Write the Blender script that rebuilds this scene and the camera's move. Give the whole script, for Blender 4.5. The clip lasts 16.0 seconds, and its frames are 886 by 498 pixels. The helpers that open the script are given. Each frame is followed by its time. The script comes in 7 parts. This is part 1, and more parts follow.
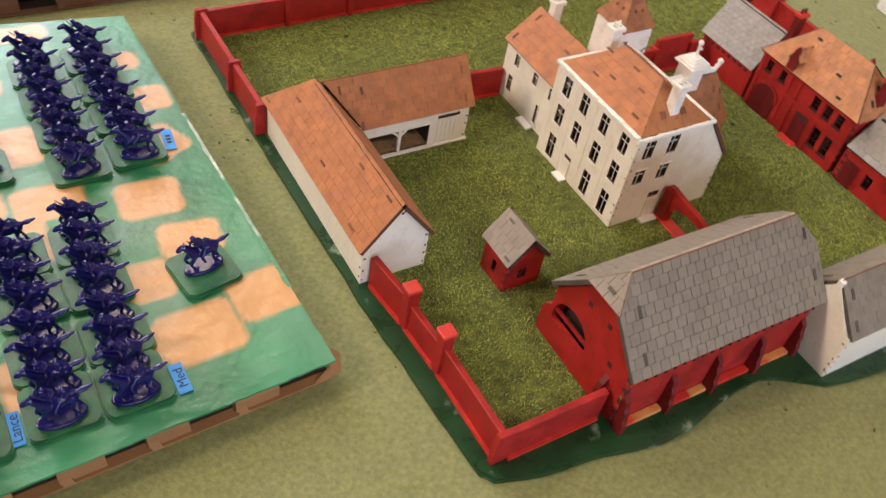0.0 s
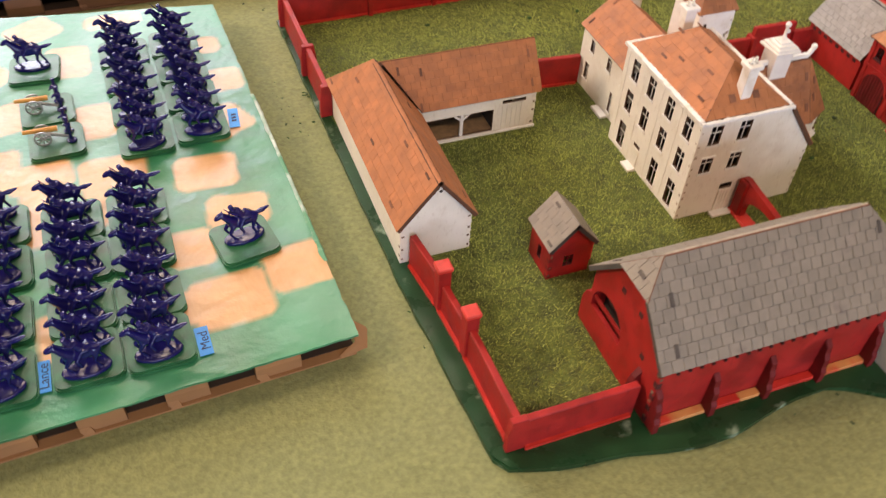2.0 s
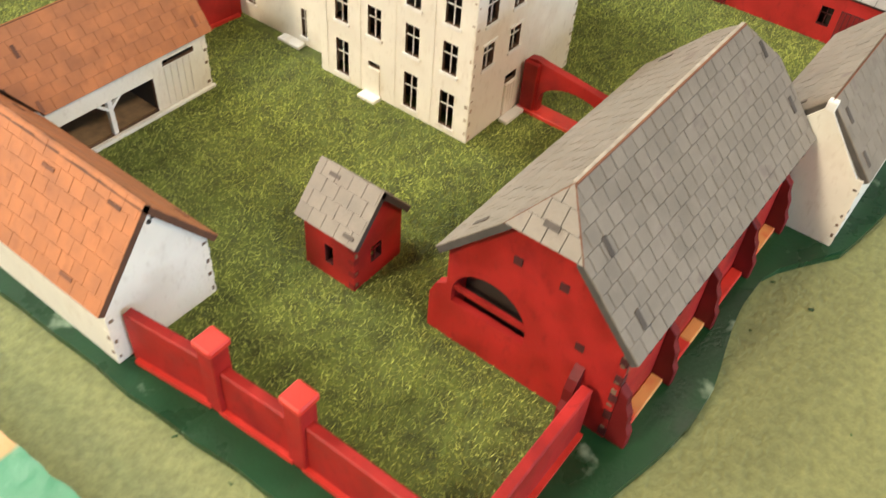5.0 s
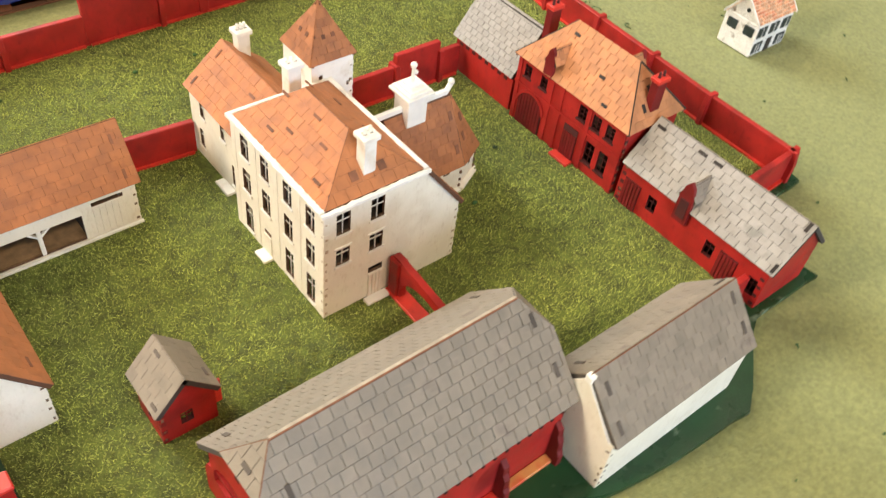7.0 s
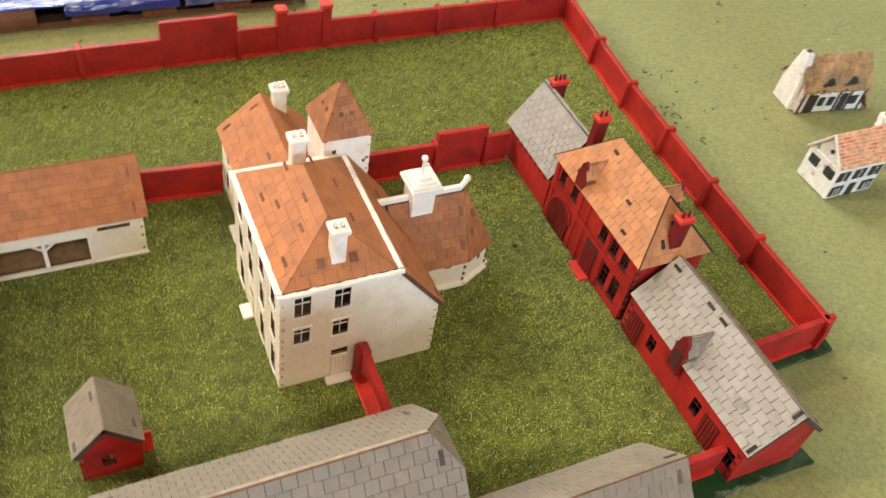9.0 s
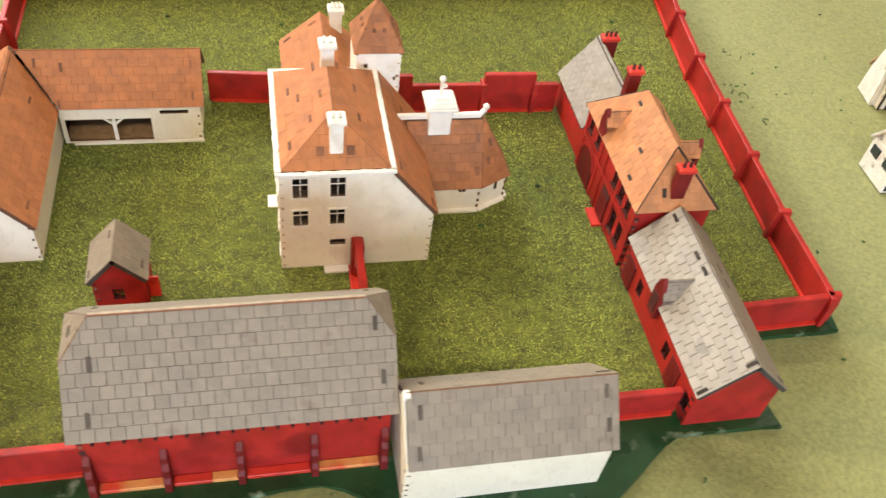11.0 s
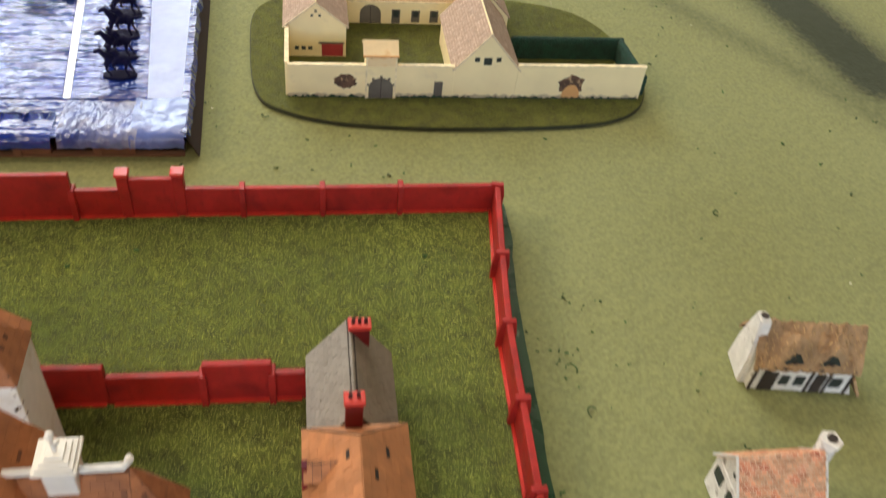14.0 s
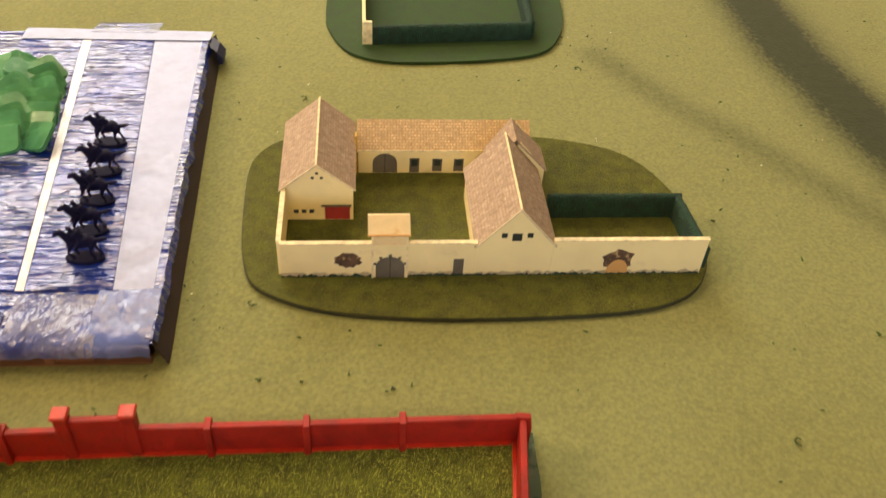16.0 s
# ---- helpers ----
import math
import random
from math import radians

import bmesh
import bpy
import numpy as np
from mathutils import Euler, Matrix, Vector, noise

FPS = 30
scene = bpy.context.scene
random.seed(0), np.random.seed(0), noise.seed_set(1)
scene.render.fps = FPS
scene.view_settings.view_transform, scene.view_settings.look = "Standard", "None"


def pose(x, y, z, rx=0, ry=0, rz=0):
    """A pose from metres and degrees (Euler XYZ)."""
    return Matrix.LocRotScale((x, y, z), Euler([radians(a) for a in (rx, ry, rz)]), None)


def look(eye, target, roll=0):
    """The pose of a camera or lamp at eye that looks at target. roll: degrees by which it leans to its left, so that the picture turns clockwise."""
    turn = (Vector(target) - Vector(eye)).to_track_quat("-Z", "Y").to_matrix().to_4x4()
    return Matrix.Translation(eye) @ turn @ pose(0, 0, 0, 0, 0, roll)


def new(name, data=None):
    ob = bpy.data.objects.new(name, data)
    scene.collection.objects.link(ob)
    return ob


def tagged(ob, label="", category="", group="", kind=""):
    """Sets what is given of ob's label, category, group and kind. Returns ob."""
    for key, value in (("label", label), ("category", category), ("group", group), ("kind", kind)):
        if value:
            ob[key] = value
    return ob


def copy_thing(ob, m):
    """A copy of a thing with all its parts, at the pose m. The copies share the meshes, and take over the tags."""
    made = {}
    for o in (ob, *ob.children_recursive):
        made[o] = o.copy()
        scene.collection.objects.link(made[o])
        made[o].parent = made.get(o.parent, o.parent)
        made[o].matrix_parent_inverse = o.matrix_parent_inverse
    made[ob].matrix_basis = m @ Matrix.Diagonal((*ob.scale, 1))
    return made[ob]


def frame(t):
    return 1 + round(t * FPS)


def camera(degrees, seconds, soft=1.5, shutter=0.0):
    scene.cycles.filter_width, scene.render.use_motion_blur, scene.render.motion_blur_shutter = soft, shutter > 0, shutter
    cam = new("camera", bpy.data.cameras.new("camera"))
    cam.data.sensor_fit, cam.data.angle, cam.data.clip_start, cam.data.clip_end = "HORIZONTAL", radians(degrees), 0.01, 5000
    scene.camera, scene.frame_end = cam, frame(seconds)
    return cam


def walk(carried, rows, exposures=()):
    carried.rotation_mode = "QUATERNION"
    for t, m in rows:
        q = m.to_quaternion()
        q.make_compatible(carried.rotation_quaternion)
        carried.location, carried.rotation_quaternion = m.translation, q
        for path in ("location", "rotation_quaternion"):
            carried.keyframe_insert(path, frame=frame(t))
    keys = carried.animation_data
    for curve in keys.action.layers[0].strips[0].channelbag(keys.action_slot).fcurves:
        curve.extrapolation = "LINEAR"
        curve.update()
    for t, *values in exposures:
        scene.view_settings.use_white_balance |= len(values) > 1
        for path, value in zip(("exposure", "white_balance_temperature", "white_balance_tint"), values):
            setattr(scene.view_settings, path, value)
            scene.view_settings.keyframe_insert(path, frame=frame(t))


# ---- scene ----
MM = 0.001
ROWS = [
    (0, (0.5, -3.5, 288.1), (43.2, 52.5, 217.2), 11.5),
    (0.5, (31.2, -28.1, 293.4), (65.2, 33.8, 222.7), 10.7),
    (1, (53.8, -42.3, 278.1), (80.8, 22.7, 207.0), 8.9),
    (1.5, (57.2, -40.6, 280.8), (81.6, 25.8, 210.0), 5.6),
    (2, (43.9, -28.6, 274.1), (71.2, 36.2, 203.1), 3.7),
    (2.5, (30.4, 11.2, 239.8), (68.5, 69.2, 167.9), 4.4),
    (3, (36.5, 61.2, 200.4), (83.8, 110.4, 127.2), 3.6),
    (3.2, (37.0, 75.6, 173.3), (87.1, 122.4, 100.5), 2.7),
    (5.5, (83.0, 80.7, 191.4), (141.5, 119.9, 120.4), 5.3),
    (6, (102.0, 54.5, 215.5), (158.6, 96.6, 144.5), 6.4),
    (6.5, (119.6, 40.3, 241.4), (172.6, 86.2, 170.1), 7.4),
    (7, (141.4, 26.4, 264.6), (190.3, 76.2, 193.1), 8.3),
    (7.5, (157.8, 10.3, 279.3), (203.8, 63.2, 207.9), 9.2),
    (8, (177.6, -1.6, 289.4), (221.1, 54.1, 218.8), 9.4),
    (8.5, (191.4, 14.5, 290.6), (233.7, 72.0, 220.5), 10.4),
    (9, (204.2, 19.8, 289.7), (240.9, 78.9, 217.9), 11.6),
    (9.2, (213.5, 17.8, 287.4), (247.4, 77.1, 214.4), 12.1),
    (11.3, (276.6, -46.1, 290.6), (295.4, 19.2, 217.2), 9.3),
    (11.5, (298.6, -41.8, 296.9), (317.4, 23.7, 223.7), 9.9),
    (12, (354.6, -32.9, 296.7), (371.4, 34.6, 224.8), 9.4),
    (12.5, (380.1, -18.2, 292.7), (393.6, 49.5, 220.4), 6.8),
    (13, (406.4, -3.8, 291.0), (416.5, 64.1, 218.3), 6.3),
    (13.5, (411.3, 36.0, 298.1), (422.6, 104.3, 226.0), 6.0),
    (14, (412.2, 88.2, 305.4), (427.6, 158.5, 236.0), 7.5),
    (14.5, (423.9, 122.5, 310.1), (436.4, 193.7, 240.9), 6.9),
    (15, (427.4, 146.1, 314.2), (438.0, 218.4, 245.8), 6.5),
    (15.5, (435.7, 174.8, 313.2), (444.4, 247.8, 245.5), 5.0),
    (16, (443.9, 208.6, 314.1), (453.1, 282.0, 246.9), 4.4),
]
cam = camera(54.3, 16.0, soft=1.35, shutter=0.5)
walk(cam, [(t, look([c * MM for c in eye], [c * MM for c in aim], lean)) for t, eye, aim, lean in ROWS],
     exposures=[(0.0, 0.58, 7050, 21), (1.0, 0.66, 7150, 22), (2.0, 0.72, 7350, 24), (3.0, 0.66, 7100, 18), (5.5, 1.25, 6850, 9), (7.5, 1.26, 7150, 11), (9.0, 1.00, 7250, 12), (11.5, 1.30, 7350, 12),
                (12.5, 1.18, 6750, 11), (13.5, 1.00, 6850, 9), (14.0, 0.54, 7150, 11), (15.0, 0.31, 7950, 13), (16.0, 0.54, 10700, 16)])

# ---- light ----
world = bpy.data.worlds.new("world")
scene.world = world
world.use_nodes = True
sky = world.node_tree.nodes.new("ShaderNodeTexSky")
sky.sky_type = "NISHITA"
sky.sun_disc = False
sky.sun_elevation, sky.sun_rotation = radians(35), radians(180)
world.node_tree.links.new(sky.outputs[0], world.node_tree.nodes["Background"].inputs["Color"])
world.node_tree.nodes["Background"].inputs["Strength"].default_value = 0.08


def area_lamp(name, eye, target, sx, sy, watts, color):
    la = bpy.data.lights.new(name, "AREA")
    la.shape, la.size, la.size_y, la.energy, la.color = "RECTANGLE", sx, sy, watts, color
    ob = new(name, la)
    ob.matrix_world = look(eye, target)
    return ob


area_lamp("window_daylight", (0.05, -2.66, 0.62), (0.25, 0.3, 0.1), 2.2, 0.72, 31, (0.44, 0.66, 1.0))
area_lamp("window_daylight", (-0.29, 2.66, 1.27), (0.2, 0.4, 0.0), 1.62, 0.82, 42, (0.74, 0.87, 1.0))
area_lamp("ceiling_tube_light", (0.1, 1.75, 1.70), (0.1, 1.75, 0.0), 1.5, 0.35, 16, (1.0, 0.87, 0.70))
area_lamp("ceiling_tube_light", (-1.75, 0.85, 1.70), (-1.0, 0.75, 0.0), 0.35, 1.5, 62, (1.0, 0.87, 0.70))
# fill light added over the east side; no fitting stands there
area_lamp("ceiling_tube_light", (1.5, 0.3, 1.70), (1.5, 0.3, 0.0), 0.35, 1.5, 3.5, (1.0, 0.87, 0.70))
# added warm fill for the south faces and the near cloth
area_lamp("ceiling_tube_light", (0.1, -1.2, 1.70), (0.1, -1.2, 0.0), 1.5, 0.35, 16, (1.0, 0.87, 0.70))


# ---- materials ----
def material(name, color, rough=0.7, metal=0.0, scale=300.0, vary=0.25, bump=0.15, fine=2500.0, fine_vary=0.0,
             object_vary=0.0, island_vary=0.0, second=None, second_scale=40.0, second_at=0.55, second_soft=0.1, coat=0.0, sheen=0.0, bump_depth=0.0004):
    m = bpy.data.materials.new(name)
    m.use_nodes = True
    nt = m.node_tree
    n, l = nt.nodes, nt.links
    b = n["Principled BSDF"]
    b.inputs["Roughness"].default_value, b.inputs["Metallic"].default_value = rough, metal
    b.inputs["Coat Weight"].default_value = coat
    b.inputs["Sheen Weight"].default_value = sheen
    co = n.new("ShaderNodeNewGeometry")

    def noise_at(sc, detail=4.0):
        t = n.new("ShaderNodeTexNoise")
        t.inputs["Scale"].default_value, t.inputs["Detail"].default_value = sc, detail
        l.new(co.outputs["Position"], t.inputs["Vector"])
        return t

    def mixed(a, bb, fac):
        x = n.new("ShaderNodeMix")
        x.data_type = "RGBA"
        for sock, v in ((x.inputs[6], a), (x.inputs[7], bb)):
            if isinstance(v, tuple):
                sock.default_value = (*v, 1)
            else:
                l.new(v, sock)
        l.new(fac, x.inputs[0])
        return x.outputs[2]

    def ramp(src, lo, hi, to0=0.0, to1=1.0):
        r = n.new("ShaderNodeMapRange")
        r.inputs[1].default_value, r.inputs[2].default_value = lo, hi
        r.inputs[3].default_value, r.inputs[4].default_value = to0, to1
        l.new(src, r.inputs[0])
        return r.outputs[0]

    big = noise_at(scale)
    dark = tuple(c * (1 - vary) for c in color)
    light = tuple(min(1, c * (1 + vary)) for c in color)
    out = mixed(dark, light, ramp(big.outputs["Fac"], 0.3, 0.7))
    if second:
        s = noise_at(second_scale, 6.0)
        out = mixed(out, second, ramp(s.outputs["Fac"], second_at - second_soft, second_at + second_soft))
    for amount, kind in ((object_vary, "o"), (island_vary, "i")):
        if amount:
            if kind == "o":
                src = n.new("ShaderNodeObjectInfo").outputs["Random"]
            else:
                src = n.new("ShaderNodeNewGeometry").outputs["Random Per Island"]
            hsv = n.new("ShaderNodeHueSaturation")
            l.new(out, hsv.inputs["Color"])
            l.new(ramp(src, 0, 1, 1 - amount, 1 + amount), hsv.inputs["Value"])
            out = hsv.outputs[0]
    small = noise_at(fine, 3.0)
    if fine_vary:
        hsv = n.new("ShaderNodeHueSaturation")
        l.new(out, hsv.inputs["Color"])
        l.new(ramp(small.outputs["Fac"], 0.25, 0.75, 1 - fine_vary, 1 + fine_vary), hsv.inputs["Value"])
        out = hsv.outputs[0]
    l.new(out, b.inputs["Base Color"])
    l.new(ramp(big.outputs["Fac"], 0.3, 0.7, max(0.02, rough - 0.08), min(1, rough + 0.08)), b.inputs["Roughness"])
    bp = n.new("ShaderNodeBump")
    bp.inputs["Strength"].default_value, bp.inputs["Distance"].default_value = bump, bump_depth
    l.new(small.outputs["Fac"], bp.inputs["Height"])
    l.new(bp.outputs[0], b.inputs["Normal"])
    return m


RED = material("red_paint", (0.355, 0.017, 0.0135), 0.55, scale=120, vary=0.2, fine=1500, bump=0.25, second=(0.20, 0.009, 0.009), second_scale=55, second_at=0.62, second_soft=0.1)
RED_BRIGHT = material("bright_red_paint", (0.56, 0.034, 0.022), 0.42, scale=120, vary=0.18, fine=1500, bump=0.2, second=(0.52, 0.20, 0.14), second_scale=130, second_at=0.73, second_soft=0.04)
MAROON = material("deep_red_paint", (0.15, 0.009, 0.009), 0.55, scale=120, vary=0.25, fine=1500, bump=0.2)
RED_DARK = material("burnt_red_edge", (0.06, 0.008, 0.007), 0.7)
WHITE = material("white_plaster_paint", (0.765, 0.715, 0.60), 0.62, scale=90, vary=0.05, fine=900, bump=0.3, second=(0.66, 0.58, 0.45), second_scale=70, second_at=0.69, second_soft=0.12)
WHITE_TRIM = material("white_trim_paint", (0.78, 0.75, 0.68), 0.58, scale=200, vary=0.05, fine=1200, bump=0.35, second=(0.60, 0.52, 0.40), second_scale=110, second_at=0.66, second_soft=0.1)
ORANGE = material("orange_roof_tile", (0.40, 0.145, 0.052), 0.72, scale=150, vary=0.16, fine=1800, bump=0.2, object_vary=0.08)
BROWN = material("brown_roof_tile", (0.33, 0.123, 0.047), 0.72, scale=150, vary=0.18, fine=1800, bump=0.2, object_vary=0.16)
AMBER = material("amber_roof_tile", (0.44, 0.183, 0.075), 0.72, scale=150, vary=0.16, fine=1800, bump=0.2, object_vary=0.12)
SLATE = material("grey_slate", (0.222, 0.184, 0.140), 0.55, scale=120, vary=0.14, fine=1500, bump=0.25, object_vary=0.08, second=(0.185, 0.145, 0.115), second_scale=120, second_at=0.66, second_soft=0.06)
# paler slate for the west slopes, their stronger light painted in
SLATE_LIT = material("west_lit_slate", (0.272, 0.25, 0.224), 0.52, scale=120, vary=0.14, fine=1500, bump=0.25, object_vary=0.08, second=(0.20, 0.19, 0.17), second_scale=120, second_at=0.66, second_soft=0.06)
BURNT = material("burnt_board", (0.10, 0.042, 0.02), 0.85)
SLATE_JOINT = material("grey_board", (0.07, 0.06, 0.05), 0.8)
SLATE_UNDER = material("dark_board", (0.045, 0.038, 0.032), 0.85)
TAB = material("charred_tab", (0.17, 0.068, 0.034), 0.85, object_vary=0.35)
SLATE_TAB = material("grey_charred_tab", (0.085, 0.068, 0.054), 0.85, object_vary=0.35)
DUSTY = material("dusty_beige_joint", (0.42, 0.34, 0.25), 0.8, object_vary=0.2)
SOOT = material("black_charred_tab", (0.022, 0.016, 0.012), 0.85, object_vary=0.3)
GRIME = material("grimy_joint", (0.17, 0.11, 0.065), 0.85, object_vary=0.3)
CHAR = material("charred_cut_edge", (0.13, 0.072, 0.04), 0.85, scale=300, vary=0.4)
# near-black colour stands for the shade inside openings and holes
INNER_SHADE = material("painted_inner_shade", (0.035, 0.025, 0.018), 0.9)
CLOTH = material("green_felt", (0.190, 0.202, 0.076), 0.95, scale=130, vary=0.08, fine=520, bump=0.55, fine_vary=0.22, sheen=0.06, second=(0.222, 0.238, 0.098), second_scale=6, second_at=0.5, second_soft=0.25, bump_depth=0.0013)
def shade_folds(m):
    """Paints the shade of the folds into the felt as dark streaks, broken up by its nap."""
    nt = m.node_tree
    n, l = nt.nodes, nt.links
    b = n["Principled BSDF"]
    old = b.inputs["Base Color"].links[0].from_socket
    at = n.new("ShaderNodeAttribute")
    at.attribute_name = "fold_shade"
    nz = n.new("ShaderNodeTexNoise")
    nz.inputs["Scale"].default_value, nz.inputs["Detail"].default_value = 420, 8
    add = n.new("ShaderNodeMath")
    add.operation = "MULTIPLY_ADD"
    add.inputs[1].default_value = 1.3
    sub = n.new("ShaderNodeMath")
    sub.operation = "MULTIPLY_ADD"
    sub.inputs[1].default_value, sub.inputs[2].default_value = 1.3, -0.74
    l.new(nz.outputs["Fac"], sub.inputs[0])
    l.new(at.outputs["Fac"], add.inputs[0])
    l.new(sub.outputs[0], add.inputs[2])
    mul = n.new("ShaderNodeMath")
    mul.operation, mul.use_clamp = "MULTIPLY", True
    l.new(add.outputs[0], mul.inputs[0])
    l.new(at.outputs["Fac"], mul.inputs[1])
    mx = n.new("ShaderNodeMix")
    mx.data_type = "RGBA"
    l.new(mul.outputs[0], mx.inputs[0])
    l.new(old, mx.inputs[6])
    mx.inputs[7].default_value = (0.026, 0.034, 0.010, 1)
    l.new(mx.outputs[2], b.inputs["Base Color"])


shade_folds(CLOTH)


def streaked(m, color, amount, sx, sz, at=0.56):
    """Thin drips and brush strokes of another tone, drawn out along the height."""
    nt = m.node_tree
    n, l = nt.nodes, nt.links
    b = n["Principled BSDF"]
    old = b.inputs["Base Color"].links[0].from_socket
    geo, mp, nz, rng, mx = n.new("ShaderNodeNewGeometry"), n.new("ShaderNodeMapping"), n.new("ShaderNodeTexNoise"), n.new("ShaderNodeMapRange"), n.new("ShaderNodeMix")
    mp.inputs["Scale"].default_value = (sx, sx, sz)
    nz.inputs["Scale"].default_value, nz.inputs["Detail"].default_value = 1.0, 5.0
    rng.inputs[1].default_value, rng.inputs[2].default_value, rng.inputs[4].default_value = at, at + 0.16, amount
    mx.data_type = "RGBA"
    mx.inputs[7].default_value = (*color, 1)
    l.new(geo.outputs["Position"], mp.inputs["Vector"])
    l.new(mp.outputs[0], nz.inputs["Vector"])
    l.new(nz.outputs["Fac"], rng.inputs[0])
    l.new(rng.outputs[0], mx.inputs[0])
    l.new(old, mx.inputs[6])
    l.new(mx.outputs[2], b.inputs["Base Color"])


streaked(WHITE, (0.52, 0.43, 0.31), 0.3, 700, 260)
streaked(RED, (0.19, 0.009, 0.009), 0.5, 420, 190)
streaked(RED_BRIGHT, (0.30, 0.02, 0.015), 0.5, 260, 260)
streaked(ORANGE, (0.24, 0.082, 0.03), 0.45, 230, 230)
streaked(BROWN, (0.17, 0.06, 0.025), 0.5, 230, 230)
streaked(AMBER, (0.32, 0.115, 0.04), 0.4, 260, 260)
streaked(SLATE, (0.31, 0.252, 0.20), 0.28, 180, 420)
streaked(SLATE_LIT, (0.17, 0.155, 0.138), 0.5, 200, 420)
GREEN_EDGE = material("dark_green_paint", (0.009, 0.048, 0.017), 0.3, scale=60, vary=0.3, fine=900, bump=0.3, second=(0.20, 0.28, 0.19), second_scale=80, second_at=0.66, second_soft=0.05)
TURF = material("turf_mat", (0.092, 0.118, 0.022), 0.95, scale=160, vary=0.45, fine=1200, bump=0.7, fine_vary=0.35, bump_depth=0.001)
BLADE = material("flock_grass", (0.34, 0.385, 0.085), 0.7, scale=25, vary=0.22, island_vary=0.74, bump=0.0)
CARD = material("brown_cardboard", (0.30, 0.145, 0.056), 0.85, scale=60, vary=0.12, fine=700, bump=0.2)
# darker copy of the cardboard with the shade of the tray cells painted in
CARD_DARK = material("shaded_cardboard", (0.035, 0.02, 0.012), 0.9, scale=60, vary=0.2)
BLUE_TOY = material("navy_plastic", (0.007, 0.006, 0.08), 0.17, scale=400, vary=0.2, fine=420, bump=0.4)
for glossy, amount in ((BLUE_TOY, 0.42), (RED, 0.34), (MAROON, 0.34), (GREEN_EDGE, 0.36)):
    glossy.node_tree.nodes["Principled BSDF"].inputs["Specular IOR Level"].default_value = amount
BASE_GREEN = material("green_plastic_base", (0.012, 0.115, 0.04), 0.42, scale=150, vary=0.3, fine=1600, bump=0.25)
LABEL_BLUE = material("blue_tape", (0.035, 0.30, 0.72), 0.6, scale=80, vary=0.08)
INK = material("dark_ink", (0.015, 0.02, 0.06), 0.7)


# ---- building tools (all in millimetres) ----
def thing(name, label, category, x=0, y=0, z=0, group="", kind="", turn=0):
    ob = new(name)
    ob.empty_display_size = 0.005
    ob.matrix_basis = pose(x * MM, y * MM, z * MM, 0, 0, turn)
    return tagged(ob, label, category, group, kind)


def root_of(ob):
    while ob.parent:
        ob = ob.parent
    return ob


def part(name, bm, mat, parent=None, label="", smooth=False, local=False):
    """One mesh object under its thing; bm is in millimetres of the world (or of the thing, if local)."""
    bmesh.ops.recalc_face_normals(bm, faces=bm.faces)
    me = bpy.data.meshes.new(name)
    bm.to_mesh(me)
    bm.free()
    me.transform(Matrix.Scale(MM, 4))
    if parent and not local:
        me.transform(root_of(parent).matrix_basis.inverted())
    for m in (mat if isinstance(mat, (list, tuple)) else [mat]):
        me.materials.append(m)
    if smooth:
        me.shade_smooth()
    ob = new(name, me)
    if parent:
        ob.parent = parent
    if label:
        ob["label"] = label
    return ob


def box(bm, x0, x1, y0, y1, z0, z1, bevel=0.0):
    r = bmesh.ops.create_cube(bm, size=1)
    for v in r["verts"]:
        v.co = Vector(((x0 + x1) / 2 + v.co.x * (x1 - x0), (y0 + y1) / 2 + v.co.y * (y1 - y0), (z0 + z1) / 2 + v.co.z * (z1 - z0)))
    if bevel:
        es = list({e for v in r["verts"] for e in v.link_edges})
        bmesh.ops.bevel(bm, geom=es, offset=bevel, segments=1, affect="EDGES")
    return bm


def prism(bm, points, offset):
    """A solid from a flat outline of 3D points, pushed by the vector offset."""
    off = Vector(offset)
    a = [bm.verts.new(Vector(p)) for p in points]
    b = [bm.verts.new(Vector(p) + off) for p in points]
    n = len(a)
    bm.faces.new(a)
    bm.faces.new(b[::-1])
    for i in range(n):
        bm.faces.new((a[i], b[i], b[(i + 1) % n], a[(i + 1) % n]))
    return bm


def cyl(bm, p0, p1, r0, r1, n=8):
    p0, p1 = Vector(p0), Vector(p1)
    ax = (p1 - p0).normalized()
    u = ax.orthogonal().normalized()
    w = ax.cross(u)
    ra = [bm.verts.new(p0 + r0 * (u * math.cos(2 * math.pi * i / n) + w * math.sin(2 * math.pi * i / n))) for i in range(n)]
    rb = [bm.verts.new(p1 + r1 * (u * math.cos(2 * math.pi * i / n) + w * math.sin(2 * math.pi * i / n))) for i in range(n)]
    bm.faces.new(ra)
    bm.faces.new(rb[::-1])
    for i in range(n):
        bm.faces.new((ra[i], rb[i], rb[(i + 1) % n], ra[(i + 1) % n]))
    return bm


def ball(bm, c, rx, ry=None, rz=None, turn=None, sub=2):
    r = bmesh.ops.create_icosphere(bm, subdivisions=sub, radius=1)
    for v in r["verts"]:
        p = Vector((v.co.x * rx, v.co.y * (ry or rx), v.co.z * (rz or rx)))
        if turn:
            p = turn @ p
        v.co = p + Vector(c)
    return bm


def new_bm():
    return bmesh.new()


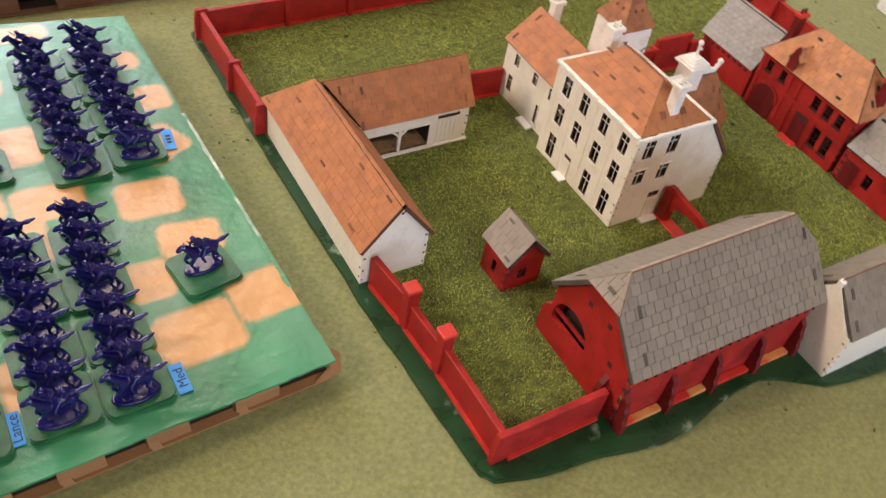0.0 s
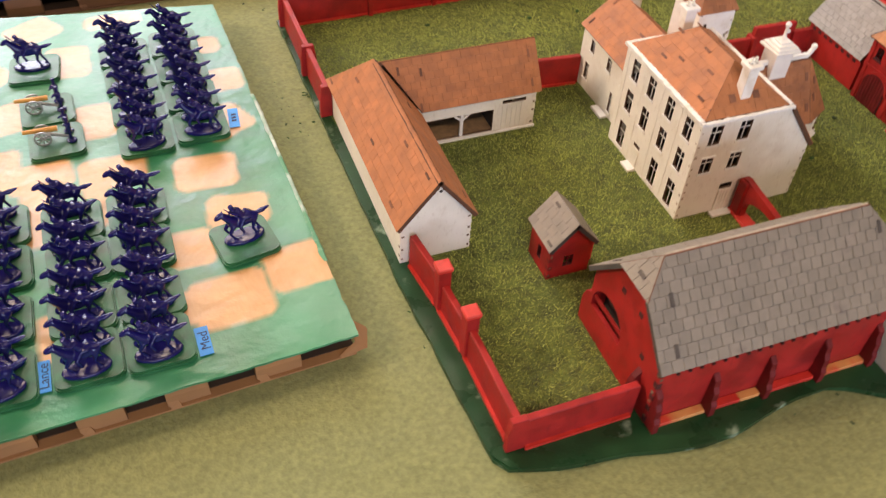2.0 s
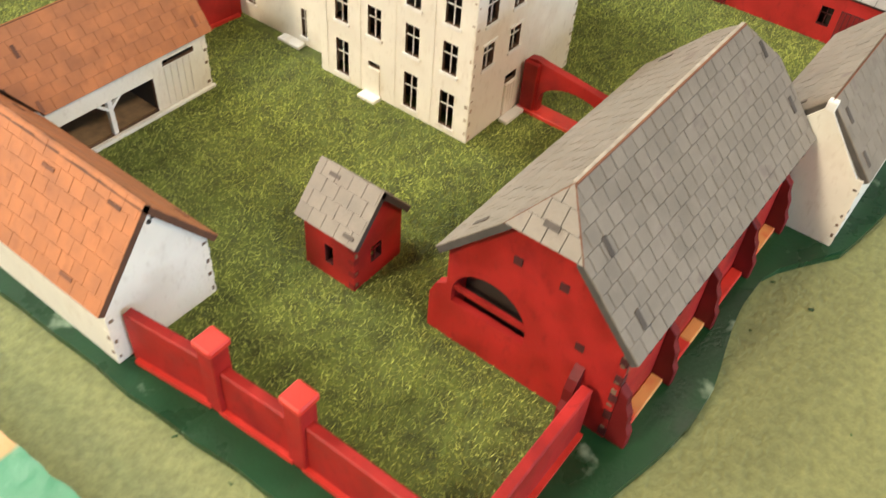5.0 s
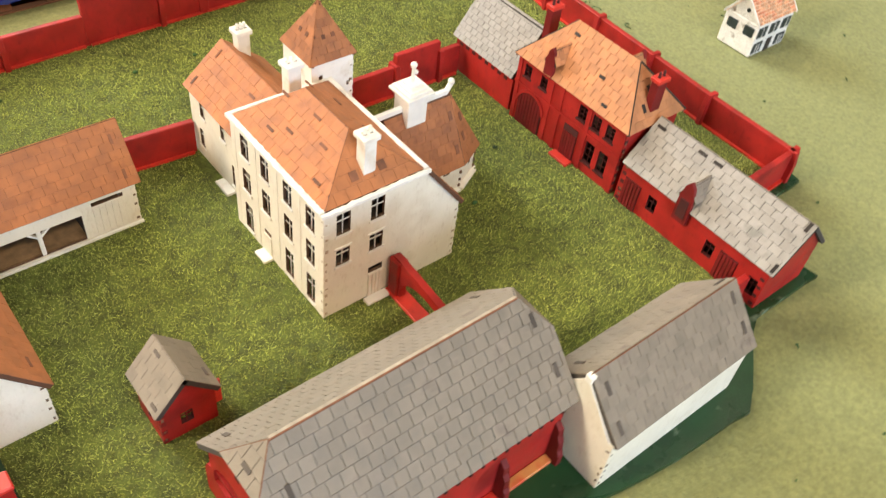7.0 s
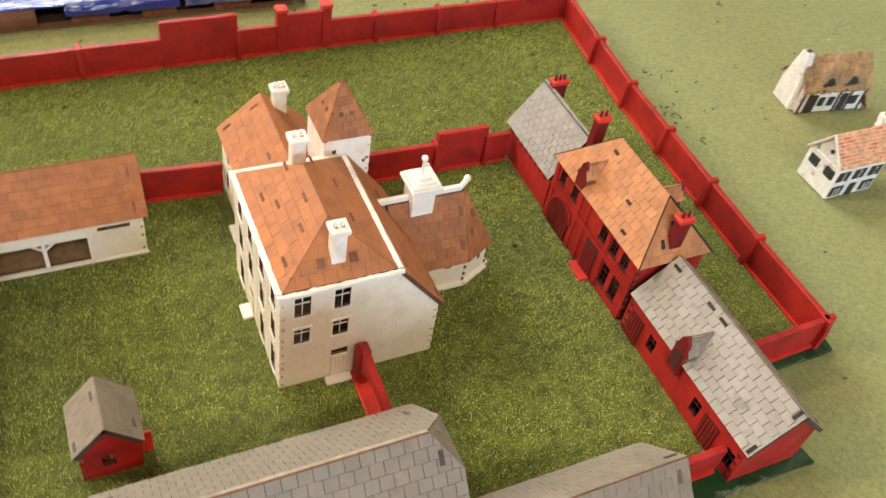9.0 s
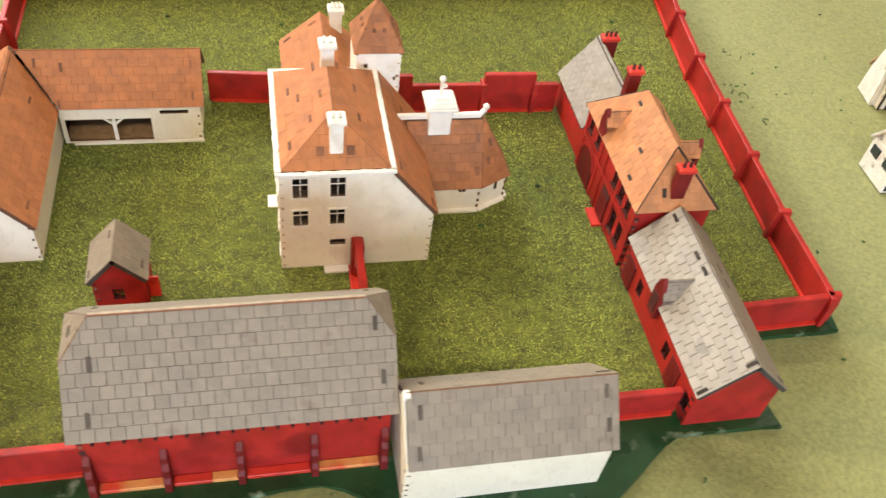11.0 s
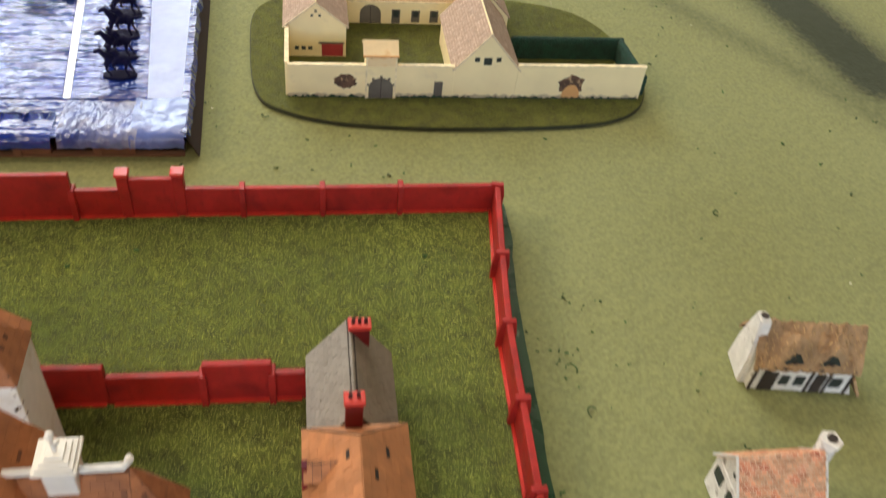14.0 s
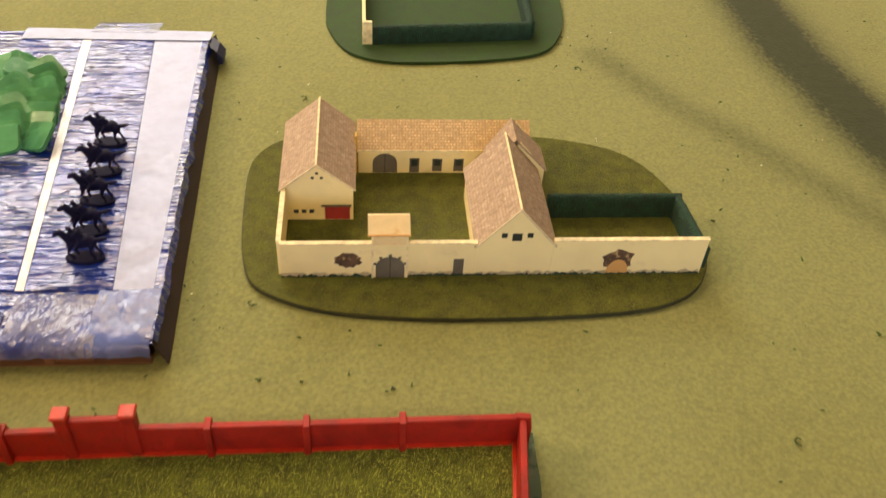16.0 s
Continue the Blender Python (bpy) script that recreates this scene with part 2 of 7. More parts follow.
def panel(bm, origin, along, inward, length, height, thick, holes=()):
    """An upright sheet with square holes cut through it: (u0, u1, z0, z1) each."""
    o, a, inn = Vector(origin), Vector(along).normalized(), Vector(inward).normalized() * thick
    us = sorted({0.0, float(length), *[h[0] for h in holes], *[h[1] for h in holes]})
    zs = sorted({0.0, float(height), *[h[2] for h in holes], *[h[3] for h in holes]})
    us = [u for u in us if -1e-6 <= u <= length + 1e-6]
    zs = [z for z in zs if -1e-6 <= z <= height + 1e-6]

    def full(i, j):
        if not (0 <= i < len(us) - 1 and 0 <= j < len(zs) - 1):
            return False
        u, z = (us[i] + us[i + 1]) / 2, (zs[j] + zs[j + 1]) / 2
        return not any(h[0] < u < h[1] and h[2] < z < h[3] for h in holes)

    seen = {}

    def vert(i, j, back):
        k = (i, j, back)
        if k not in seen:
            seen[k] = bm.verts.new(o + a * us[i] + Vector((0, 0, zs[j])) + (inn if back else Vector()))
        return seen[k]

    for i in range(len(us) - 1):
        for j in range(len(zs) - 1):
            if not full(i, j):
                continue
            c = [(i, j), (i + 1, j), (i + 1, j + 1), (i, j + 1)]
            bm.faces.new([vert(*p, False) for p in c])
            bm.faces.new([vert(*p, True) for p in c[::-1]])
            for (di, dj), (p, q) in (((0, -1), (c[0], c[1])), ((1, 0), (c[1], c[2])), ((0, 1), (c[2], c[3])), ((-1, 0), (c[3], c[0]))):
                if not full(i + di, j + dj):
                    cut = bm.faces.new((vert(*p, False), vert(*p, True), vert(*q, True), vert(*q, False)))
                    cut.material_index = 1 if 0 <= i + di < len(us) - 1 and 0 <= j + dj < len(zs) - 1 else 0
    return bm


def window(parent, origin, along, inward, u0, u1, z0, z1, mat, bars=(1, 2), sill=True, thick=0.4, bar=0.28):
    """The bars of a cut-out window and the sill below it, set a little back in the wall."""
    o, a, inn = Vector(origin), Vector(along).normalized(), Vector(inward).normalized()
    bm = new_bm()

    def strip(ua, ub, za, zb, d0, d1):
        p = [o + a * ua + Vector((0, 0, za)) + inn * d0, o + a * ub + Vector((0, 0, za)) + inn * d0,
             o + a * ub + Vector((0, 0, zb)) + inn * d0, o + a * ua + Vector((0, 0, zb)) + inn * d0]
        prism(bm, p, inn * (d1 - d0))

    nx, nz = bars
    for i in range(1, nx + 1):
        u = u0 + (u1 - u0) * i / (nx + 1)
        strip(u - bar / 2, u + bar / 2, z0, z1, 0.5, 0.5 + thick)
    for j in range(1, nz + 1):
        z = z0 + (z1 - z0) * (0.62 if nz == 1 else j / (nz + 1))
        strip(u0, u1, z - bar / 2, z + bar / 2, 0.55, 0.55 + thick)
    w = part("window", bm, mat, parent)
    if sill:
        bm = new_bm()
        strip(u0 - 0.7, u1 + 0.7, z0 - 1.0, z0, -0.6, 0.2)
        part("sill", bm, mat, w)
    return w


def clip(poly, inside):
    """Cut a convex 2D outline by the convex outline inside (counter-clockwise)."""
    out = list(poly)
    for i in range(len(inside)):
        ax, ay = inside[i]
        bx, by = inside[(i + 1) % len(inside)]
        src, out = out, []
        if not src:
            return []

        def side(p):
            return (bx - ax) * (p[1] - ay) - (by - ay) * (p[0] - ax)

        for k in range(len(src)):
            p, q = src[k], src[(k + 1) % len(src)]
            sp, sq = side(p), side(q)
            if sp >= 0:
                out.append(p)
            if sp * sq < 0:
                f = sp / (sp - sq)
                out.append((p[0] + (q[0] - p[0]) * f, p[1] + (q[1] - p[1]) * f))
    return out


def area2(poly):
    return 0.5 * sum(poly[i][0] * poly[(i + 1) % len(poly)][1] - poly[(i + 1) % len(poly)][0] * poly[i][1] for i in range(len(poly)))


TILE_MESH = {}
dice = random.Random(7)


def tile_mesh(key, poly, thick, mat, name):
    if key not in TILE_MESH or key is None:
        bm = new_bm()
        n = len(poly)
        c = (sum(p[0] for p in poly) / n, sum(p[1] for p in poly) / n)
        lo = [bm.verts.new((p[0], p[1], 0)) for p in poly]
        hi = [bm.verts.new((p[0] + (c[0] - p[0]) * 0.008, p[1] + (c[1] - p[1]) * 0.008, thick)) for p in poly]
        bm.faces.new(hi)
        for i in range(n):
            bm.faces.new((lo[i], lo[(i + 1) % n], hi[(i + 1) % n], hi[i]))
        me = bpy.data.meshes.new(name)
        bm.to_mesh(me)
        bm.free()
        me.transform(Matrix.Scale(MM, 4))
        me.materials.append(mat)
        if key is None:
            return me
        TILE_MESH[key] = me
    return TILE_MESH[key]


def slope(parent, corners, mat, under, tw, th, name="roof_slope", tile="tile", thick=1.8, gap=0.05, side=0.07, tabs=(), tab_size=(1.6, 5.0), shift=0.0, tilt=0.0):
    """One roof slope: a board under tiles that are cut to its outline. corners: counter-clockwise from outside, the eave first.
    tabs: (u, v) of the charred joint tabs, as shares of the slope's length and height; a third value 1 lays the tab along the eave."""
    c = [Vector(p) for p in corners]
    u = (c[1] - c[0]).normalized()
    nrm = u.cross(c[-1] - c[0]).normalized()
    v = nrm.cross(u)
    bm = new_bm()
    prism(bm, c, -nrm * thick)
    board = part(name, bm, under, parent)
    inv = root_of(parent).matrix_basis.inverted()
    flat = [((p - c[0]).dot(u), (p - c[0]).dot(v)) for p in c]
    umin, umax = min(p[0] for p in flat), max(p[0] for p in flat)
    vmax = max(p[1] for p in flat)
    frame_m = Matrix((u, v, nrm)).transposed().to_4x4()
    tab_boxes = []
    for t in tabs:
        tu, tv = umin + (umax - umin) * t[0], vmax * t[1]
        w, h = tab_size if len(t) < 3 else tab_size[::-1]
        tab_boxes.append((tu - w / 2, tu + w / 2, tv - h / 2, tv + h / 2))
    rows = max(1, round(vmax / th))
    th = vmax / rows
    for r in range(rows):
        start = umin - tw * (1 + (0.5 if r % 2 else 0.0) + shift)
        for k in range(int((umax - umin) / tw) + 4):
            u0 = start + k * tw
            rect = [(u0 + side / 2, r * th + gap / 2), (u0 + tw - side / 2, r * th + gap / 2),
                    (u0 + tw - side / 2, (r + 1) * th - gap / 2), (u0 + side / 2, (r + 1) * th - gap / 2)]
            cut = clip(rect, flat)
            if len(cut) < 3 or area2(cut) < 0.6:
                continue
            whole = abs(area2(cut) - area2(rect)) < 1e-4
            mid = (u0 + tw / 2, (r + 0.5) * th)
            loc = [(p[0] - mid[0], p[1] - mid[1]) for p in (rect if whole else cut)]
            me = tile_mesh((mat.name, round(tw, 2), round(th, 2)) if whole else None, loc, 0.32, mat, tile)
            ob = new(tile, me)
            ob.parent = board
            lift = dice.uniform(-0.06, 0.03)
            ob.matrix_basis = inv @ (Matrix.Translation((c[0] + u * mid[0] + v * mid[1] + nrm * lift) * MM) @ frame_m @ pose(0, 0, 0, dice.gauss(0, 0.5) - tilt, dice.gauss(0, 0.4), dice.gauss(0, 0.25)))
    for a0, a1, b0, b1 in tab_boxes:
        bm = new_bm()
        p = [c[0] + u * a + v * b + nrm * 0.1 for a, b in ((a0, b0), (a1, b0), (a1, b1), (a0, b1))]
        prism(bm, p, nrm * 0.48)
        part("joint_tab", bm, SOOT if mat in (SLATE_LIT, AMBER) else SLATE_TAB if mat is SLATE else TAB, board)
    return board


def joint_line(parent, a, b, r=0.3, mat=None):
    """The dark open joint where two roof boards meet."""
    return part("hip_joint", cyl(new_bm(), a, b, r, r, 5), mat or TAB, parent)


def chimney(parent, x, y, z0, z1, w, d, mat, pots=2, pot_mat=None, cap=1.0):
    bm = new_bm()
    box(bm, x - w / 2, x + w / 2, y - d / 2, y + d / 2, z0, z1 - 2.2, 0.25)
    # red stacks: the shaft's shade and the cap's top light are painted in
    ch = part("chimney", bm, MAROON if mat is RED_BRIGHT else mat, parent)
    bm = new_bm()
    box(bm, x - w / 2 - cap, x + w / 2 + cap, y - d / 2 - cap, y + d / 2 + cap, z1 - 2.2, z1, 0.35)
    part("chimney_cap", bm, mat, ch)
    for i in range(pots):
        part("flue", box(new_bm(), x + (i - (pots - 1) / 2) * w / pots - 0.65, x + (i - (pots - 1) / 2) * w / pots + 0.65, y - d * 0.18, y + d * 0.18, z1 - 0.6, z1 + 0.06), INNER_SHADE, ch)
        px = x + (i - (pots - 1) / 2) * (w / max(1, pots)) * 0.9
        bm = new_bm()
        cyl(bm, (px, y, z1 - 0.2), (px, y, z1 + 2.6), 0.75, 0.6, 8)
        part("chimney_pot", bm, pot_mat or mat, ch)
    return ch


def rough_bar(a, b, w, h, seed=0.0, rough=0.28):
    """A hand-painted bar with an uneven edge, from a to b, its foot on that line."""
    a, b = Vector(a), Vector(b)
    d = (b - a).normalized()
    s = Vector((-d.y, d.x, 0))
    n = max(2, int((b - a).length / 1.3))
    bm, rings = new_bm(), []
    for k in range(n + 1):
        p = a.lerp(b, k / n)
        ring = []
        for i, (u, z) in enumerate(((-0.5, 0), (0.5, 0), (0.5, 0.8), (0.28, 1), (-0.28, 1), (-0.5, 0.8))):
            q = noise.noise((k * 0.55 + seed, i * 3.1, seed)) * rough
            ring.append(bm.verts.new(p + s * (u * w + q) + Vector((0, 0, z * h + (q if z else 0)))))
        rings.append(ring)
    for r0, r1 in zip(rings, rings[1:]):
        for i in range(6):
            bm.faces.new((r0[i], r0[(i + 1) % 6], r1[(i + 1) % 6], r1[i]))
    bm.faces.new(rings[0])
    bm.faces.new(rings[-1][::-1])
    return bm


def quoins(parent, x, y, z0, z1, sx, sy, mat, step=2.4, gap_mat=None):
    """The toothed corner where two cut sheets interlock; (sx, sy) points out of the corner."""
    bm = new_bm()
    z, k = z0 + 1.0, 0
    while z + step < z1:
        if k % 2 == 0:
            xa, xb = sorted((x + sx * 0.14, x - sx * 1.9))
            ya, yb = sorted((y + sy * 0.14, y - sy * 1.9))
            box(bm, xa, xb, ya, yb, z, z + step - dice.uniform(0.2, 0.9))
        z += step
        k += 1
    j = part("corner_joint", bm, mat, parent)
    bm = new_bm()
    z = z0 + 2.0
    while z + 2 < z1:
        tall = dice.uniform(0.5, 1.5)
        xa, xb = sorted((x - sx * 0.5, x - sx * dice.uniform(1.2, 1.9)))
        ya, yb = sorted((y + sy * 0.18, y - sy * 0.5))
        box(bm, xa, xb, ya, yb, z, z + tall)
        xa, xb = sorted((x + sx * 0.18, x - sx * 0.5))
        ya, yb = sorted((y - sy * 0.5, y - sy * dice.uniform(1.2, 1.9)))
        if dice.random() < 0.6:
            box(bm, xa, xb, ya, yb, z + 1.6, z + 1.6 + tall)
        z += dice.uniform(3.2, 8.0)
    part("joint_gap", bm, gap_mat or GRIME, j)
    return j


# ---- structure: room, table and cloth ----
def room():
    wallm = material("wall_paint", (0.27, 0.26, 0.235), 0.85, scale=3, vary=0.05)
    floorm = material("floor_wood", (0.22, 0.15, 0.10), 0.6, scale=6, vary=0.3)
    L, H0, H1 = 2700, -760, 1750
    for nm, b, m in (("floor", (-L, L, -L, L, H0 - 50, H0), floorm), ("ceiling", (-L, L, -L, L, H1, H1 + 50), wallm),
                     ("wall_west", (-L - 80, -L, -L, L, H0, H1), wallm), ("wall_east", (L, L + 80, -L, L, H0, H1), wallm)):
        tagged(part(nm, box(new_bm(), *b), m), "plain painted room " + nm.split("_")[0], nm.split("_")[0], kind="structure")
    for nm, o, a, inn, hole in (("wall_south", (-L, -L, H0), (1, 0, 0), (0, -1, 0), (1600, 3900, 1010, 1750)), ("wall_north", (L, L, H0), (-1, 0, 0), (0, 1, 0), (2160, 3830, 1590, 2450))):
        bm = panel(new_bm(), o, a, inn, 2 * L, H1 - H0, 80, [hole])
        tagged(part(nm, bm, wallm), "plain painted room wall with a window opening", "wall", kind="structure")


room()


def table():
    wood = material("table_board", (0.25, 0.16, 0.09), 0.6, scale=9, vary=0.3)
    t = thing("table", "long wooden table under the green cloth", "table", 250, 480, -760)
    part("tabletop", box(new_bm(), -560, 960, -420, 1290, -45, -8, 2), wood, t)
    for x in (-480, 880):
        for y in (-340, 1210):
            part("leg", box(new_bm(), x - 35, x + 35, y - 35, y + 35, -760, -45, 2), wood, t)


table()


def cloth():
    """The felt cloth, with a few soft creases."""
    x0, x1, y0, y1, st = -600, 1000, -460, 1330, 10
    nx, ny = int((x1 - x0) / st) + 1, int((y1 - y0) / st) + 1
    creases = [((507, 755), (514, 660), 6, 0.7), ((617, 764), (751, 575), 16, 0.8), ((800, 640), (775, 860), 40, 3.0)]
    # painted fold shade along each line: points, width, strength
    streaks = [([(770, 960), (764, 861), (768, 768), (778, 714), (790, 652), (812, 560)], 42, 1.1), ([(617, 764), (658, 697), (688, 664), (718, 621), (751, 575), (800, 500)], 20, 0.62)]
    vs, fold_shade = [], []
    for j in range(ny):
        for i in range(nx):
            x, y = x0 + i * st, y0 + j * st
            z = -2.9 + 0.35 * noise.noise((x * 0.012, y * 0.012, 0.3)) + 0.15 * noise.noise((x * 0.05, y * 0.05, 1.7))
            for (ax, ay), (bx, by), w, h in creases:
                d = Vector((bx - ax, by - ay))
                s = max(0.0, min(1.0, ((x - ax) * d.x + (y - ay) * d.y) / d.length_squared))
                q = math.hypot(x - ax - d.x * s, y - ay - d.y * s) / w
                z += h * math.exp(-q * q)
            local_shade = 0.0
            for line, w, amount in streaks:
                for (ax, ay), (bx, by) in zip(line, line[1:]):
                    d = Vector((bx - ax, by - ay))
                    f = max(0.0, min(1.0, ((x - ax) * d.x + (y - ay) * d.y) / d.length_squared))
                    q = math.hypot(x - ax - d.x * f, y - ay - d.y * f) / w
                    local_shade = max(local_shade, amount * math.exp(-q * q))
            fold_shade.append(local_shade)
            drop = max(0, x0 + 45 - x, x - (x1 - 45), y0 + 45 - y, y - (y1 - 45))
            vs.append((x * MM, y * MM, (z - drop * 2.0) * MM))
    fs = [(j * nx + i, j * nx + i + 1, (j + 1) * nx + i + 1, (j + 1) * nx + i) for j in range(ny - 1) for i in range(nx - 1)]
    me = bpy.data.meshes.new("ground")
    me.from_pydata(vs, [], fs)
    at = me.attributes.new("fold_shade", "FLOAT", "POINT")
    at.data.foreach_set("value", fold_shade)
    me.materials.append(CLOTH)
    me.shade_smooth()
    tagged(new("ground", me), "olive green felt cloth laid over the table", "cloth", kind="structure")


cloth()

# ---- the walled farm: board, turf ----
OUTLINE = [(121, 432), (122.5, 300), (124, 218), (127, 160), (129.8, 116), (134, 110), (151.5, 105), (177.6, 102.4), (193, 98.5), (207.6, 96.5), (221, 96.5), (236, 100), (255, 103.6),
           (268, 103.6), (276, 100.5), (285, 95.5), (295, 88.5), (309, 85.2), (330, 83), (350, 81.4), (368, 80), (377, 86.5), (388, 94.5), (408, 108.5), (453, 107.5), (451, 121), (449, 150.5),
           (502.5, 150.8), (503, 170), (507, 250), (513, 374), (517, 400), (518, 432)]


def softened(points, rounds=2):
    """Cut the corners of a closed outline."""
    for _ in range(rounds):
        out = []
        for (ax, ay), (bx, by) in zip(points, points[1:] + points[:1]):
            out += [(ax * 0.75 + bx * 0.25, ay * 0.75 + by * 0.25), (ax * 0.25 + bx * 0.75, ay * 0.25 + by * 0.75)]
        points = out
    return points


def farm_board():
    b = thing("base_board", "dark green painted board under the walled farm model", "base board", 320, 260, -2.5)
    bm = new_bm()
    edge = []
    for (ax, ay), (bx, by) in zip(OUTLINE, OUTLINE[1:] + OUTLINE[:1]):
        n = max(1, int(math.hypot(bx - ax, by - ay) / 7))
        for k in range(n):
            x, y = ax + (bx - ax) * k / n, ay + (by - ay) * k / n
            edge.append((x + 1.1 * noise.noise((x * 0.06, y * 0.06, 1.0)), y + 1.1 * noise.noise((x * 0.06, y * 0.06, 8.0))))
    prism(bm, [(x, y, -2.6) for x, y in edge], (0, 0, 2.6))
    bmesh.ops.bevel(bm, geom=[e for e in bm.edges if all(v.co.z > -0.1 for v in e.verts)], offset=0.7, segments=2, affect="EDGES")
    part("board", bm, GREEN_EDGE, b)
    turf = [(127, 424), (127, 330), (140, 219), (140, 120), (190, 120), (295, 112), (300, 119), (378, 119), (411, 119), (447, 158), (494, 158), (497, 250), (500, 335), (506, 380), (511, 426)]
    bm = new_bm()
    prism(bm, [(x, y, -0.2) for x, y in turf[::-1]], (0, 0, 0.6))
    part("turf", bm, TURF, b, "short green flock turf")
    return turf


TURF_OUTLINE = farm_board()


def inside(poly, x, y):
    hit = False
    n = len(poly)
    for i in range(n):
        x0, y0 = poly[i]
        x1, y1 = poly[(i + 1) % n]
        if (y0 > y) != (y1 > y) and x < (x1 - x0) * (y - y0) / (y1 - y0) + x0:
            hit = not hit
    return hit


def flock(name, label, poly, skip, count, z0, mat, tall=1.0, seed=3):
    """Short flock fibres standing on the turf."""
    rg = np.random.RandomState(seed)
    xs, ys = [p[0] for p in poly], [p[1] for p in poly]
    vs, fs = [], []
    while len(fs) < count:
        x, y = rg.uniform(min(xs), max(xs)), rg.uniform(min(ys), max(ys))
        if any(a <= x <= b and c <= y <= d for a, b, c, d in skip) or not inside(poly, x, y):
            continue
        if noise.noise((x * 0.06, y * 0.06, 5.0)) < rg.uniform(-0.9, 0.1):
            if rg.rand() < 0.15:
                continue
        h = tall * rg.uniform(0.5, 1.25)
        a, lean = rg.uniform(0, 6.283), rg.normal(0, 0.7, 2)
        w = rg.uniform(0.12, 0.21)
        dx, dy = math.cos(a) * w, math.sin(a) * w
        k = len(vs)
        vs += [(x - dx, y - dy, z0), (x + dx, y + dy, z0), (x + lean[0] * h, y + lean[1] * h, z0 + h)]
        fs.append((k, k + 1, k + 2))
    me = bpy.data.meshes.new(name)
    me.from_pydata([(a * MM, b * MM, c * MM) for a, b, c in vs], [], fs)
    me.materials.append(mat)
    tagged(new(name, me), label, "grass", kind="stuff")


flock("flock_grass", "green and yellow flock fibres of the farm yard turf", TURF_OUTLINE,
      [(189, 294, 110, 163), (294, 370, 91, 127), (128, 160, 219, 331), (160, 226, 292, 328), (259, 323, 207, 272), (261, 303, 272, 318), (410, 446, 111, 316)],
      240000, 0.3, BLADE)


# ---- boundary walls ----
def wall_run(label, points, h=17.5, t=3.0, posts=True, strips=(1, -1), tall=None, skip_post=()):
    """A run of red wall panels between fins, with a foot strip on each side."""
    mid = points[len(points) // 2]
    w = thing("boundary_wall", label, "wall", mid[0], mid[1], 0, "red boundary walls")
    for i in range(len(points) - 1):
        a, b = Vector((*points[i], 0)), Vector((*points[i + 1], 0))
        d = (b - a).normalized()
        s = Vector((-d.y, d.x, 0))
        hh = (tall or {}).get(i, h)
        a2, b2 = a + d * 0.05, b - d * 0.05
        bm = new_bm()
        prism(bm, [a2 - s * t / 2, b2 - s * t / 2, b2 - s * t / 2 + Vector((0, 0, hh)), a2 - s * t / 2 + Vector((0, 0, hh))], s * t)
        bmesh.ops.bevel(bm, geom=[e for e in bm.edges if all(v.co.z > hh - 0.1 for v in e.verts)], offset=0.4, segments=1, affect="EDGES")
        part("wall_panel", bm, [RED], w)
        for k in strips:
            bm = new_bm()
            p = a2 + s * k * t / 2 + d * 1.5, b2 + s * k * t / 2 - d * 1.5
            prism(bm, [p[0], p[1], p[1] + Vector((0, 0, 1.6)), p[0] + Vector((0, 0, 1.6))], s * k * 1.4)
            part("foot_strip", bm, RED_BRIGHT, w)
    if posts:
        for i, pt in enumerate(points):
            if i in skip_post:
                continue
            j = min(i, len(points) - 2)
            d = (Vector((*points[j + 1], 0)) - Vector((*points[j], 0))).normalized()
            s = Vector((-d.y, d.x, 0))
            p = Vector((*pt, 0))
            bm = new_bm()
            prof = [(-4.2, 0), (4.2, 0), (4.2, 11), (3.2, 18.6), (-3.2, 18.6), (-4.2, 11)]
            prism(bm, [p - d * 1.4 + s * u + Vector((0, 0, z)) for u, z in prof], d * 2.8)
            bmesh.ops.bevel(bm, geom=bm.edges[:], offset=0.3, segments=1, affect="EDGES")
            part("post", bm, RED, w)
    return w


def gate_pillar(w, x, y, h=26.5, s=5.4):
    bm = new_bm()
    box(bm, x - s / 2, x + s / 2, y - s / 2, y + s / 2, 0, h - 2.2, 0.3)
    p = part("gate_pillar", bm, RED, w)
    bm = new_bm()
    c = s / 2 + 0.65
    box(bm, x - c, x + c, y - c, y + c, h - 2.2, h, 0.5)
    part("pillar_cap", bm, RED_BRIGHT, p)


west = wall_run("red painted wall with a pillared gate beside the long white stable", [(139, 118), (138.4, 163.6), (136.8, 190), (133.4, 217.6)], skip_post=(1, 2, 3), tall={1: 16})
gate_pillar(west, 138.4, 163.8, 26.2)
gate_pillar(west, 136.8, 190, 25.4)
wall_run("short red painted wall joining the big barn", [(140.6, 118.3), (187.5, 118.8)], skip_post=(0, 1))
wall_run("red painted garden wall behind the stable", [(126.2, 332), (125.8, 371), (125.4, 424)], strips=(-1,))
north = wall_run("long red painted garden wall with a pillared gate", [(127, 423.6), (176, 424.2), (217, 425), (258, 425.6), (299, 426.2), (323.6, 426.6), (349.6, 427), (380, 427), (420, 427), (460, 427.3), (509, 427.5)],
                 tall={3: 27.5, 5: 24.0}, skip_post=(0, 3, 5, 6, 10))
gate_pillar(north, 323.6, 426.6, 28.5)
gate_pillar(north, 349.6, 427, 28.5)
wall_run("red painted wall along the outer edge of the yard", [(494.6, 157.5), (494.8, 208.5), (496.6, 249.5), (498.4, 291.5), (500.2, 333), (504.8, 376.5), (511, 427)])
wall_run("red painted wall closing the outer yard", [(447, 155.8), (493, 157.5)], skip_post=(0,))
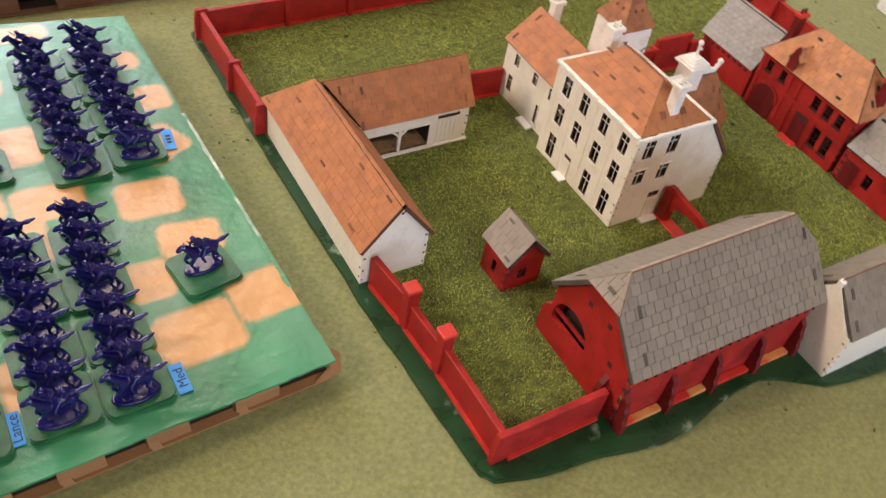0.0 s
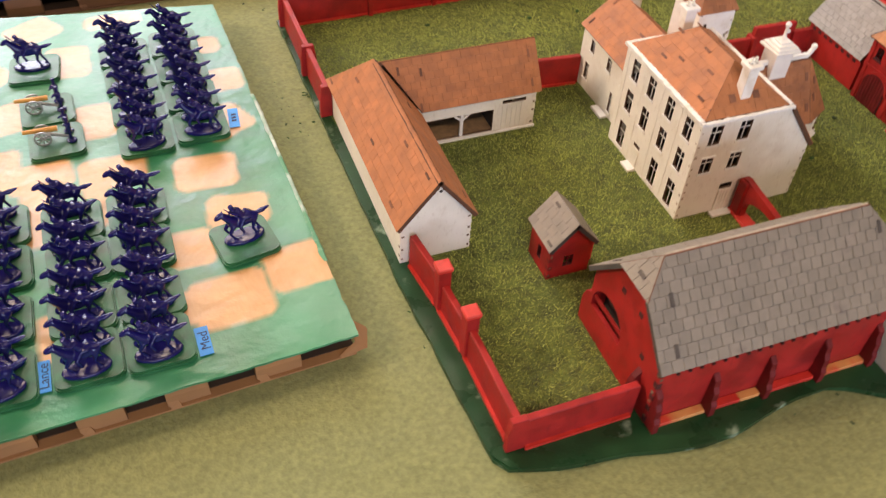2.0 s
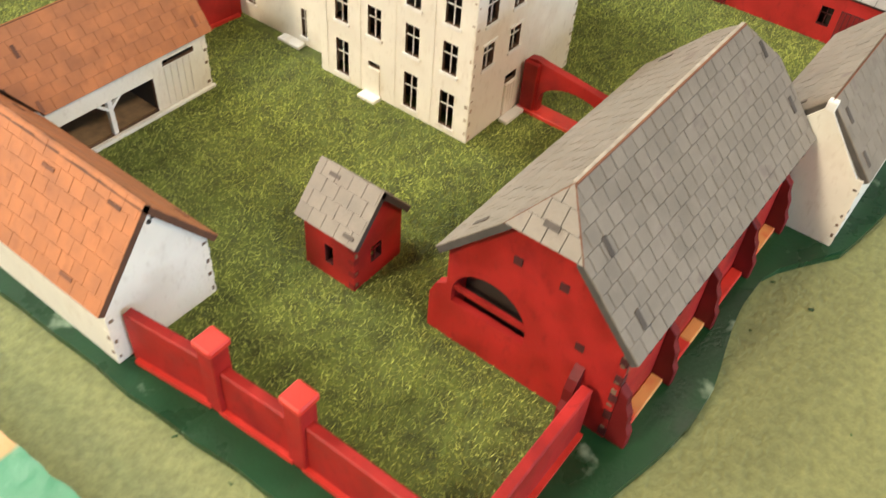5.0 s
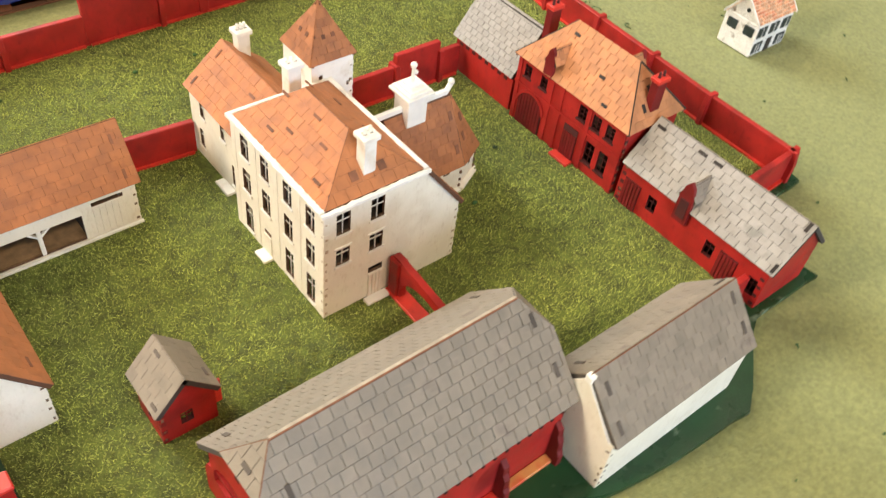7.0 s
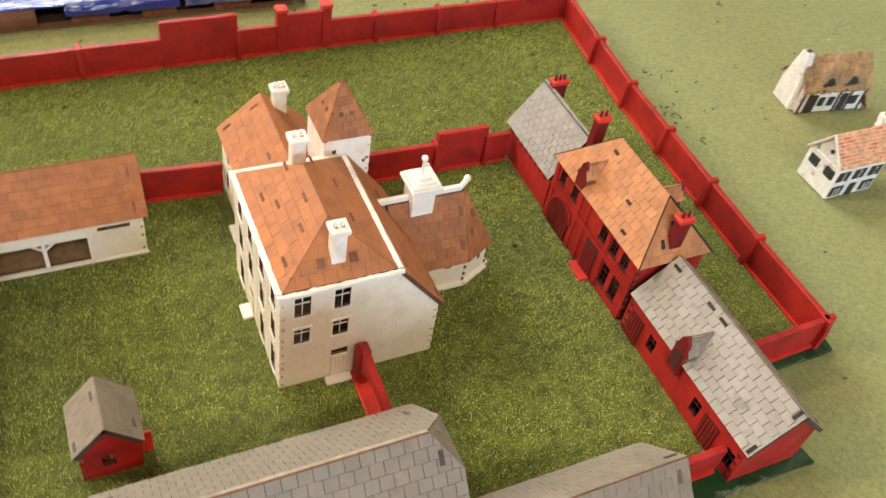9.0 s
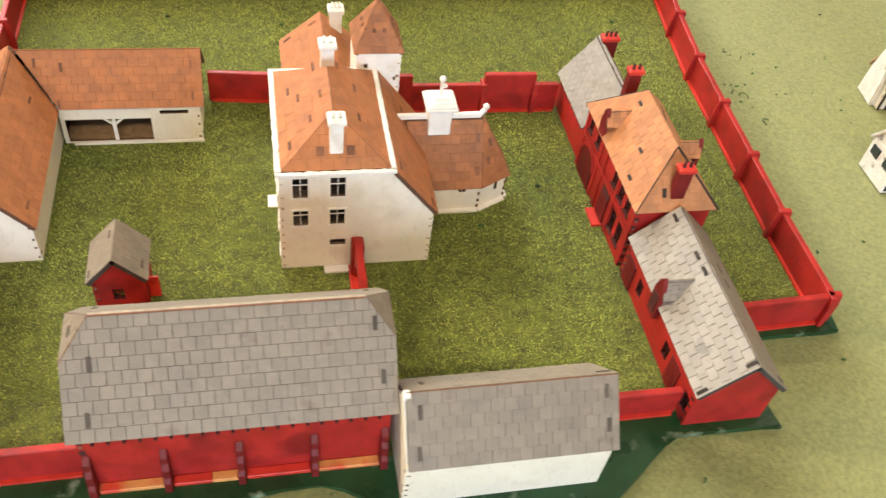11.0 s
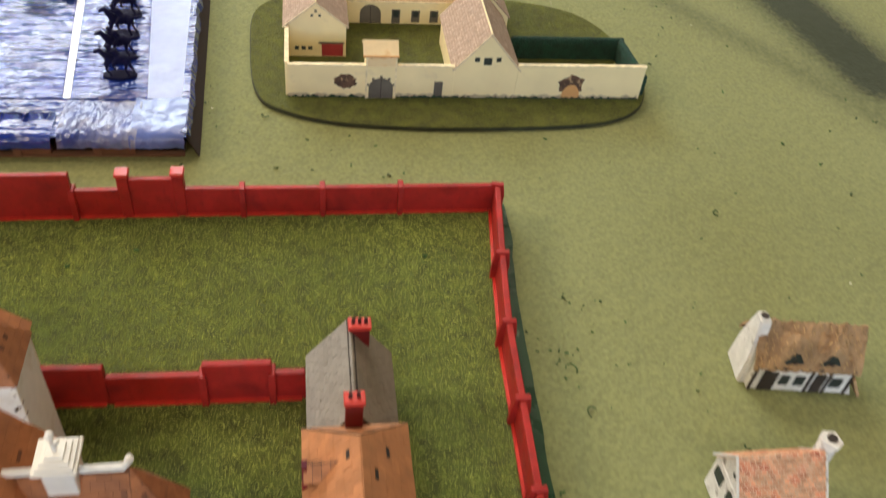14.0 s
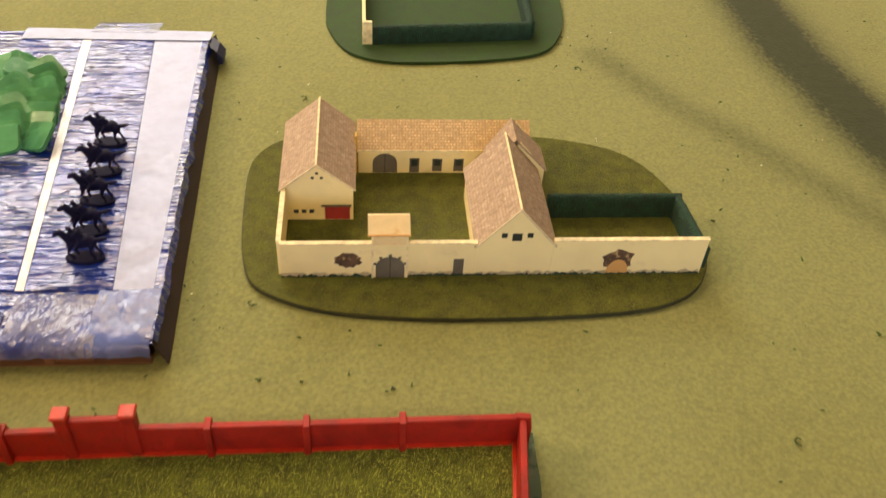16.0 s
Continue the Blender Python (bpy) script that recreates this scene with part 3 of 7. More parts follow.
wall_run("low red painted wall beside the white barn", [(371.4, 119.5), (409.5, 119.5)], posts=False, h=15)
wall_run("red painted wall between the shed and the white house", [(228.5, 325.5), (265.6, 322.6)], posts=False)
inner = wall_run("red painted inner wall with a raised middle panel", [(304.2, 312.4), (331, 311.6), (369, 311), (396.5, 310.6), (410, 310.4)], tall={0: 23.5, 2: 24.0}, skip_post=(0, 1, 4))


def arch_gate():
    """The red archway between the white house and the big barn."""
    g = thing("archway", "red painted archway wall between house and barn", "archway", 291, 185, 0)
    arch = [(170, 2.0)] + [(184 - 14 * math.cos(a), 6.5 + 8.5 * math.sin(a)) for a in [math.pi * i / 14 for i in range(15)]] + [(198, 2.0)]
    bm = new_bm()
    # left jamb, right jamb, sill and spandrel strips
    prism(bm, [(289.5, y, z) for y, z in ((198, 0), (205.5, 0), (205.5, 19), (204, 21), (201, 21.6), (198, 21))], (3, 0, 0))
    prism(bm, [(289.5, y, z) for y, z in ((164, 0), (170, 0), (170, 17.7), (164, 17))], (3, 0, 0))
    pts = arch[1:-1]
    for (y0, z0), (y1, z1) in zip(pts, pts[1:]):
        t0, t1 = 17 + (y0 - 164) * 4 / 34, 17 + (y1 - 164) * 4 / 34
        prism(bm, [(289.5, y0, z0), (289.5, y1, z1), (289.5, y1, t1), (289.5, y0, t0)], (3, 0, 0))
    bmesh.ops.remove_doubles(bm, verts=bm.verts, dist=0.01)
    part("arch_wall", bm, RED, g)
    bm = new_bm()
    box(bm, 287.6, 294.4, 164, 205.5, 0, 1.8, 0.3)
    part("foot_strip", bm, RED_BRIGHT, g)
    bm = new_bm()
    box(bm, 288.4, 293.6, 199, 205, 0, 20.4, 0.6)
    part("jamb", bm, RED, g)


arch_gate()


def gable_house(h, x0, x1, y0, y1, zb, ze, zr, along, mat, t=2.0, holes=None):
    """Four walls of a house with two gables; along: the axis of the ridge. holes: side -> list of (u0, u1, z0, z1)."""
    holes = holes or {}
    sides = {"s": ((x0, y0, zb), (1, 0, 0), (0, 1, 0), x1 - x0), "n": ((x1, y1, zb), (-1, 0, 0), (0, -1, 0), x1 - x0),
             "w": ((x0, y1 - t, zb), (0, -1, 0), (1, 0, 0), y1 - y0 - 2 * t), "e": ((x1, y0 + t, zb), (0, 1, 0), (-1, 0, 0), y1 - y0 - 2 * t)}
    for k, (o, a, inn, length) in sides.items():
        bm = new_bm()
        panel(bm, o, a, inn, length, ze - zb, t, holes.get(k, ()))
        if zr > ze and ((along == "x" and k in "we") or (along == "y" and k in "sn")):
            oo, aa = Vector(o), Vector(a)
            top = Vector((0, 0, ze - zb))
            prism(bm, [oo + top, oo + top + aa * length, oo + aa * length / 2 + Vector((0, 0, zr - zb))], Vector(inn) * t)
        part("wall", bm, [mat, CHAR if mat in (WHITE, WHITE_TRIM) else RED_DARK], h)
    return sides


# ---- the big red barn ----
def big_barn():
    X0, X1, Y0, Y1, ZE, ZR = 189.5, 292.5, 112, 162.5, 34.5, 62.0
    b = thing("barn", "large red painted barn model with a grey slate roof", "barn", 242, 138, 0)
    yc = (Y0 + Y1) / 2
    hip = 51.0
    f = (hip - ZE) / (ZR - ZE)
    for x, d in ((X0, 2), (X1, -2)):
        bm = new_bm()
        yl, yh = Y0 + (yc - Y0) * f, Y1 - (Y1 - yc) * f
        if d > 0:
            # the west gable with its arched loft opening
            cy, cz, r = 149.6, 18.6, 11.2
            arc = [(cy + r * math.cos(a), cz + r * 0.95 * math.sin(a)) for a in [math.pi * i / 16 for i in range(17)]]
            prism(bm, [(x, y, z) for y, z in ((Y0, 0), (cy - r, 0), (cy - r, cz), (cy - r, hip), (yl, hip), (Y0, ZE))], (d, 0, 0))
            prism(bm, [(x, y, z) for y, z in ((cy + r, 0), (Y1, 0), (Y1, ZE), (cy + r, ZE + (Y1 - cy - r) / (Y1 - yc) * (ZR - ZE)))], (d, 0, 0))
            prism(bm, [(x, y, z) for y, z in ((cy - r, 0), (cy + r, 0), (cy + r, cz - 3.5), (cy - r, cz - 3.5))], (d, 0, 0))
            for (ya, za), (yb, zb) in zip(arc, arc[1:]):
                lim = lambda y: min(hip, ZE + (Y1 - y) / (Y1 - yc) * (ZR - ZE))
                prism(bm, [(x, ya, za), (x, yb, zb), (x, yb, lim(yb)), (x, ya, lim(ya))], (d, 0, 0))
        else:
            prism(bm, [(x, Y0, 0), (x, Y1, 0), (x, Y1, ZE), (x, yh, hip), (x, yl, hip), (x, Y0, ZE)], (d, 0, 0))
        bmesh.ops.remove_doubles(bm, verts=bm.verts, dist=0.01)
        part("gable_wall", bm, RED, b)
    part("loft_bar", box(new_bm(), X0 + 0.6, X0 + 1.6, 138.6, 160.6, 19.0, 20.6), RED, b)
    # dark sheet paints the shade behind the loft opening
    part("inner_sheet", prism(new_bm(), [(X0 + 6, Y0 + 2.1, 0.5), (X0 + 6, Y1 - 2.1, 0.5), (X0 + 6, Y1 - 2.1, 33), (X0 + 6, yc + 9, 48), (X0 + 6, yc - 9, 48), (X0 + 6, Y0 + 2.1, 33)], (1, 0, 0)), INNER_SHADE, b)
    for y in (Y0, Y1 - 2):
        bm = new_bm()
        box(bm, X0 + 2.05, X1 - 2.05, y, y + 2, 0, ZE)
        part("side_wall", bm, RED, b)
    bare = material("bare_orange_board", (0.62, 0.27, 0.085), 0.5, scale=90, vary=0.2, second=(0.62, 0.06, 0.03), second_scale=60, second_at=0.62, second_soft=0.06)
    for xa, xb, m, word in ((X0 + 2.8, 214.1, bare, "bare orange strip"), (217, 230, RED_BRIGHT, "bright red strip"), (230.05, 239.1, bare, "bare orange strip"), (242, 264.6, RED_BRIGHT, "bright red strip"),
                            (267.4, 289.4, bare, "bare orange strip")):
        part("foot_strip", box(new_bm(), xa, xb, Y0 - 3.6, Y0 - 0.05, 0, 1.9, 0.3), m, b, word)
    for x in (X0 + 1.4, 215.5, 240.5, 266, 290.8):
        bm = new_bm()
        prof = [(0, 0), (-5.6, 0), (-5.6, 6), (-4.2, 8), (-4.2, 12.5), (-2.6, 15), (-2.6, 18.5), (0, 21)]
        prism(bm, [(x - 1.3, Y0 + y, z) for y, z in prof], (2.6, 0, 0))
        bmesh.ops.bevel(bm, geom=bm.edges[:], offset=0.25, segments=1, affect="EDGES")
        part("buttress", bm, MAROON, b)
        bm = new_bm()
        prism(bm, [(x - 1.3, Y1 + y, z) for y, z in ((0, 0), (5.2, 0), (5.2, 13.5), (3.4, 18), (0, 20.5))], (2.6, 0, 0))
        part("buttress", bm, RED, b)
    for y in (122.6,):
        bm = new_bm()
        prism(bm, [(X0 + dx, y - 1.3, z) for dx, z in ((0, 0), (-5, 0), (-5, 7), (-3.6, 9.6), (-3.6, 14), (-2.4, 17), (0, 20.5))], (0, 2.6, 0))
        part("buttress", bm, MAROON, b)
    for y, z in ((131, 41.5), (143.5, 41.5), (124, 26)):
        part("vent_hole", box(new_bm(), X0 - 0.15, X0 + 0.4, y - 1.2, y + 1.2, z - 1.3, z + 1.3), RED_DARK, b)
    # roof with clipped gable ends
    o, ov = 2.6, 2.2
    s = (ZR - ZE) / (yc - Y0)
    ez = ZE - o * s + 1.6
    for k in range(20):
        x = X0 + 5 + k * 4.9
        part("rafter_end", box(new_bm(), x, x + 1.1, Y0 - 2.5, Y0 - 0.3, ez - 2.6, ez - 1.6), RED_DARK, b)
    quoins(b, X0, Y0, 0, ZE - 2, -1, -1, RED_DARK, 3.4)
    rz = ZR + 1.6
    hz = hip + 1.6
    hy = (hz - ez) / s
    xa, xb, ra, rb = X0 - ov, X1 + ov, X0 + 7.5, X1 - 7.5
    ya, yb = Y0 - o, Y1 + o
    slope(b, [(xa, ya, ez), (xb, ya, ez), (xb, ya + hy, hz), (rb, yc, rz), (ra, yc, rz), (xa, ya + hy, hz)], SLATE, SLATE_JOINT, 4.7, 4.6, tile="slate", gap=0.1, side=0.19, tilt=0.9,
          tabs=((0.07, 0.18), (0.085, 0.62), (0.955, 0.33), (0.935, 0.78)))
    slope(b, [(xb, yb, ez), (xa, yb, ez), (xa, yb - hy, hz), (ra, yc + 0.6, rz - 0.6 * s), (rb, yc + 0.6, rz - 0.6 * s), (xb, yb - hy, hz)], SLATE, SLATE_JOINT, 4.7, 4.6, tile="slate", gap=0.1, side=0.19, tilt=0.9,
          tabs=((0.06, 0.3), (0.94, 0.3)))
    slope(b, [(xa, yb - hy, hz), (xa, ya + hy, hz), (ra, yc, rz)], SLATE, SLATE_JOINT, 4.7, 4.6, tile="slate", gap=0.1, side=0.19, tilt=0.9, tabs=((0.5, 0.3, 1),), tab_size=(1.6, 4.0))
    slope(b, [(xb, ya + hy, hz), (xb, yb - hy, hz), (rb, yc, rz)], SLATE, SLATE_JOINT, 4.7, 4.6, tile="slate", gap=0.1, side=0.19, tilt=0.9)
    part("ridge_strip", box(new_bm(), ra, rb, yc - 0.1, yc + 0.9, rz - 0.4, rz + 0.4, 0.15), material("raw_board_edge", (0.36, 0.31, 0.24), 0.8), b, "bare board edge along the ridge")
    joint_line(b, (ra, yc - 0.35, rz + 0.1), (rb, yc - 0.35, rz + 0.1), 0.35)
    for q in ((xa, ya + hy, hz), (xa, yb - hy, hz)):
        joint_line(b, q, (ra, yc, rz), 0.3)


big_barn()


# ---- the small white barn ----
def small_barn():
    X0, X1, Y0, Y1, ZE, ZR = 295.2, 369.2, 92.4, 126.4, 26.0, 44.6
    b = thing("barn", "small white barn model with a grey slate roof", "barn", 332, 109, 0)
    gable_house(b, X0, X1, Y0, Y1, 0, ZE, ZR, "x", WHITE)
    yc = (Y0 + Y1) / 2
    o, ov = 1.3, 1.6
    s = (ZR - ZE) / (yc - Y0)
    ez, rz = ZE - o * s + 1.4, ZR + 1.4
    xa, xb = X0 - ov + 2.4, X1 + ov
    slope(b, [(xa, Y0 - o, ez), (xb, Y0 - o, ez), (xb, yc, rz), (xa, yc, rz)], SLATE, SLATE_JOINT, 4.8, 4.6, tile="slate", gap=0.02, side=0.11, tilt=0.9, tabs=((0.05, 0.22), (0.06, 0.74), (0.95, 0.35), (0.94, 0.8)))
    slope(b, [(xb, Y1 + o, ez), (xa, Y1 + o, ez), (xa, yc + 0.4, rz), (xb, yc + 0.4, rz)], SLATE, SLATE_JOINT, 4.8, 4.6, tile="slate", gap=0.02, side=0.11, tilt=0.9, tabs=((0.9, 0.5), (0.05, 0.85, 1)))
    quoins(b, X0, Y0, 0, ZE, -1, -1, WHITE)
    joint_line(b, (xa, yc, rz), (xb, yc, rz), 0.3)
    part("apex_tenon", box(new_bm(), X0 - 0.3, X0 + 2.2, yc - 1.6, yc + 1.2, ZR - 1.5, ZR + 1.6, 0.2), WHITE_TRIM, b)


small_barn()


# ---- the little red hut ----
def hut():
    X0, X1, Y0, Y1, ZE, ZR = 185.2, 205.2, 190.2, 208.4, 19.3, 30.6
    h = thing("hut", "little red painted hut with a grey slate roof", "hut", 194.7, 200, 0)
    gable_house(h, X0, X1, Y0, Y1, 0, ZE, ZR, "y", RED, holes={"s": [(7.0, 11.5, 6.5, 12.5)], "w": [(5.5, 8.5, 5.5, 12.5)]})
    window(h, (X0, Y0, 0), (1, 0, 0), (0, 1, 0), 7.0, 11.5, 6.5, 12.5, MAROON, (1, 1), sill=False)
    xc = (X0 + X1) / 2
    s = (ZR - ZE) / (xc - X0)
    o, ov = 1.6, 2.0
    ez, rz = ZE - o * s + 1.4, ZR + 1.4
    slope(h, [(X0 - o, Y1 + ov, ez), (X0 - o, Y0 - ov, ez), (xc, Y0 - ov, rz), (xc, Y1 + ov, rz)], SLATE, SLATE_UNDER, 4.8, 3.9, tile="slate", gap=0.03, side=0.11, tilt=0.9, tabs=((0.84, 0.14, 1), (0.3, 0.85, 1)), tab_size=(1.2, 3.6))
    slope(h, [(X1 + o, Y0 - ov, ez), (X1 + o, Y1 + ov, ez), (xc, Y1 + ov, rz), (xc, Y0 - ov, rz)], SLATE, SLATE_UNDER, 4.8, 3.9, tile="slate", gap=0.03, side=0.11, tilt=0.9, tabs=((0.3, 0.2, 1),), tab_size=(1.2, 3.6))
    quoins(h, X0, Y0, 0, ZE, -1, -1, MAROON)
    part("door_leaf", box(new_bm(), X1 + 0.1, X1 + 4.4, Y0 + 5.0, Y0 + 6.2, 0.6, 12.6, 0.15), RED_BRIGHT, h, "bright red open door leaf")


hut()


# ---- stable and open shed ----
def stable():
    X0, X1, Y0, Y1, ZE, ZR = 128.2, 160.6, 219, 330, 22.5, 43.0
    xc = 144.8
    st = thing("stable", "long white stable model with an orange tiled roof", "stable", 146, 275, 0)
    gable_house(st, X0, X1, Y0, Y1, 0, ZE, ZE, "y", WHITE)
    bm = new_bm()
    prism(bm, [(X0, Y0, ZE + 0.02), (X1, Y0, ZE + 0.02), (xc, Y0, ZR)], (0, 2, 0))
    part("gable", bm, WHITE, st)
    for dx, dz in ((-2.2, 0), (0.9, 0.3), (-0.6, 1.9), (2.2, 1.3)):
        part("vent_hole", cyl(new_bm(), (xc + dx, Y0 - 0.12, 37.2 + dz), (xc + dx, Y0 + 0.3, 37.2 + dz), 0.75, 0.75, 10), INNER_SHADE, st)
    quoins(st, X0, Y0, 0, ZE, -1, -1, WHITE)
    quoins(st, X1, Y0, 0, ZE, 1, -1, WHITE)
    s = (ZR - ZE) / (xc - X0)
    o, ov = 2.2, 1.8
    ez, rz = ZE - o * s + 1.5, ZR + 1.5
    yr = 310
    slope(st, [(X0 - o, Y1 + 3, ez), (X0 - o, Y0 - ov, ez), (xc, Y0 - ov, rz), (xc, yr, rz)], ORANGE, BURNT, 5.0, 4.2,
          tabs=((0.05, 0.1, 1), (0.2, 0.55, 1), (0.55, 0.3, 1), (0.72, 0.8, 1), (0.88, 0.12, 1), (0.93, 0.86, 1)), tab_size=(1.1, 4.6))
    slope(st, [(X1 + o, Y0 - ov, ez), (X1 + o, 291.8, ez), (xc, 308, rz), (xc, Y0 - ov, rz)], ORANGE, BURNT, 5.0, 4.2, tabs=((0.1, 0.2, 1), (0.75, 0.5, 1)), tab_size=(1.1, 4.6))


stable()


def shed():
    X0, X1, Y0, Y1, ZE, ZR = 162, 225.5, 293.5, 327, 22.5, 42.0
    yc = 307.5
    s = thing("shed", "white open-fronted shed model with an orange tiled roof", "shed", 195, 310, 0)
    bm = new_bm()
    panel(bm, (X0, Y0, 0), (1, 0, 0), (0, 1, 0), X1 - X0, ZE, 1.3, [(2, 40.5, 1.5, 14.5), (45, 58, 16.9, 18.9)])
    part("front_wall", bm, [WHITE, CHAR], s)
    part("end_wall", prism(new_bm(), [(X1, Y0 + 2.02, 0), (X1, Y1, 0), (X1, Y1, ZE), (X1, yc, ZR), (X1, Y0 + 2.02, ZE)], (-2, 0, 0)), WHITE, s)
    part("back_wall", box(new_bm(), X0, X1 - 2.05, Y1 - 2, Y1, 0, ZE), WHITE, s)
    part("inner_floor", box(new_bm(), X0, X1 - 2.1, Y0 + 2.05, Y1 - 2.05, 0.2, 1.3), material("tan_floor_board", (0.26, 0.16, 0.08), 0.8), s, "tan board floor")
    # added dark sheets paint the shade inside the open shed
    part("partition", box(new_bm(), X0 + 41, X0 + 42, Y0 + 2.05, Y1 - 2.05, 1.4, ZE - 1), INNER_SHADE, s)
    part("back_board", box(new_bm(), X0 + 1, X1 - 3, Y0 + 20, Y0 + 21, 1.4, ZE), INNER_SHADE, s)
    part("side_board", box(new_bm(), X0 - 0.5, X0 + 0.4, Y0 + 2.05, Y0 + 20, 1.4, ZE - 1), INNER_SHADE, s)
    bm = new_bm()
    x = X0 + 23.5
    box(bm, x - 0.8, x + 0.8, Y0 + 0.2, Y0 + 1.8, 1.3, 14.6)
    prism(bm, [(x - 0.4, Y0 + 0.4, 10.2), (x - 0.4, Y0 + 0.4, 11.6), (x - 4.0, Y0 + 0.4, 14.6), (x - 5.2, Y0 + 0.4, 14.6)], (0, 1.1, 0))
    prism(bm, [(x + 0.4, Y0 + 0.4, 10.2), (x + 0.4, Y0 + 0.4, 11.6), (x + 4.0, Y0 + 0.4, 14.6), (x + 5.2, Y0 + 0.4, 14.6)], (0, 1.1, 0))
    part("post", bm, WHITE_TRIM, s, "white braced post")
    for k in range(5):
        part("door_board", box(new_bm(), X0 + 45.2 + k * 2.6, X0 + 47.5 + k * 2.6, Y0 - 0.35, Y0 - 0.02, 2, 16.6), WHITE, s)
    part("foot_strip", box(new_bm(), X0 + 4, X1 + 0.5, Y0 - 1.8, Y0 - 0.4, 0, 1.5, 0.2), WHITE_TRIM, s)
    sl = (ZR - ZE) / (yc - Y0)
    o = 1.6
    ez, rz = ZE - o * sl + 1.5, ZR + 1.5
    slope(s, [(163.6, Y0 - o, ez), (X1 + 2.2, Y0 - o, ez), (X1 + 2.2, yc, rz), (147.5, yc, rz)], ORANGE, BURNT, 5.0, 4.1,
          tabs=((0.2, 0.1), (0.23, 0.72), (0.94, 0.2), (0.94, 0.74), (0.09, 0.8)), tab_size=(1.2, 4.0))
    sl2 = (ZR - ZE) / (Y1 - yc)
    ez2 = ZE - o * sl2 + 1.5
    slope(s, [(X1 + 2.2, Y1 + o, ez2), (127, Y1 + o + 3, ez2 - 3 * sl2), (146.5, yc + 0.5, rz), (X1 + 2.2, yc + 0.5, rz)], ORANGE, BURNT, 5.0, 4.1)
    quoins(s, X1, Y0, 0, ZE, 1, -1, WHITE)


shed()


# ---- the white house ----
def chateau():
    X0, X1, Y0, Y1, ZE = 259.3, 304.5, 206.6, 272.3, 55.0
    c = thing("manor_house", "three-storey white manor house model with orange hipped roof", "house", 285, 240, 0)
    t = 1.3
    # west front: five bays of three windows, a door in the middle
    ycs = (215.6, 231.0, 247.2, 262.0)
    west_holes, wins = [], []
    for yc in ycs:
        u = Y1 - t - yc
        for z0, z1 in ((41.8, 52.2), (24.2, 35.2), (3.2, 16.8)):
            if abs(yc - 247.2) < 1 and z0 < 5:
                west_holes.append((u - 2.6, u + 2.6, 12.0, 14.0))
                continue
            west_holes.append((u - 2.9, u + 2.9, z0, z1))
            wins.append((u - 2.9, u + 2.9, z0, z1))
    south_holes = []
    swins = []
    for xc in (267.6, 282.6):
        for z0, z1 in ((42.8, 53.0), (26.8, 35.4)):
            south_holes.append((xc - X0 - 3.0, xc - X0 + 3.0, z0, z1))
            swins.append((xc - X0 - 3.0, xc - X0 + 3.0, z0, z1))
    south_holes.append((282.9 - X0 - 3.2, 282.9 - X0 + 3.4, 14.0, 17.2))
    bm = new_bm()
    panel(bm, (X0, Y1 - t, 0), (0, -1, 0), (1, 0, 0), Y1 - Y0 - 2 * t, ZE, t, west_holes)
    part("wall", bm, [WHITE, CHAR], c)
    bm = new_bm()
    panel(bm, (X0, Y0, 0), (1, 0, 0), (0, 1, 0), X1 - X0, ZE, t, south_holes)
    prism(bm, [(X1 + 0.02, Y0, 0), (323.3, Y0, 0), (323.3, Y0, 32.0), (306.5, Y0, ZE - 1), (X1 + 0.02, Y0, ZE - 1)], (0, t, 0))
    part("wall", bm, [WHITE, CHAR], c)
    part("wall", box(new_bm(), X0, X1, Y1 - t, Y1, 0, ZE), WHITE, c)
    part("wall", box(new_bm(), X1 - t, X1, Y0 + t + 0.02, Y1 - t - 0.02, 34, ZE), WHITE, c)
    part("wall", box(new_bm(), 321.3, 323.3, Y0 + t + 0.02, Y1, 0, 32), WHITE, c)
    # added dark sheets behind the windows paint the shade of the rooms
    part("floor_sheet", box(new_bm(), X0 + 2.2, X1 - 2.2, Y0 + 2.2, Y1 - 2.2, 38.5, 39.5), INNER_SHADE, c)
    part("floor_sheet", box(new_bm(), X0 + 2.2, X1 - 2.2, Y0 + 2.2, Y1 - 2.2, 20.5, 21.5), INNER_SHADE, c)
    part("inner_sheet", box(new_bm(), X0 + 9, X0 + 10, Y0 + 8, Y1 - 2.2, 0.5, 54), INNER_SHADE, c)
    part("inner_sheet", box(new_bm(), X0 + 9, X1 - 2.2, Y0 + 9, Y0 + 10, 0.5, 54), INNER_SHADE, c)
    for w in wins:
        window(c, (X0, Y1 - t, 0), (0, -1, 0), (1, 0, 0), *w, WHITE_TRIM, (1, 1))
    for w in swins:
        window(c, (X0, Y0, 0), (1, 0, 0), (0, 1, 0), *w, WHITE_TRIM, (1, 1))
        if w[3] < 40:
            part("lintel", box(new_bm(), X0 + w[0] - 0.9, X0 + w[1] + 0.9, Y0 - 0.5, Y0 - 0.02, w[3] + 0.05, w[3] + 1.1, 0.1), WHITE_TRIM, c)
    # pilaster strips between the bays, doors and door steps
    for y in (208.2, 223.4, 239.2, 254.6, 270.2):
        part("pilaster", box(new_bm(), X0 - 0.16, X0 - 0.02, y - 1.3, y + 1.3, 0.5, ZE - 1.5), WHITE, c)
    part("door", box(new_bm(), X0 - 0.4, X0 - 0.02, 244.6, 249.8, 0.4, 11.6), WHITE, c)
    part("door_step", box(new_bm(), X0 - 4.5, X0 - 0.05, 243.5, 251.5, 0, 1.6, 0.3), WHITE_TRIM, c)
    d = part("door", box(new_bm(), 279.6, 286.2, Y0 - 0.4, Y0 - 0.02, 0.4, 14.0), WHITE, c)
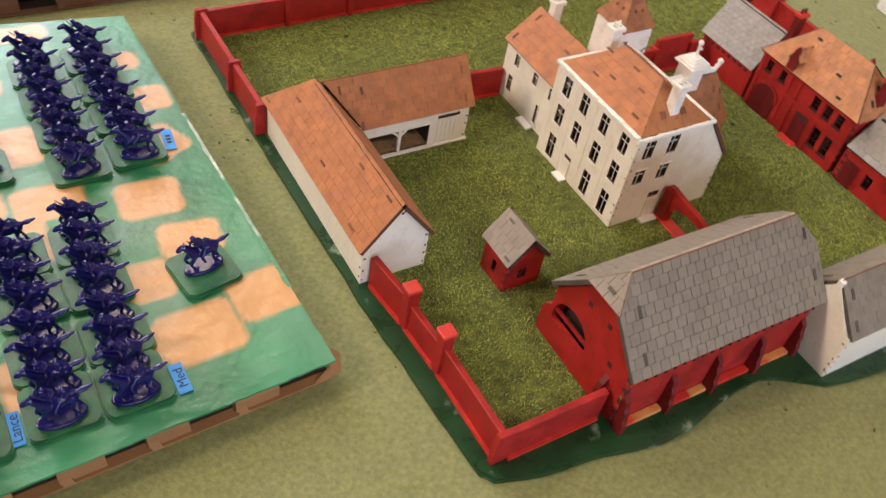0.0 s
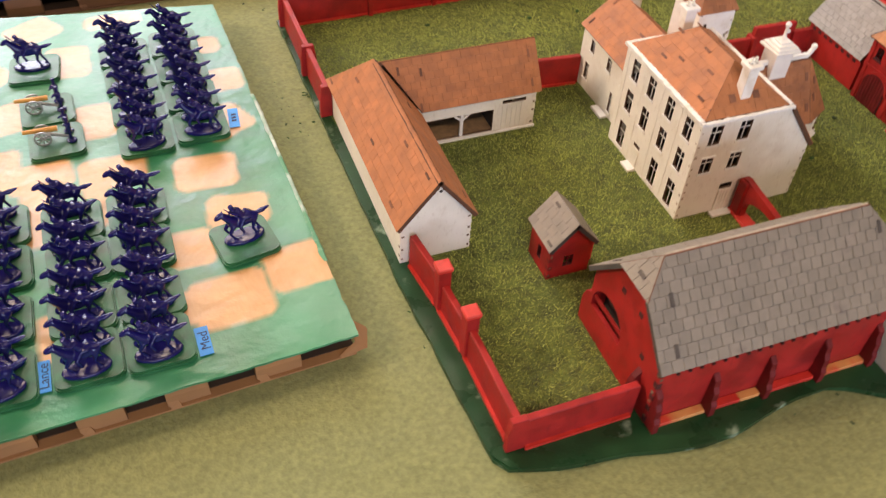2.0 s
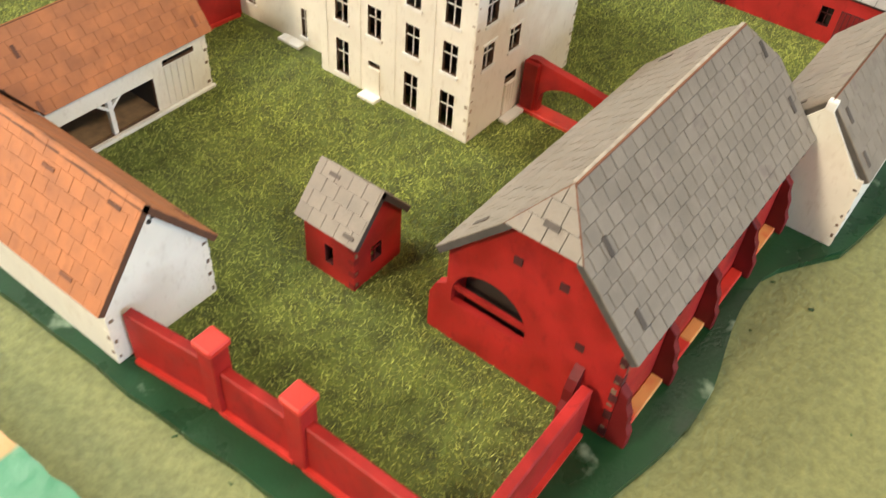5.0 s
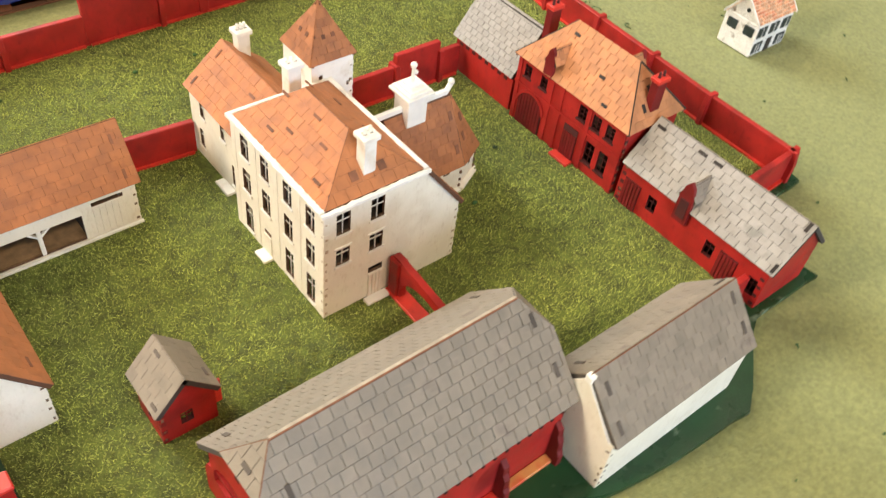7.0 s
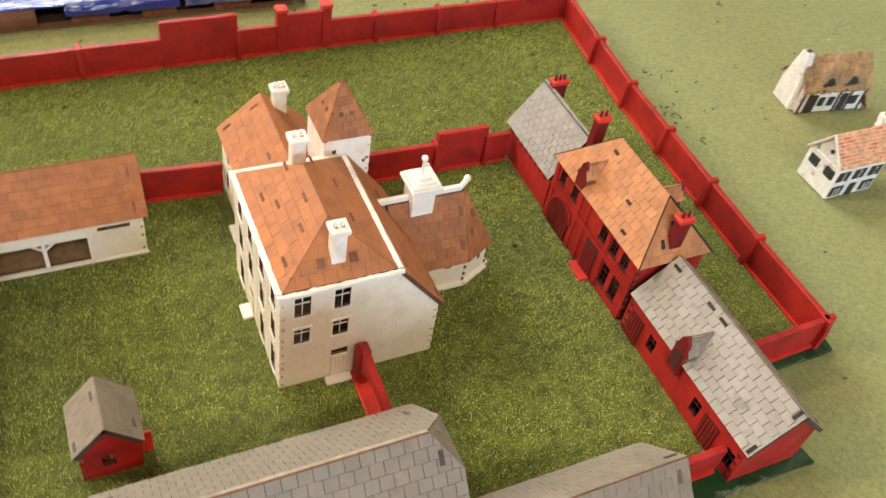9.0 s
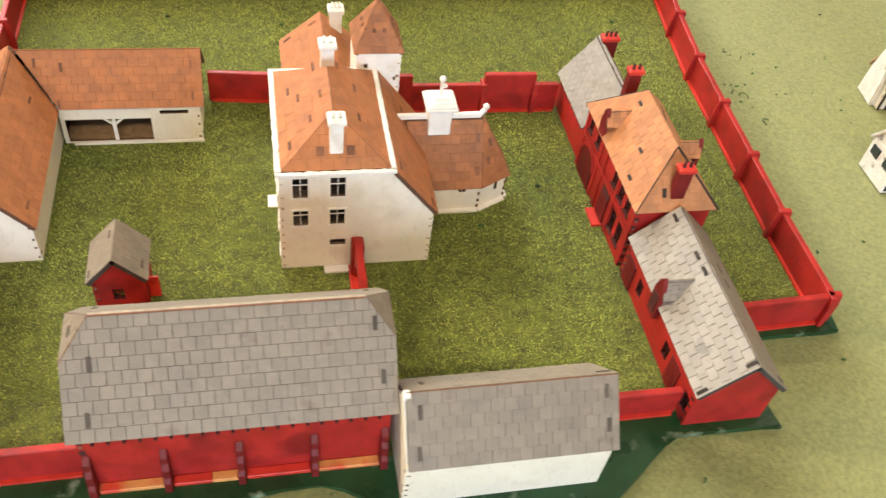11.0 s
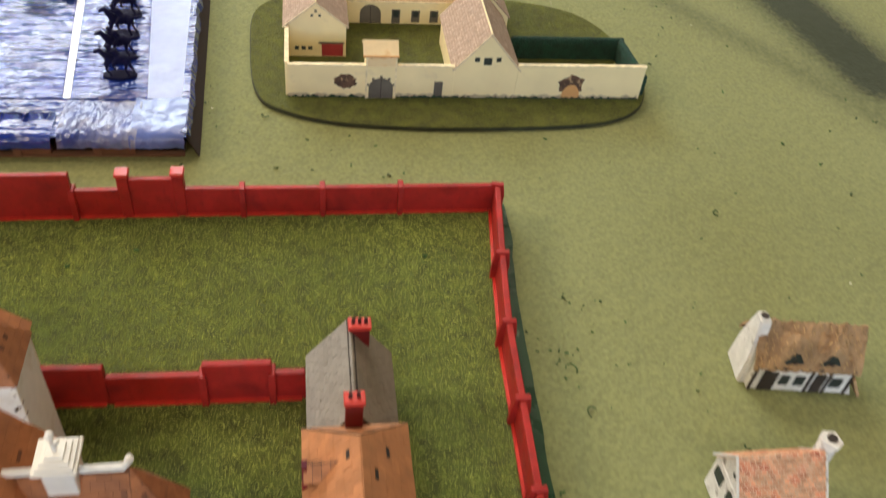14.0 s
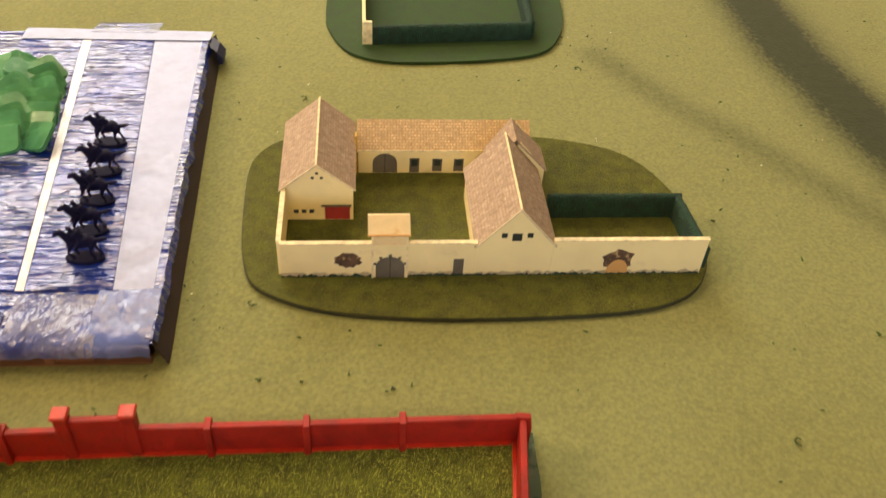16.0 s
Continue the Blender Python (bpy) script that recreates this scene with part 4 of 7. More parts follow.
    for k in range(4):
        part("door_board", box(new_bm(), 279.8 + k * 1.62, 281.2 + k * 1.62, Y0 - 0.75, Y0 - 0.42, 0.8, 13.6), WHITE, d)
    part("door_step", box(new_bm(), 277.2, 289.0, Y0 - 4.6, Y0 - 0.8, 0, 1.6, 0.3), WHITE_TRIM, c)
    quoins(c, X0, Y0, 0, ZE - 2, -1, -1, WHITE, gap_mat=DUSTY)
    quoins(c, 323.3, Y0, 0, 31, 1, -1, WHITE, gap_mat=DUSTY)
    # cornice
    ring = [(X0 - 0.2, Y0 - 0.2), (X1 + 0.2, Y0 - 0.2), (X1 + 0.2, Y1 + 0.2), (X0 - 0.2, Y1 + 0.2)]
    for k, ((ax, ay), (bx, by)) in enumerate(zip(ring, ring[1:] + ring[:1])):
        end = Vector((bx - ax, by - ay)).normalized() * (1.1 if k % 2 == 0 else -1.05)
        part("cornice", rough_bar((ax - end.x, ay - end.y, ZE + 0.02), (bx + end.x, by + end.y, ZE + 0.02), 2.2 if k else 1.7, 1.8 if k else 1.4, k * 7.0, 0.42), WHITE_TRIM, c, "thick white cornice edge, unevenly painted")
    # hipped roof
    a, z0, z1 = 1.0, ZE + 1.2, 71.5
    p = [(X0 + a, Y0 + a, z0), (X1 - a, Y0 + a, z0), (X1 - a, Y1 - a, z0), (X0 + a, Y1 - a, z0)]
    s, n = (282, 225.5, z1), (282, 254, z1)
    slope(c, [p[3], p[0], s, n], ORANGE, BURNT, 5.2, 4.4, tabs=((0.2, 0.75, 1), (0.42, 0.42, 1), (0.5, 0.82, 1), (0.68, 0.6, 1), (0.3, 0.25, 1), (0.82, 0.2, 1)), tab_size=(1.2, 4.4))
    slope(c, [p[0], p[1], s], ORANGE, BURNT, 5.2, 4.4, tabs=((0.36, 0.32), (0.64, 0.32)), tab_size=(3.2, 3.6))
    slope(c, [p[1], p[2], n, s], ORANGE, BURNT, 5.2, 4.4, tabs=((0.35, 0.5, 1), (0.65, 0.5, 1), (0.8, 0.8, 1)), tab_size=(1.2, 4.4))
    slope(c, [p[2], p[3], n], ORANGE, BURNT, 5.2, 4.4)
    for a1, b1 in ((p[0], s), (p[1], s), (p[2], n), (p[3], n), (s, n)):
        joint_line(c, a1, b1, 0.28)
    chimney(c, 282.3, 214.9, 58, 77.0, 5.2, 5.2, WHITE_TRIM, 2, WHITE)
    chimney(c, 283.0, 265.4, 56, 76.0, 5.6, 5.2, WHITE_TRIM, 2, WHITE)
    # lean-to roof
    slope(c, [(325, Y0 - 1.2, 31.2), (325, Y1 + 0.5, 31.2), (306.1, Y1 + 0.5, 55.5), (306.1, Y0 - 1.2, 55.5)], ORANGE, BURNT, 5.2, 4.4, tabs=((0.06, 0.12, 1), (0.1, 0.9, 1), (0.8, 0.5, 1)), tab_size=(1.2, 4.4))


chateau()


def north_wing():
    X0, X1, Y0, Y1, ZE, ZR = 266.4, 303, 272.5, 324.3, 34.5, 49.6
    w = thing("house_wing", "white rear wing of the manor house with orange roof", "house", 282, 295, 0)
    holes = {"w": [(8.0, 12.0, 24.5, 31.5), (26.0, 30.0, 24.5, 31.5), (41.5, 45.0, 24.5, 31.5), (5.5, 9.5, 7.0, 16.5), (34.0, 36.6, 4.0, 15.5)]}
    gable_house(w, X0, X1, Y0, Y1, 0, ZE, ZR, "y", WHITE, 1.3, holes=holes)
    for q in holes["w"]:
        window(w, (X0, Y1 - 1.3, 0), (0, -1, 0), (1, 0, 0), *q, WHITE_TRIM, (1, 1))
    part("inner_sheet", box(new_bm(), X0 + 8, X0 + 9, Y0 + 2.2, Y1 - 2.2, 0.5, 34), INNER_SHADE, w)
    part("door_step", box(new_bm(), X0 - 4.5, X0 - 0.05, 287, 298, 0, 1.6, 0.3), WHITE_TRIM, w)
    xc = (X0 + X1) / 2
    s = (ZR - ZE) / (xc - X0)
    o, ov = 1.6, 2.0
    ez, rz = ZE - o * s + 1.4, ZR + 1.4
    slope(w, [(X0 - o, Y1 + ov, ez), (X0 - o, Y0 + 1.6, ez), (xc, Y0 + 1.6, rz), (xc, Y1 + ov, rz)], ORANGE, BURNT, 5.2, 4.3, tabs=((0.08, 0.2), (0.1, 0.8), (0.9, 0.25, 1), (0.7, 0.7, 1)), tab_size=(1.2, 4.4))
    slope(w, [(X1 + o, Y0 + 1.6, ez), (X1 + o, Y1 + ov, ez), (xc, Y1 + ov, rz), (xc, Y0 + 1.6, rz)], ORANGE, BURNT, 5.2, 4.3)
    chimney(w, 292.0, 321.6, 36, 56.6, 5.8, 5.0, WHITE_TRIM, 3, WHITE_TRIM)


north_wing()


def tower():
    X0, X1, Y0, Y1, ZE = 296.4, 316.4, 272.6, 294, 65.5
    t = thing("tower", "white square tower model with a brown pyramid roof", "tower", 305.7, 283, 0)
    holes = {"s": [(3.5, 5.2, 57.0, 59.0), (17.0, 18.6, 50.0, 52.0)]}
    gable_house(t, X0, X1, Y0, Y1, 0, ZE, ZE, "y", WHITE_TRIM, holes=holes)
    quoins(t, X1, Y0, 34, ZE, 1, -1, WHITE)
    o = 1.0
    z0, z1 = ZE - 0.5, 85.8
    p = [(X0 - o, Y0 - o, z0), (X1 + o, Y0 - o, z0), (X1 + o, Y1 + o, z0), (X0 - o, Y1 + o, z0)]
    ap = ((X0 + X1) / 2, (Y0 + Y1) / 2, z1)
    for i in range(4):
        slope(t, [p[i], p[(i + 1) % 4], ap], BROWN, BURNT, 3.6, 3.2, tabs=((0.4, 0.42), (0.6, 0.42)), tab_size=(1.6, 1.8))


tower()


def chapel():
    Y0, Y1, XA, XB, XC, ZE, ZR = 237, 266, 323.4, 352, 366, 17.5, 44.5
    c = thing("chapel", "white chapel model with brown roof and bell turret", "chapel", 345, 251, 0)
    yc = (Y0 + Y1) / 2
    foot = [(XA, Y0), (XB, Y0), (XC, Y0 + 7), (XC, Y1 - 7), (XB, Y1), (XA, Y1)]
    for i in range(5):
        a, b = Vector((*foot[i], 0)), Vector((*foot[i + 1], 0))
        d = b - a
        inn = Vector((-d.y, d.x, 0))
        holes = [(18.5, 22.0, 12.0, 16.0)] if i == 0 else ([(9, 11.0, 8.5, 14)] if i == 1 else [])
        bm = new_bm()
        panel(bm, a, d, inn, d.length, ZE, 1.6, holes)
        part("wall", bm, [WHITE, CHAR], c)
        if i == 0:
            window(c, a, d, inn, *holes[0], WHITE_TRIM, (1, 1), sill=False)
        out = -inn.normalized()
        bm = new_bm()
        prism(bm, [a + out * 0.05, b + out * 0.05, b + out * 2.4, a + out * 2.4], (0, 0, 1.4))
        part("foot_strip", bm, WHITE_TRIM, c)
    part("inner_sheet", box(new_bm(), XA + 4, XC - 5, Y0 + 7, Y0 + 8, 0.5, ZE), INNER_SHADE, c)
    part("foot_strip", box(new_bm(), 323.5, 326.5, 224, Y0 - 2.6, 0, 1.4, 0.2), WHITE_TRIM, c)
    o = 1.8
    s = (ZR - ZE) / (yc - Y0)
    ez, rz = ZE - o * s + 1.2, ZR + 1.2
    e = [(XA + 0.2, Y0 - o, ez), (XB + 0.4, Y0 - o, ez), (XC + o, Y0 + 6.3, ez), (XC + o, Y1 - 6.3, ez), (XB + 0.4, Y1 + o, ez), (XA + 0.2, Y1 + o, ez)]
    r1 = (XB, yc, rz)
    slope(c, [e[0], e[1], r1, (316.5, yc, rz)], BROWN, BURNT, 4.6, 4.3, tabs=((0.07, 0.15), (0.12, 0.62), (0.93, 0.25), (0.93, 0.7)), tab_size=(1.8, 4.0))
    slope(c, [e[1], e[2], r1], BROWN, BURNT, 4.6, 4.3, tabs=((0.35, 0.35), (0.5, 0.6)), tab_size=(1.8, 4.0))
    slope(c, [e[2], e[3], r1], BROWN, BURNT, 4.6, 4.3)
    slope(c, [e[3], e[4], r1], BROWN, BURNT, 4.6, 4.3)
    slope(c, [e[4], e[5], (316.5, yc, rz), r1], BROWN, BURNT, 4.6, 4.3)
    joint_line(c, e[1], r1, 0.34, SOOT)
    joint_line(c, e[2], r1, 0.26, TAB)
    for x, y, ax, ay in ((XB, Y0, -0.4, -0.9), (XC, Y0 + 7, 0.9, -0.5), (XC, Y1 - 7, 0.9, 0.5)):
        for k in range(4):
            z = 2.4 + k * 3.9 + dice.uniform(-0.4, 0.4)
            part("joint_gap", box(new_bm(), x - 0.5 + ax * 0.2, x + 0.5 + ax * 0.2, y - 0.5 + ay * 0.2, y + 0.5 + ay * 0.2, z, z + dice.uniform(1.0, 1.7)), CHAR, c)
    # white ridge rail with its curled end
    bm = new_bm()
    box(bm, 311, 351, yc - 1.1, yc + 1.1, rz - 1, rz + 1.6, 0.3)
    cyl(bm, (350.5, yc, rz + 0.4), (352.7, yc, rz + 3.6), 1.2, 1.2, 8)
    ball(bm, (352.9, yc, rz + 4.8), 1.6)
    part("ridge_rail", bm, WHITE_TRIM, c, "thick white ridge rail with curled end")
    x = 331.4
    bm = new_bm()
    box(bm, x - 5.0, x + 5.0, yc - 5.0, yc + 5.0, rz - 7, rz + 7.5, 0.3)
    tr = part("turret", bm, WHITE_TRIM, c, "square white bell turret")
    for k, (w, z) in enumerate(((7.0, 7.5), (6.0, 8.8), (4.6, 9.9), (3.0, 11.0))):
        part("turret_step", box(new_bm(), x - w, x + w, yc - w, yc + w, rz + z + 0.02, rz + z + 1.3, 0.2), WHITE_TRIM, tr)
    bm = new_bm()
    cyl(bm, (x, yc, rz + 12), (x, yc, rz + 19.5), 0.9, 0.7, 8)
    ball(bm, (x, yc, rz + 20.4), 1.5)
    ball(bm, (x + 1.4, yc, rz + 16.6), 1.0)
    part("finial", bm, WHITE_TRIM, tr)


chapel()


# ---- the red gate range ----
def slate_range():
    X0, X1, Y0, Y1, ZE, ZR = 411, 445, 112, 193.5, 22.5, 39.0
    h = thing("stable_range", "low red painted stable range with pale slate roof", "stable", 428, 152, 0)
    u = lambda y: Y1 - 2 - y
    holes = {"w": [(u(176), u(171), 7, 15), (u(143), u(138), 7, 15), (u(119.5), u(114.8), 5, 14)]}
    gable_house(h, X0, X1, Y0, Y1, 0, ZE, ZR, "y", RED, holes=holes)
    for q in holes["w"]:
        window(h, (X0, Y1 - 2, 0), (0, -1, 0), (1, 0, 0), *q, RED_DARK, (1, 1), sill=False)
    part("inner_sheet", box(new_bm(), X0 + 7, X0 + 8, Y0 + 2.2, Y1 - 2.2, 0.5, 22), INNER_SHADE, h)
    for yc in (185.5, 130.5):
        d = part("door", box(new_bm(), X0 - 0.3, X0 - 0.02, yc - 4.6, yc + 4.6, 0.3, 15.5), RED_DARK, h)
        for k in range(5):
            part("door_board", box(new_bm(), X0 - 0.75, X0 - 0.32, yc - 4.4 + k * 1.8, yc - 2.95 + k * 1.8, 0.4, 15.2), MAROON, d)
    for y in (Y0 + 1, Y1 - 1):
        quoins(h, X0, y, 0, ZE - 1, -1, -1 if y < 150 else 1, RED_DARK)
    xc = 428
    s = (ZR - ZE) / (xc - X0)
    o, ov = 1.8, 1.8
    ez, rz = ZE - o * s + 1.4, ZR + 1.4
    # west slope paler than the east one: its light is in the colour
    slope(h, [(X0 - o, Y1, ez), (X0 - o, Y0 - ov, ez), (xc, Y0 - ov, rz), (xc, Y1, rz)], SLATE_LIT, SLATE_UNDER, 5.3, 4.0, tile="slate", gap=0.05, side=0.22, tilt=0.9,
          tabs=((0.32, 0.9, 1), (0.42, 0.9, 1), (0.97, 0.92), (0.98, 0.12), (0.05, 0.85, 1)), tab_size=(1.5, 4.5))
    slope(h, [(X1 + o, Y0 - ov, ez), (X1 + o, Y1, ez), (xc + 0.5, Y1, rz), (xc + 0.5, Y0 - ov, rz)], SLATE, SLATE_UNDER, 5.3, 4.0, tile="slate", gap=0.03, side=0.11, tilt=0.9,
          tabs=((0.55, 0.55, 1), (0.65, 0.55, 1), (0.04, 0.15)), tab_size=(1.5, 4.5))
    # loft dormer
    yc = 157.6
    bm = new_bm()
    prism(bm, [(X0 - 2.5, yc - 3.6, 15), (X0 - 2.5, yc + 3.6, 15), (X0 - 2.5, yc + 3.6, 29.0), (X0 - 2.5, yc + 2.6, 32.0), (X0 - 2.5, yc + 2.2, 34.2), (X0 - 2.5, yc, 36.8), (X0 - 2.5, yc - 2.2, 34.2), (X0 - 2.5, yc - 2.6, 32.0), (X0 - 2.5, yc - 3.6, 29.0)], (1.8, 0, 0))
    dm = part("dormer", bm, MAROON, h)
    part("dormer_door", box(new_bm(), X0 - 2.85, X0 - 2.52, yc - 2.2, yc + 2.2, 17.6, 27.5), RED_DARK, dm)
    xa = X0 - 1.8
    slope(h, [(xa, yc + 4.6, 27.8), (xa, yc, 35.2), (X0 + 13, yc, 35.2), (X0 + 4.6, yc + 4.6, 27.8)], SLATE, SLATE_UNDER, 4.0, 3.0, name="dormer_roof", tile="slate", thick=0.9, gap=0.06, side=0.14)
    slope(h, [(xa, yc, 35.2), (xa, yc - 4.6, 27.8), (X0 + 4.6, yc - 4.6, 27.8), (X0 + 13, yc, 35.2)], SLATE, SLATE_UNDER, 4.0, 3.0, name="dormer_roof", tile="slate", thick=0.9, gap=0.06, side=0.14)


slate_range()


def gatehouse():
    X0, X1, Y0, Y1, ZE, ZR = 410.6, 445, 196, 267, 37.5, 57.0
    g = thing("gatehouse", "two-storey red painted gatehouse with amber hipped roof", "gatehouse", 428, 231, 0)
    u = lambda y: Y1 - 1.4 - y
    holes = []
    for y in (205, 213.5, 222.5):
        holes.append((u(y + 2.5), u(y - 2.5), 26, 33.5))
    for y in (205, 213.5):
        holes.append((u(y + 2.7), u(y - 2.7), 6.5, 18))
    for y in (249, 260):
        holes.append((u(y + 2.2), u(y - 2.2), 27, 33.5))
    gable_house(g, X0, X1, Y0, Y1, 0, ZE, ZE, "y", RED, 1.4, holes={"w": holes})
    for q in holes:
        window(g, (X0, Y1 - 1.4, 0), (0, -1, 0), (1, 0, 0), *q, RED_DARK, (1, 2), sill=True)
    part("inner_sheet", box(new_bm(), X0 + 7, X0 + 8, Y0 + 2.2, Y1 - 2.2, 0.5, 37), INNER_SHADE, g)
    # arched gate and the plain door with a step
    yc = 254.5
    arc = [(yc + 8.2 * math.cos(a), 12.5 + 7.5 * math.sin(a)) for a in [math.pi * i / 14 for i in range(15)]]
    gate = part("arched_gate", prism(new_bm(), [(X0 - 0.5, y, z) for y, z in [(yc + 8.2, 0.4)] + arc + [(yc - 8.2, 0.4)]], (0.48, 0, 0)), RED_DARK, g, "dark red boarded gate")
    for k in range(8):
        y = yc - 7.6 + k * 1.95
        zt = 12.0 + 7.3 * math.sqrt(max(0, 1 - ((y + 0.8 - yc) / 8.4) ** 2))
        part("gate_board", box(new_bm(), X0 - 0.85, X0 - 0.52, y, y + 1.6, 0.6, zt), MAROON, gate)
    bm = new_bm()
    for (ya, za), (yb, zb) in zip(arc, arc[1:]):
        k = 1.18
        prism(bm, [(X0 - 1.0, ya, za), (X0 - 1.0, yb, zb), (X0 - 1.0, yc + (yb - yc) * k, 12.5 + (zb - 12.5) * k), (X0 - 1.0, yc + (ya - yc) * k, 12.5 + (za - 12.5) * k)], (0.98, 0, 0))
    part("arch_rim", bm, RED, g)
    d = part("door", box(new_bm(), X0 - 0.4, X0 - 0.02, 222, 231, 1.6, 19), RED_DARK, g)
    for k in range(5):
        part("door_board", box(new_bm(), X0 - 0.8, X0 - 0.42, 222.2 + k * 1.76, 223.7 + k * 1.76, 1.8, 15.5), MAROON, d)
    part("door_step", box(new_bm(), X0 - 5.0, X0 - 0.1, 221, 233, 0, 1.8, 0.3), RED_BRIGHT, g, "bright red door step")
    for y in (197.5, 218.2, 236.5, 243.5, 265.5):
        part("pilaster", box(new_bm(), X0 - 0.6, X0 - 0.02, y - 1.2, y + 1.2, 0.4, ZE - 1), RED, g)
    part("string_course", box(new_bm(), X0 - 1.0, X0 - 0.62, Y0, Y1, 21.5, 22.7), RED, g)
    quoins(g, X0, Y0, 0, ZE - 1, -1, -1, RED_DARK)
    quoins(g, X0, Y1, 0, ZE - 1, -1, 1, RED_DARK)
    o = 2.0
    z0, z1 = ZE - 0.8, ZR + 1.0
    p = [(X0 - o, Y0 - o, z0), (X1 + o, Y0 - o, z0), (X1 + o, Y1 + o, z0), (X0 - o, Y1 + o, z0)]
    s, n = (428, 212, z1), (428, 251, z1)
    slope(g, [p[3], p[0], s, n], AMBER, BURNT, 5.0, 4.1, gap=0.03, side=0.15, tabs=((0.62, 0.48, 1), (0.3, 0.8, 1), (0.75, 0.15, 1)), tab_size=(1.5, 3.4))
    slope(g, [p[0], p[1], s], AMBER, BURNT, 5.0, 4.1, tabs=((0.34, 0.3), (0.5, 0.55)), tab_size=(1.8, 4.0))
    slope(g, [p[1], p[2], n, s], AMBER, BURNT, 5.0, 4.1, tabs=((0.75, 0.5, 1), (0.6, 0.75, 1)), tab_size=(1.5, 4.0))
    slope(g, [p[2], p[3], n], AMBER, BURNT, 5.0, 4.1)
    for a1, b1, r in ((p[0], s, 0.42), (p[1], s, 0.7), (p[2], n, 0.4), (p[3], n, 0.4)):
        joint_line(g, a1, b1, r, SOOT)
    chimney(g, 427.6, 199.5, 40, 58.0, 6.2, 4.2, RED_BRIGHT, 2, RED_DARK, 0.7)
    chimney(g, 427.0, 266.0, 36, 59.0, 6.2, 4.2, RED_BRIGHT, 2, RED_DARK, 0.7)
    for x, yc, sg in ((X0 - 0.4, 246.6, 1), (X1 + 0.4, 224.0, -1)):
        bm = new_bm()
        prism(bm, [(x - 1.7 * sg, yc - 2.8, 36), (x - 1.7 * sg, yc + 2.8, 36), (x - 1.7 * sg, yc + 2.8, 45.0), (x - 1.7 * sg, yc + 1.9, 47.4), (x - 1.7 * sg, yc + 1.6, 49.4), (x - 1.7 * sg, yc, 51.6), (x - 1.7 * sg, yc - 1.6, 49.4), (x - 1.7 * sg, yc - 1.9, 47.4), (x - 1.7 * sg, yc - 2.8, 45.0)], (1.8 * sg, 0, 0))
        part("dormer", bm, MAROON, g)
        xa, xb, xe = x - 1.2 * sg, x + 11 * sg, x + 7.5 * sg
        A = [(xa, yc + 4.0, 43.2), (xa, yc, 50.2), (xb, yc, 50.6), (xe, yc + 4.0, 43.6)]
        B = [(xa, yc, 50.2), (xa, yc - 4.0, 43.2), (xe, yc - 4.0, 43.6), (xb, yc, 50.6)]
        for q in (A, B):
            slope(g, q if sg > 0 else [q[1], q[0], q[3], q[2]], AMBER, SLATE_UNDER, 4.0, 3.0, name="dormer_roof", thick=0.9, gap=0.14, side=0.14)


gatehouse()


def north_range():
    X0, X1, Y0, Y1, ZE, ZR = 412, 444, 270, 314, 20.5, 42.0
    h = thing("outbuilding", "red painted outbuilding with a steep grey slate roof", "outbuilding", 428, 292, 0)
    gable_house(h, X0, X1, Y0, Y1, 0, ZE, ZR, "y", RED)
    for k in range(8):
        y = Y0 + 4 + k * 5
        part("eave_slot", box(new_bm(), X0 - 0.3, X0 - 0.02, y, y + 2.4, ZE - 4.4, ZE - 2.6), RED_DARK, h)
    xc = 428
    s = (ZR - ZE) / (xc - X0)
    o, ov = 1.6, 2.0
    ez, rz = ZE - o * s + 1.4, ZR + 1.4
    # again the paler copy on the lit west slope
    slope(h, [(X0 - o, Y1 + ov, ez), (X0 - o, Y0, ez), (xc, Y0, rz), (xc, Y1 + ov, rz)], SLATE_LIT, SLATE_UNDER, 4.4, 3.0, tile="slate", gap=0.08, side=0.2, tilt=0.9)
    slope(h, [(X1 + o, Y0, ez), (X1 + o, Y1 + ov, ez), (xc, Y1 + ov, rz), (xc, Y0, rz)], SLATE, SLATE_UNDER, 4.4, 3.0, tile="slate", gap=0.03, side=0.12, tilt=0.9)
    chimney(h, 431.5, 310.0, 34, 47.0, 8.0, 4.4, RED_BRIGHT, 3, RED_DARK, 0.6)


north_range()


# ---- army trays ----
def rounded(cx, cy, w, h, r, turn=0.0, n=5):
    pts = []
    for sx, sy, a0 in ((1, 1, 0), (-1, 1, 90), (-1, -1, 180), (1, -1, 270)):
        for k in range(n + 1):
            a = radians(a0 + 90 * k / n)
            pts.append((sx * (w / 2 - r) + r * math.cos(a), sy * (h / 2 - r) + r * math.sin(a)))
    c, s = math.cos(radians(turn)), math.sin(radians(turn))
    return [(cx + x * c - y * s, cy + x * s + y * c) for x, y in pts]


TRAY_GREEN = material("sprayed_green_paint", (0.018, 0.19, 0.08), 0.36, scale=28, vary=0.35, fine=300, bump=0.25, second=(0.085, 0.29, 0.165), second_scale=16, second_at=0.62, second_soft=0.16, bump_depth=0.0012)
TAN = material("bare_tan_card", (0.66, 0.345, 0.13), 0.7, scale=40, vary=0.08, fine=500, bump=0.15)
# darker cardboard copy: shade on the blue tray's front put into the colour
CARD_SHADE = material("front_shaded_cardboard", (0.19, 0.095, 0.055), 0.9, scale=60, vary=0.25)
# brown card with the shade of the tray's long side painted in
SIDE_CARD = material("shaded_side_card", (0.035, 0.022, 0.02), 0.9, scale=60, vary=0.3)
TAPE_BLUE = material("blue_woven_tape", (0.004, 0.026, 0.25), 0.16, scale=60, vary=0.4, fine=240, bump=0.15, bump_depth=0.0022, coat=0.7)
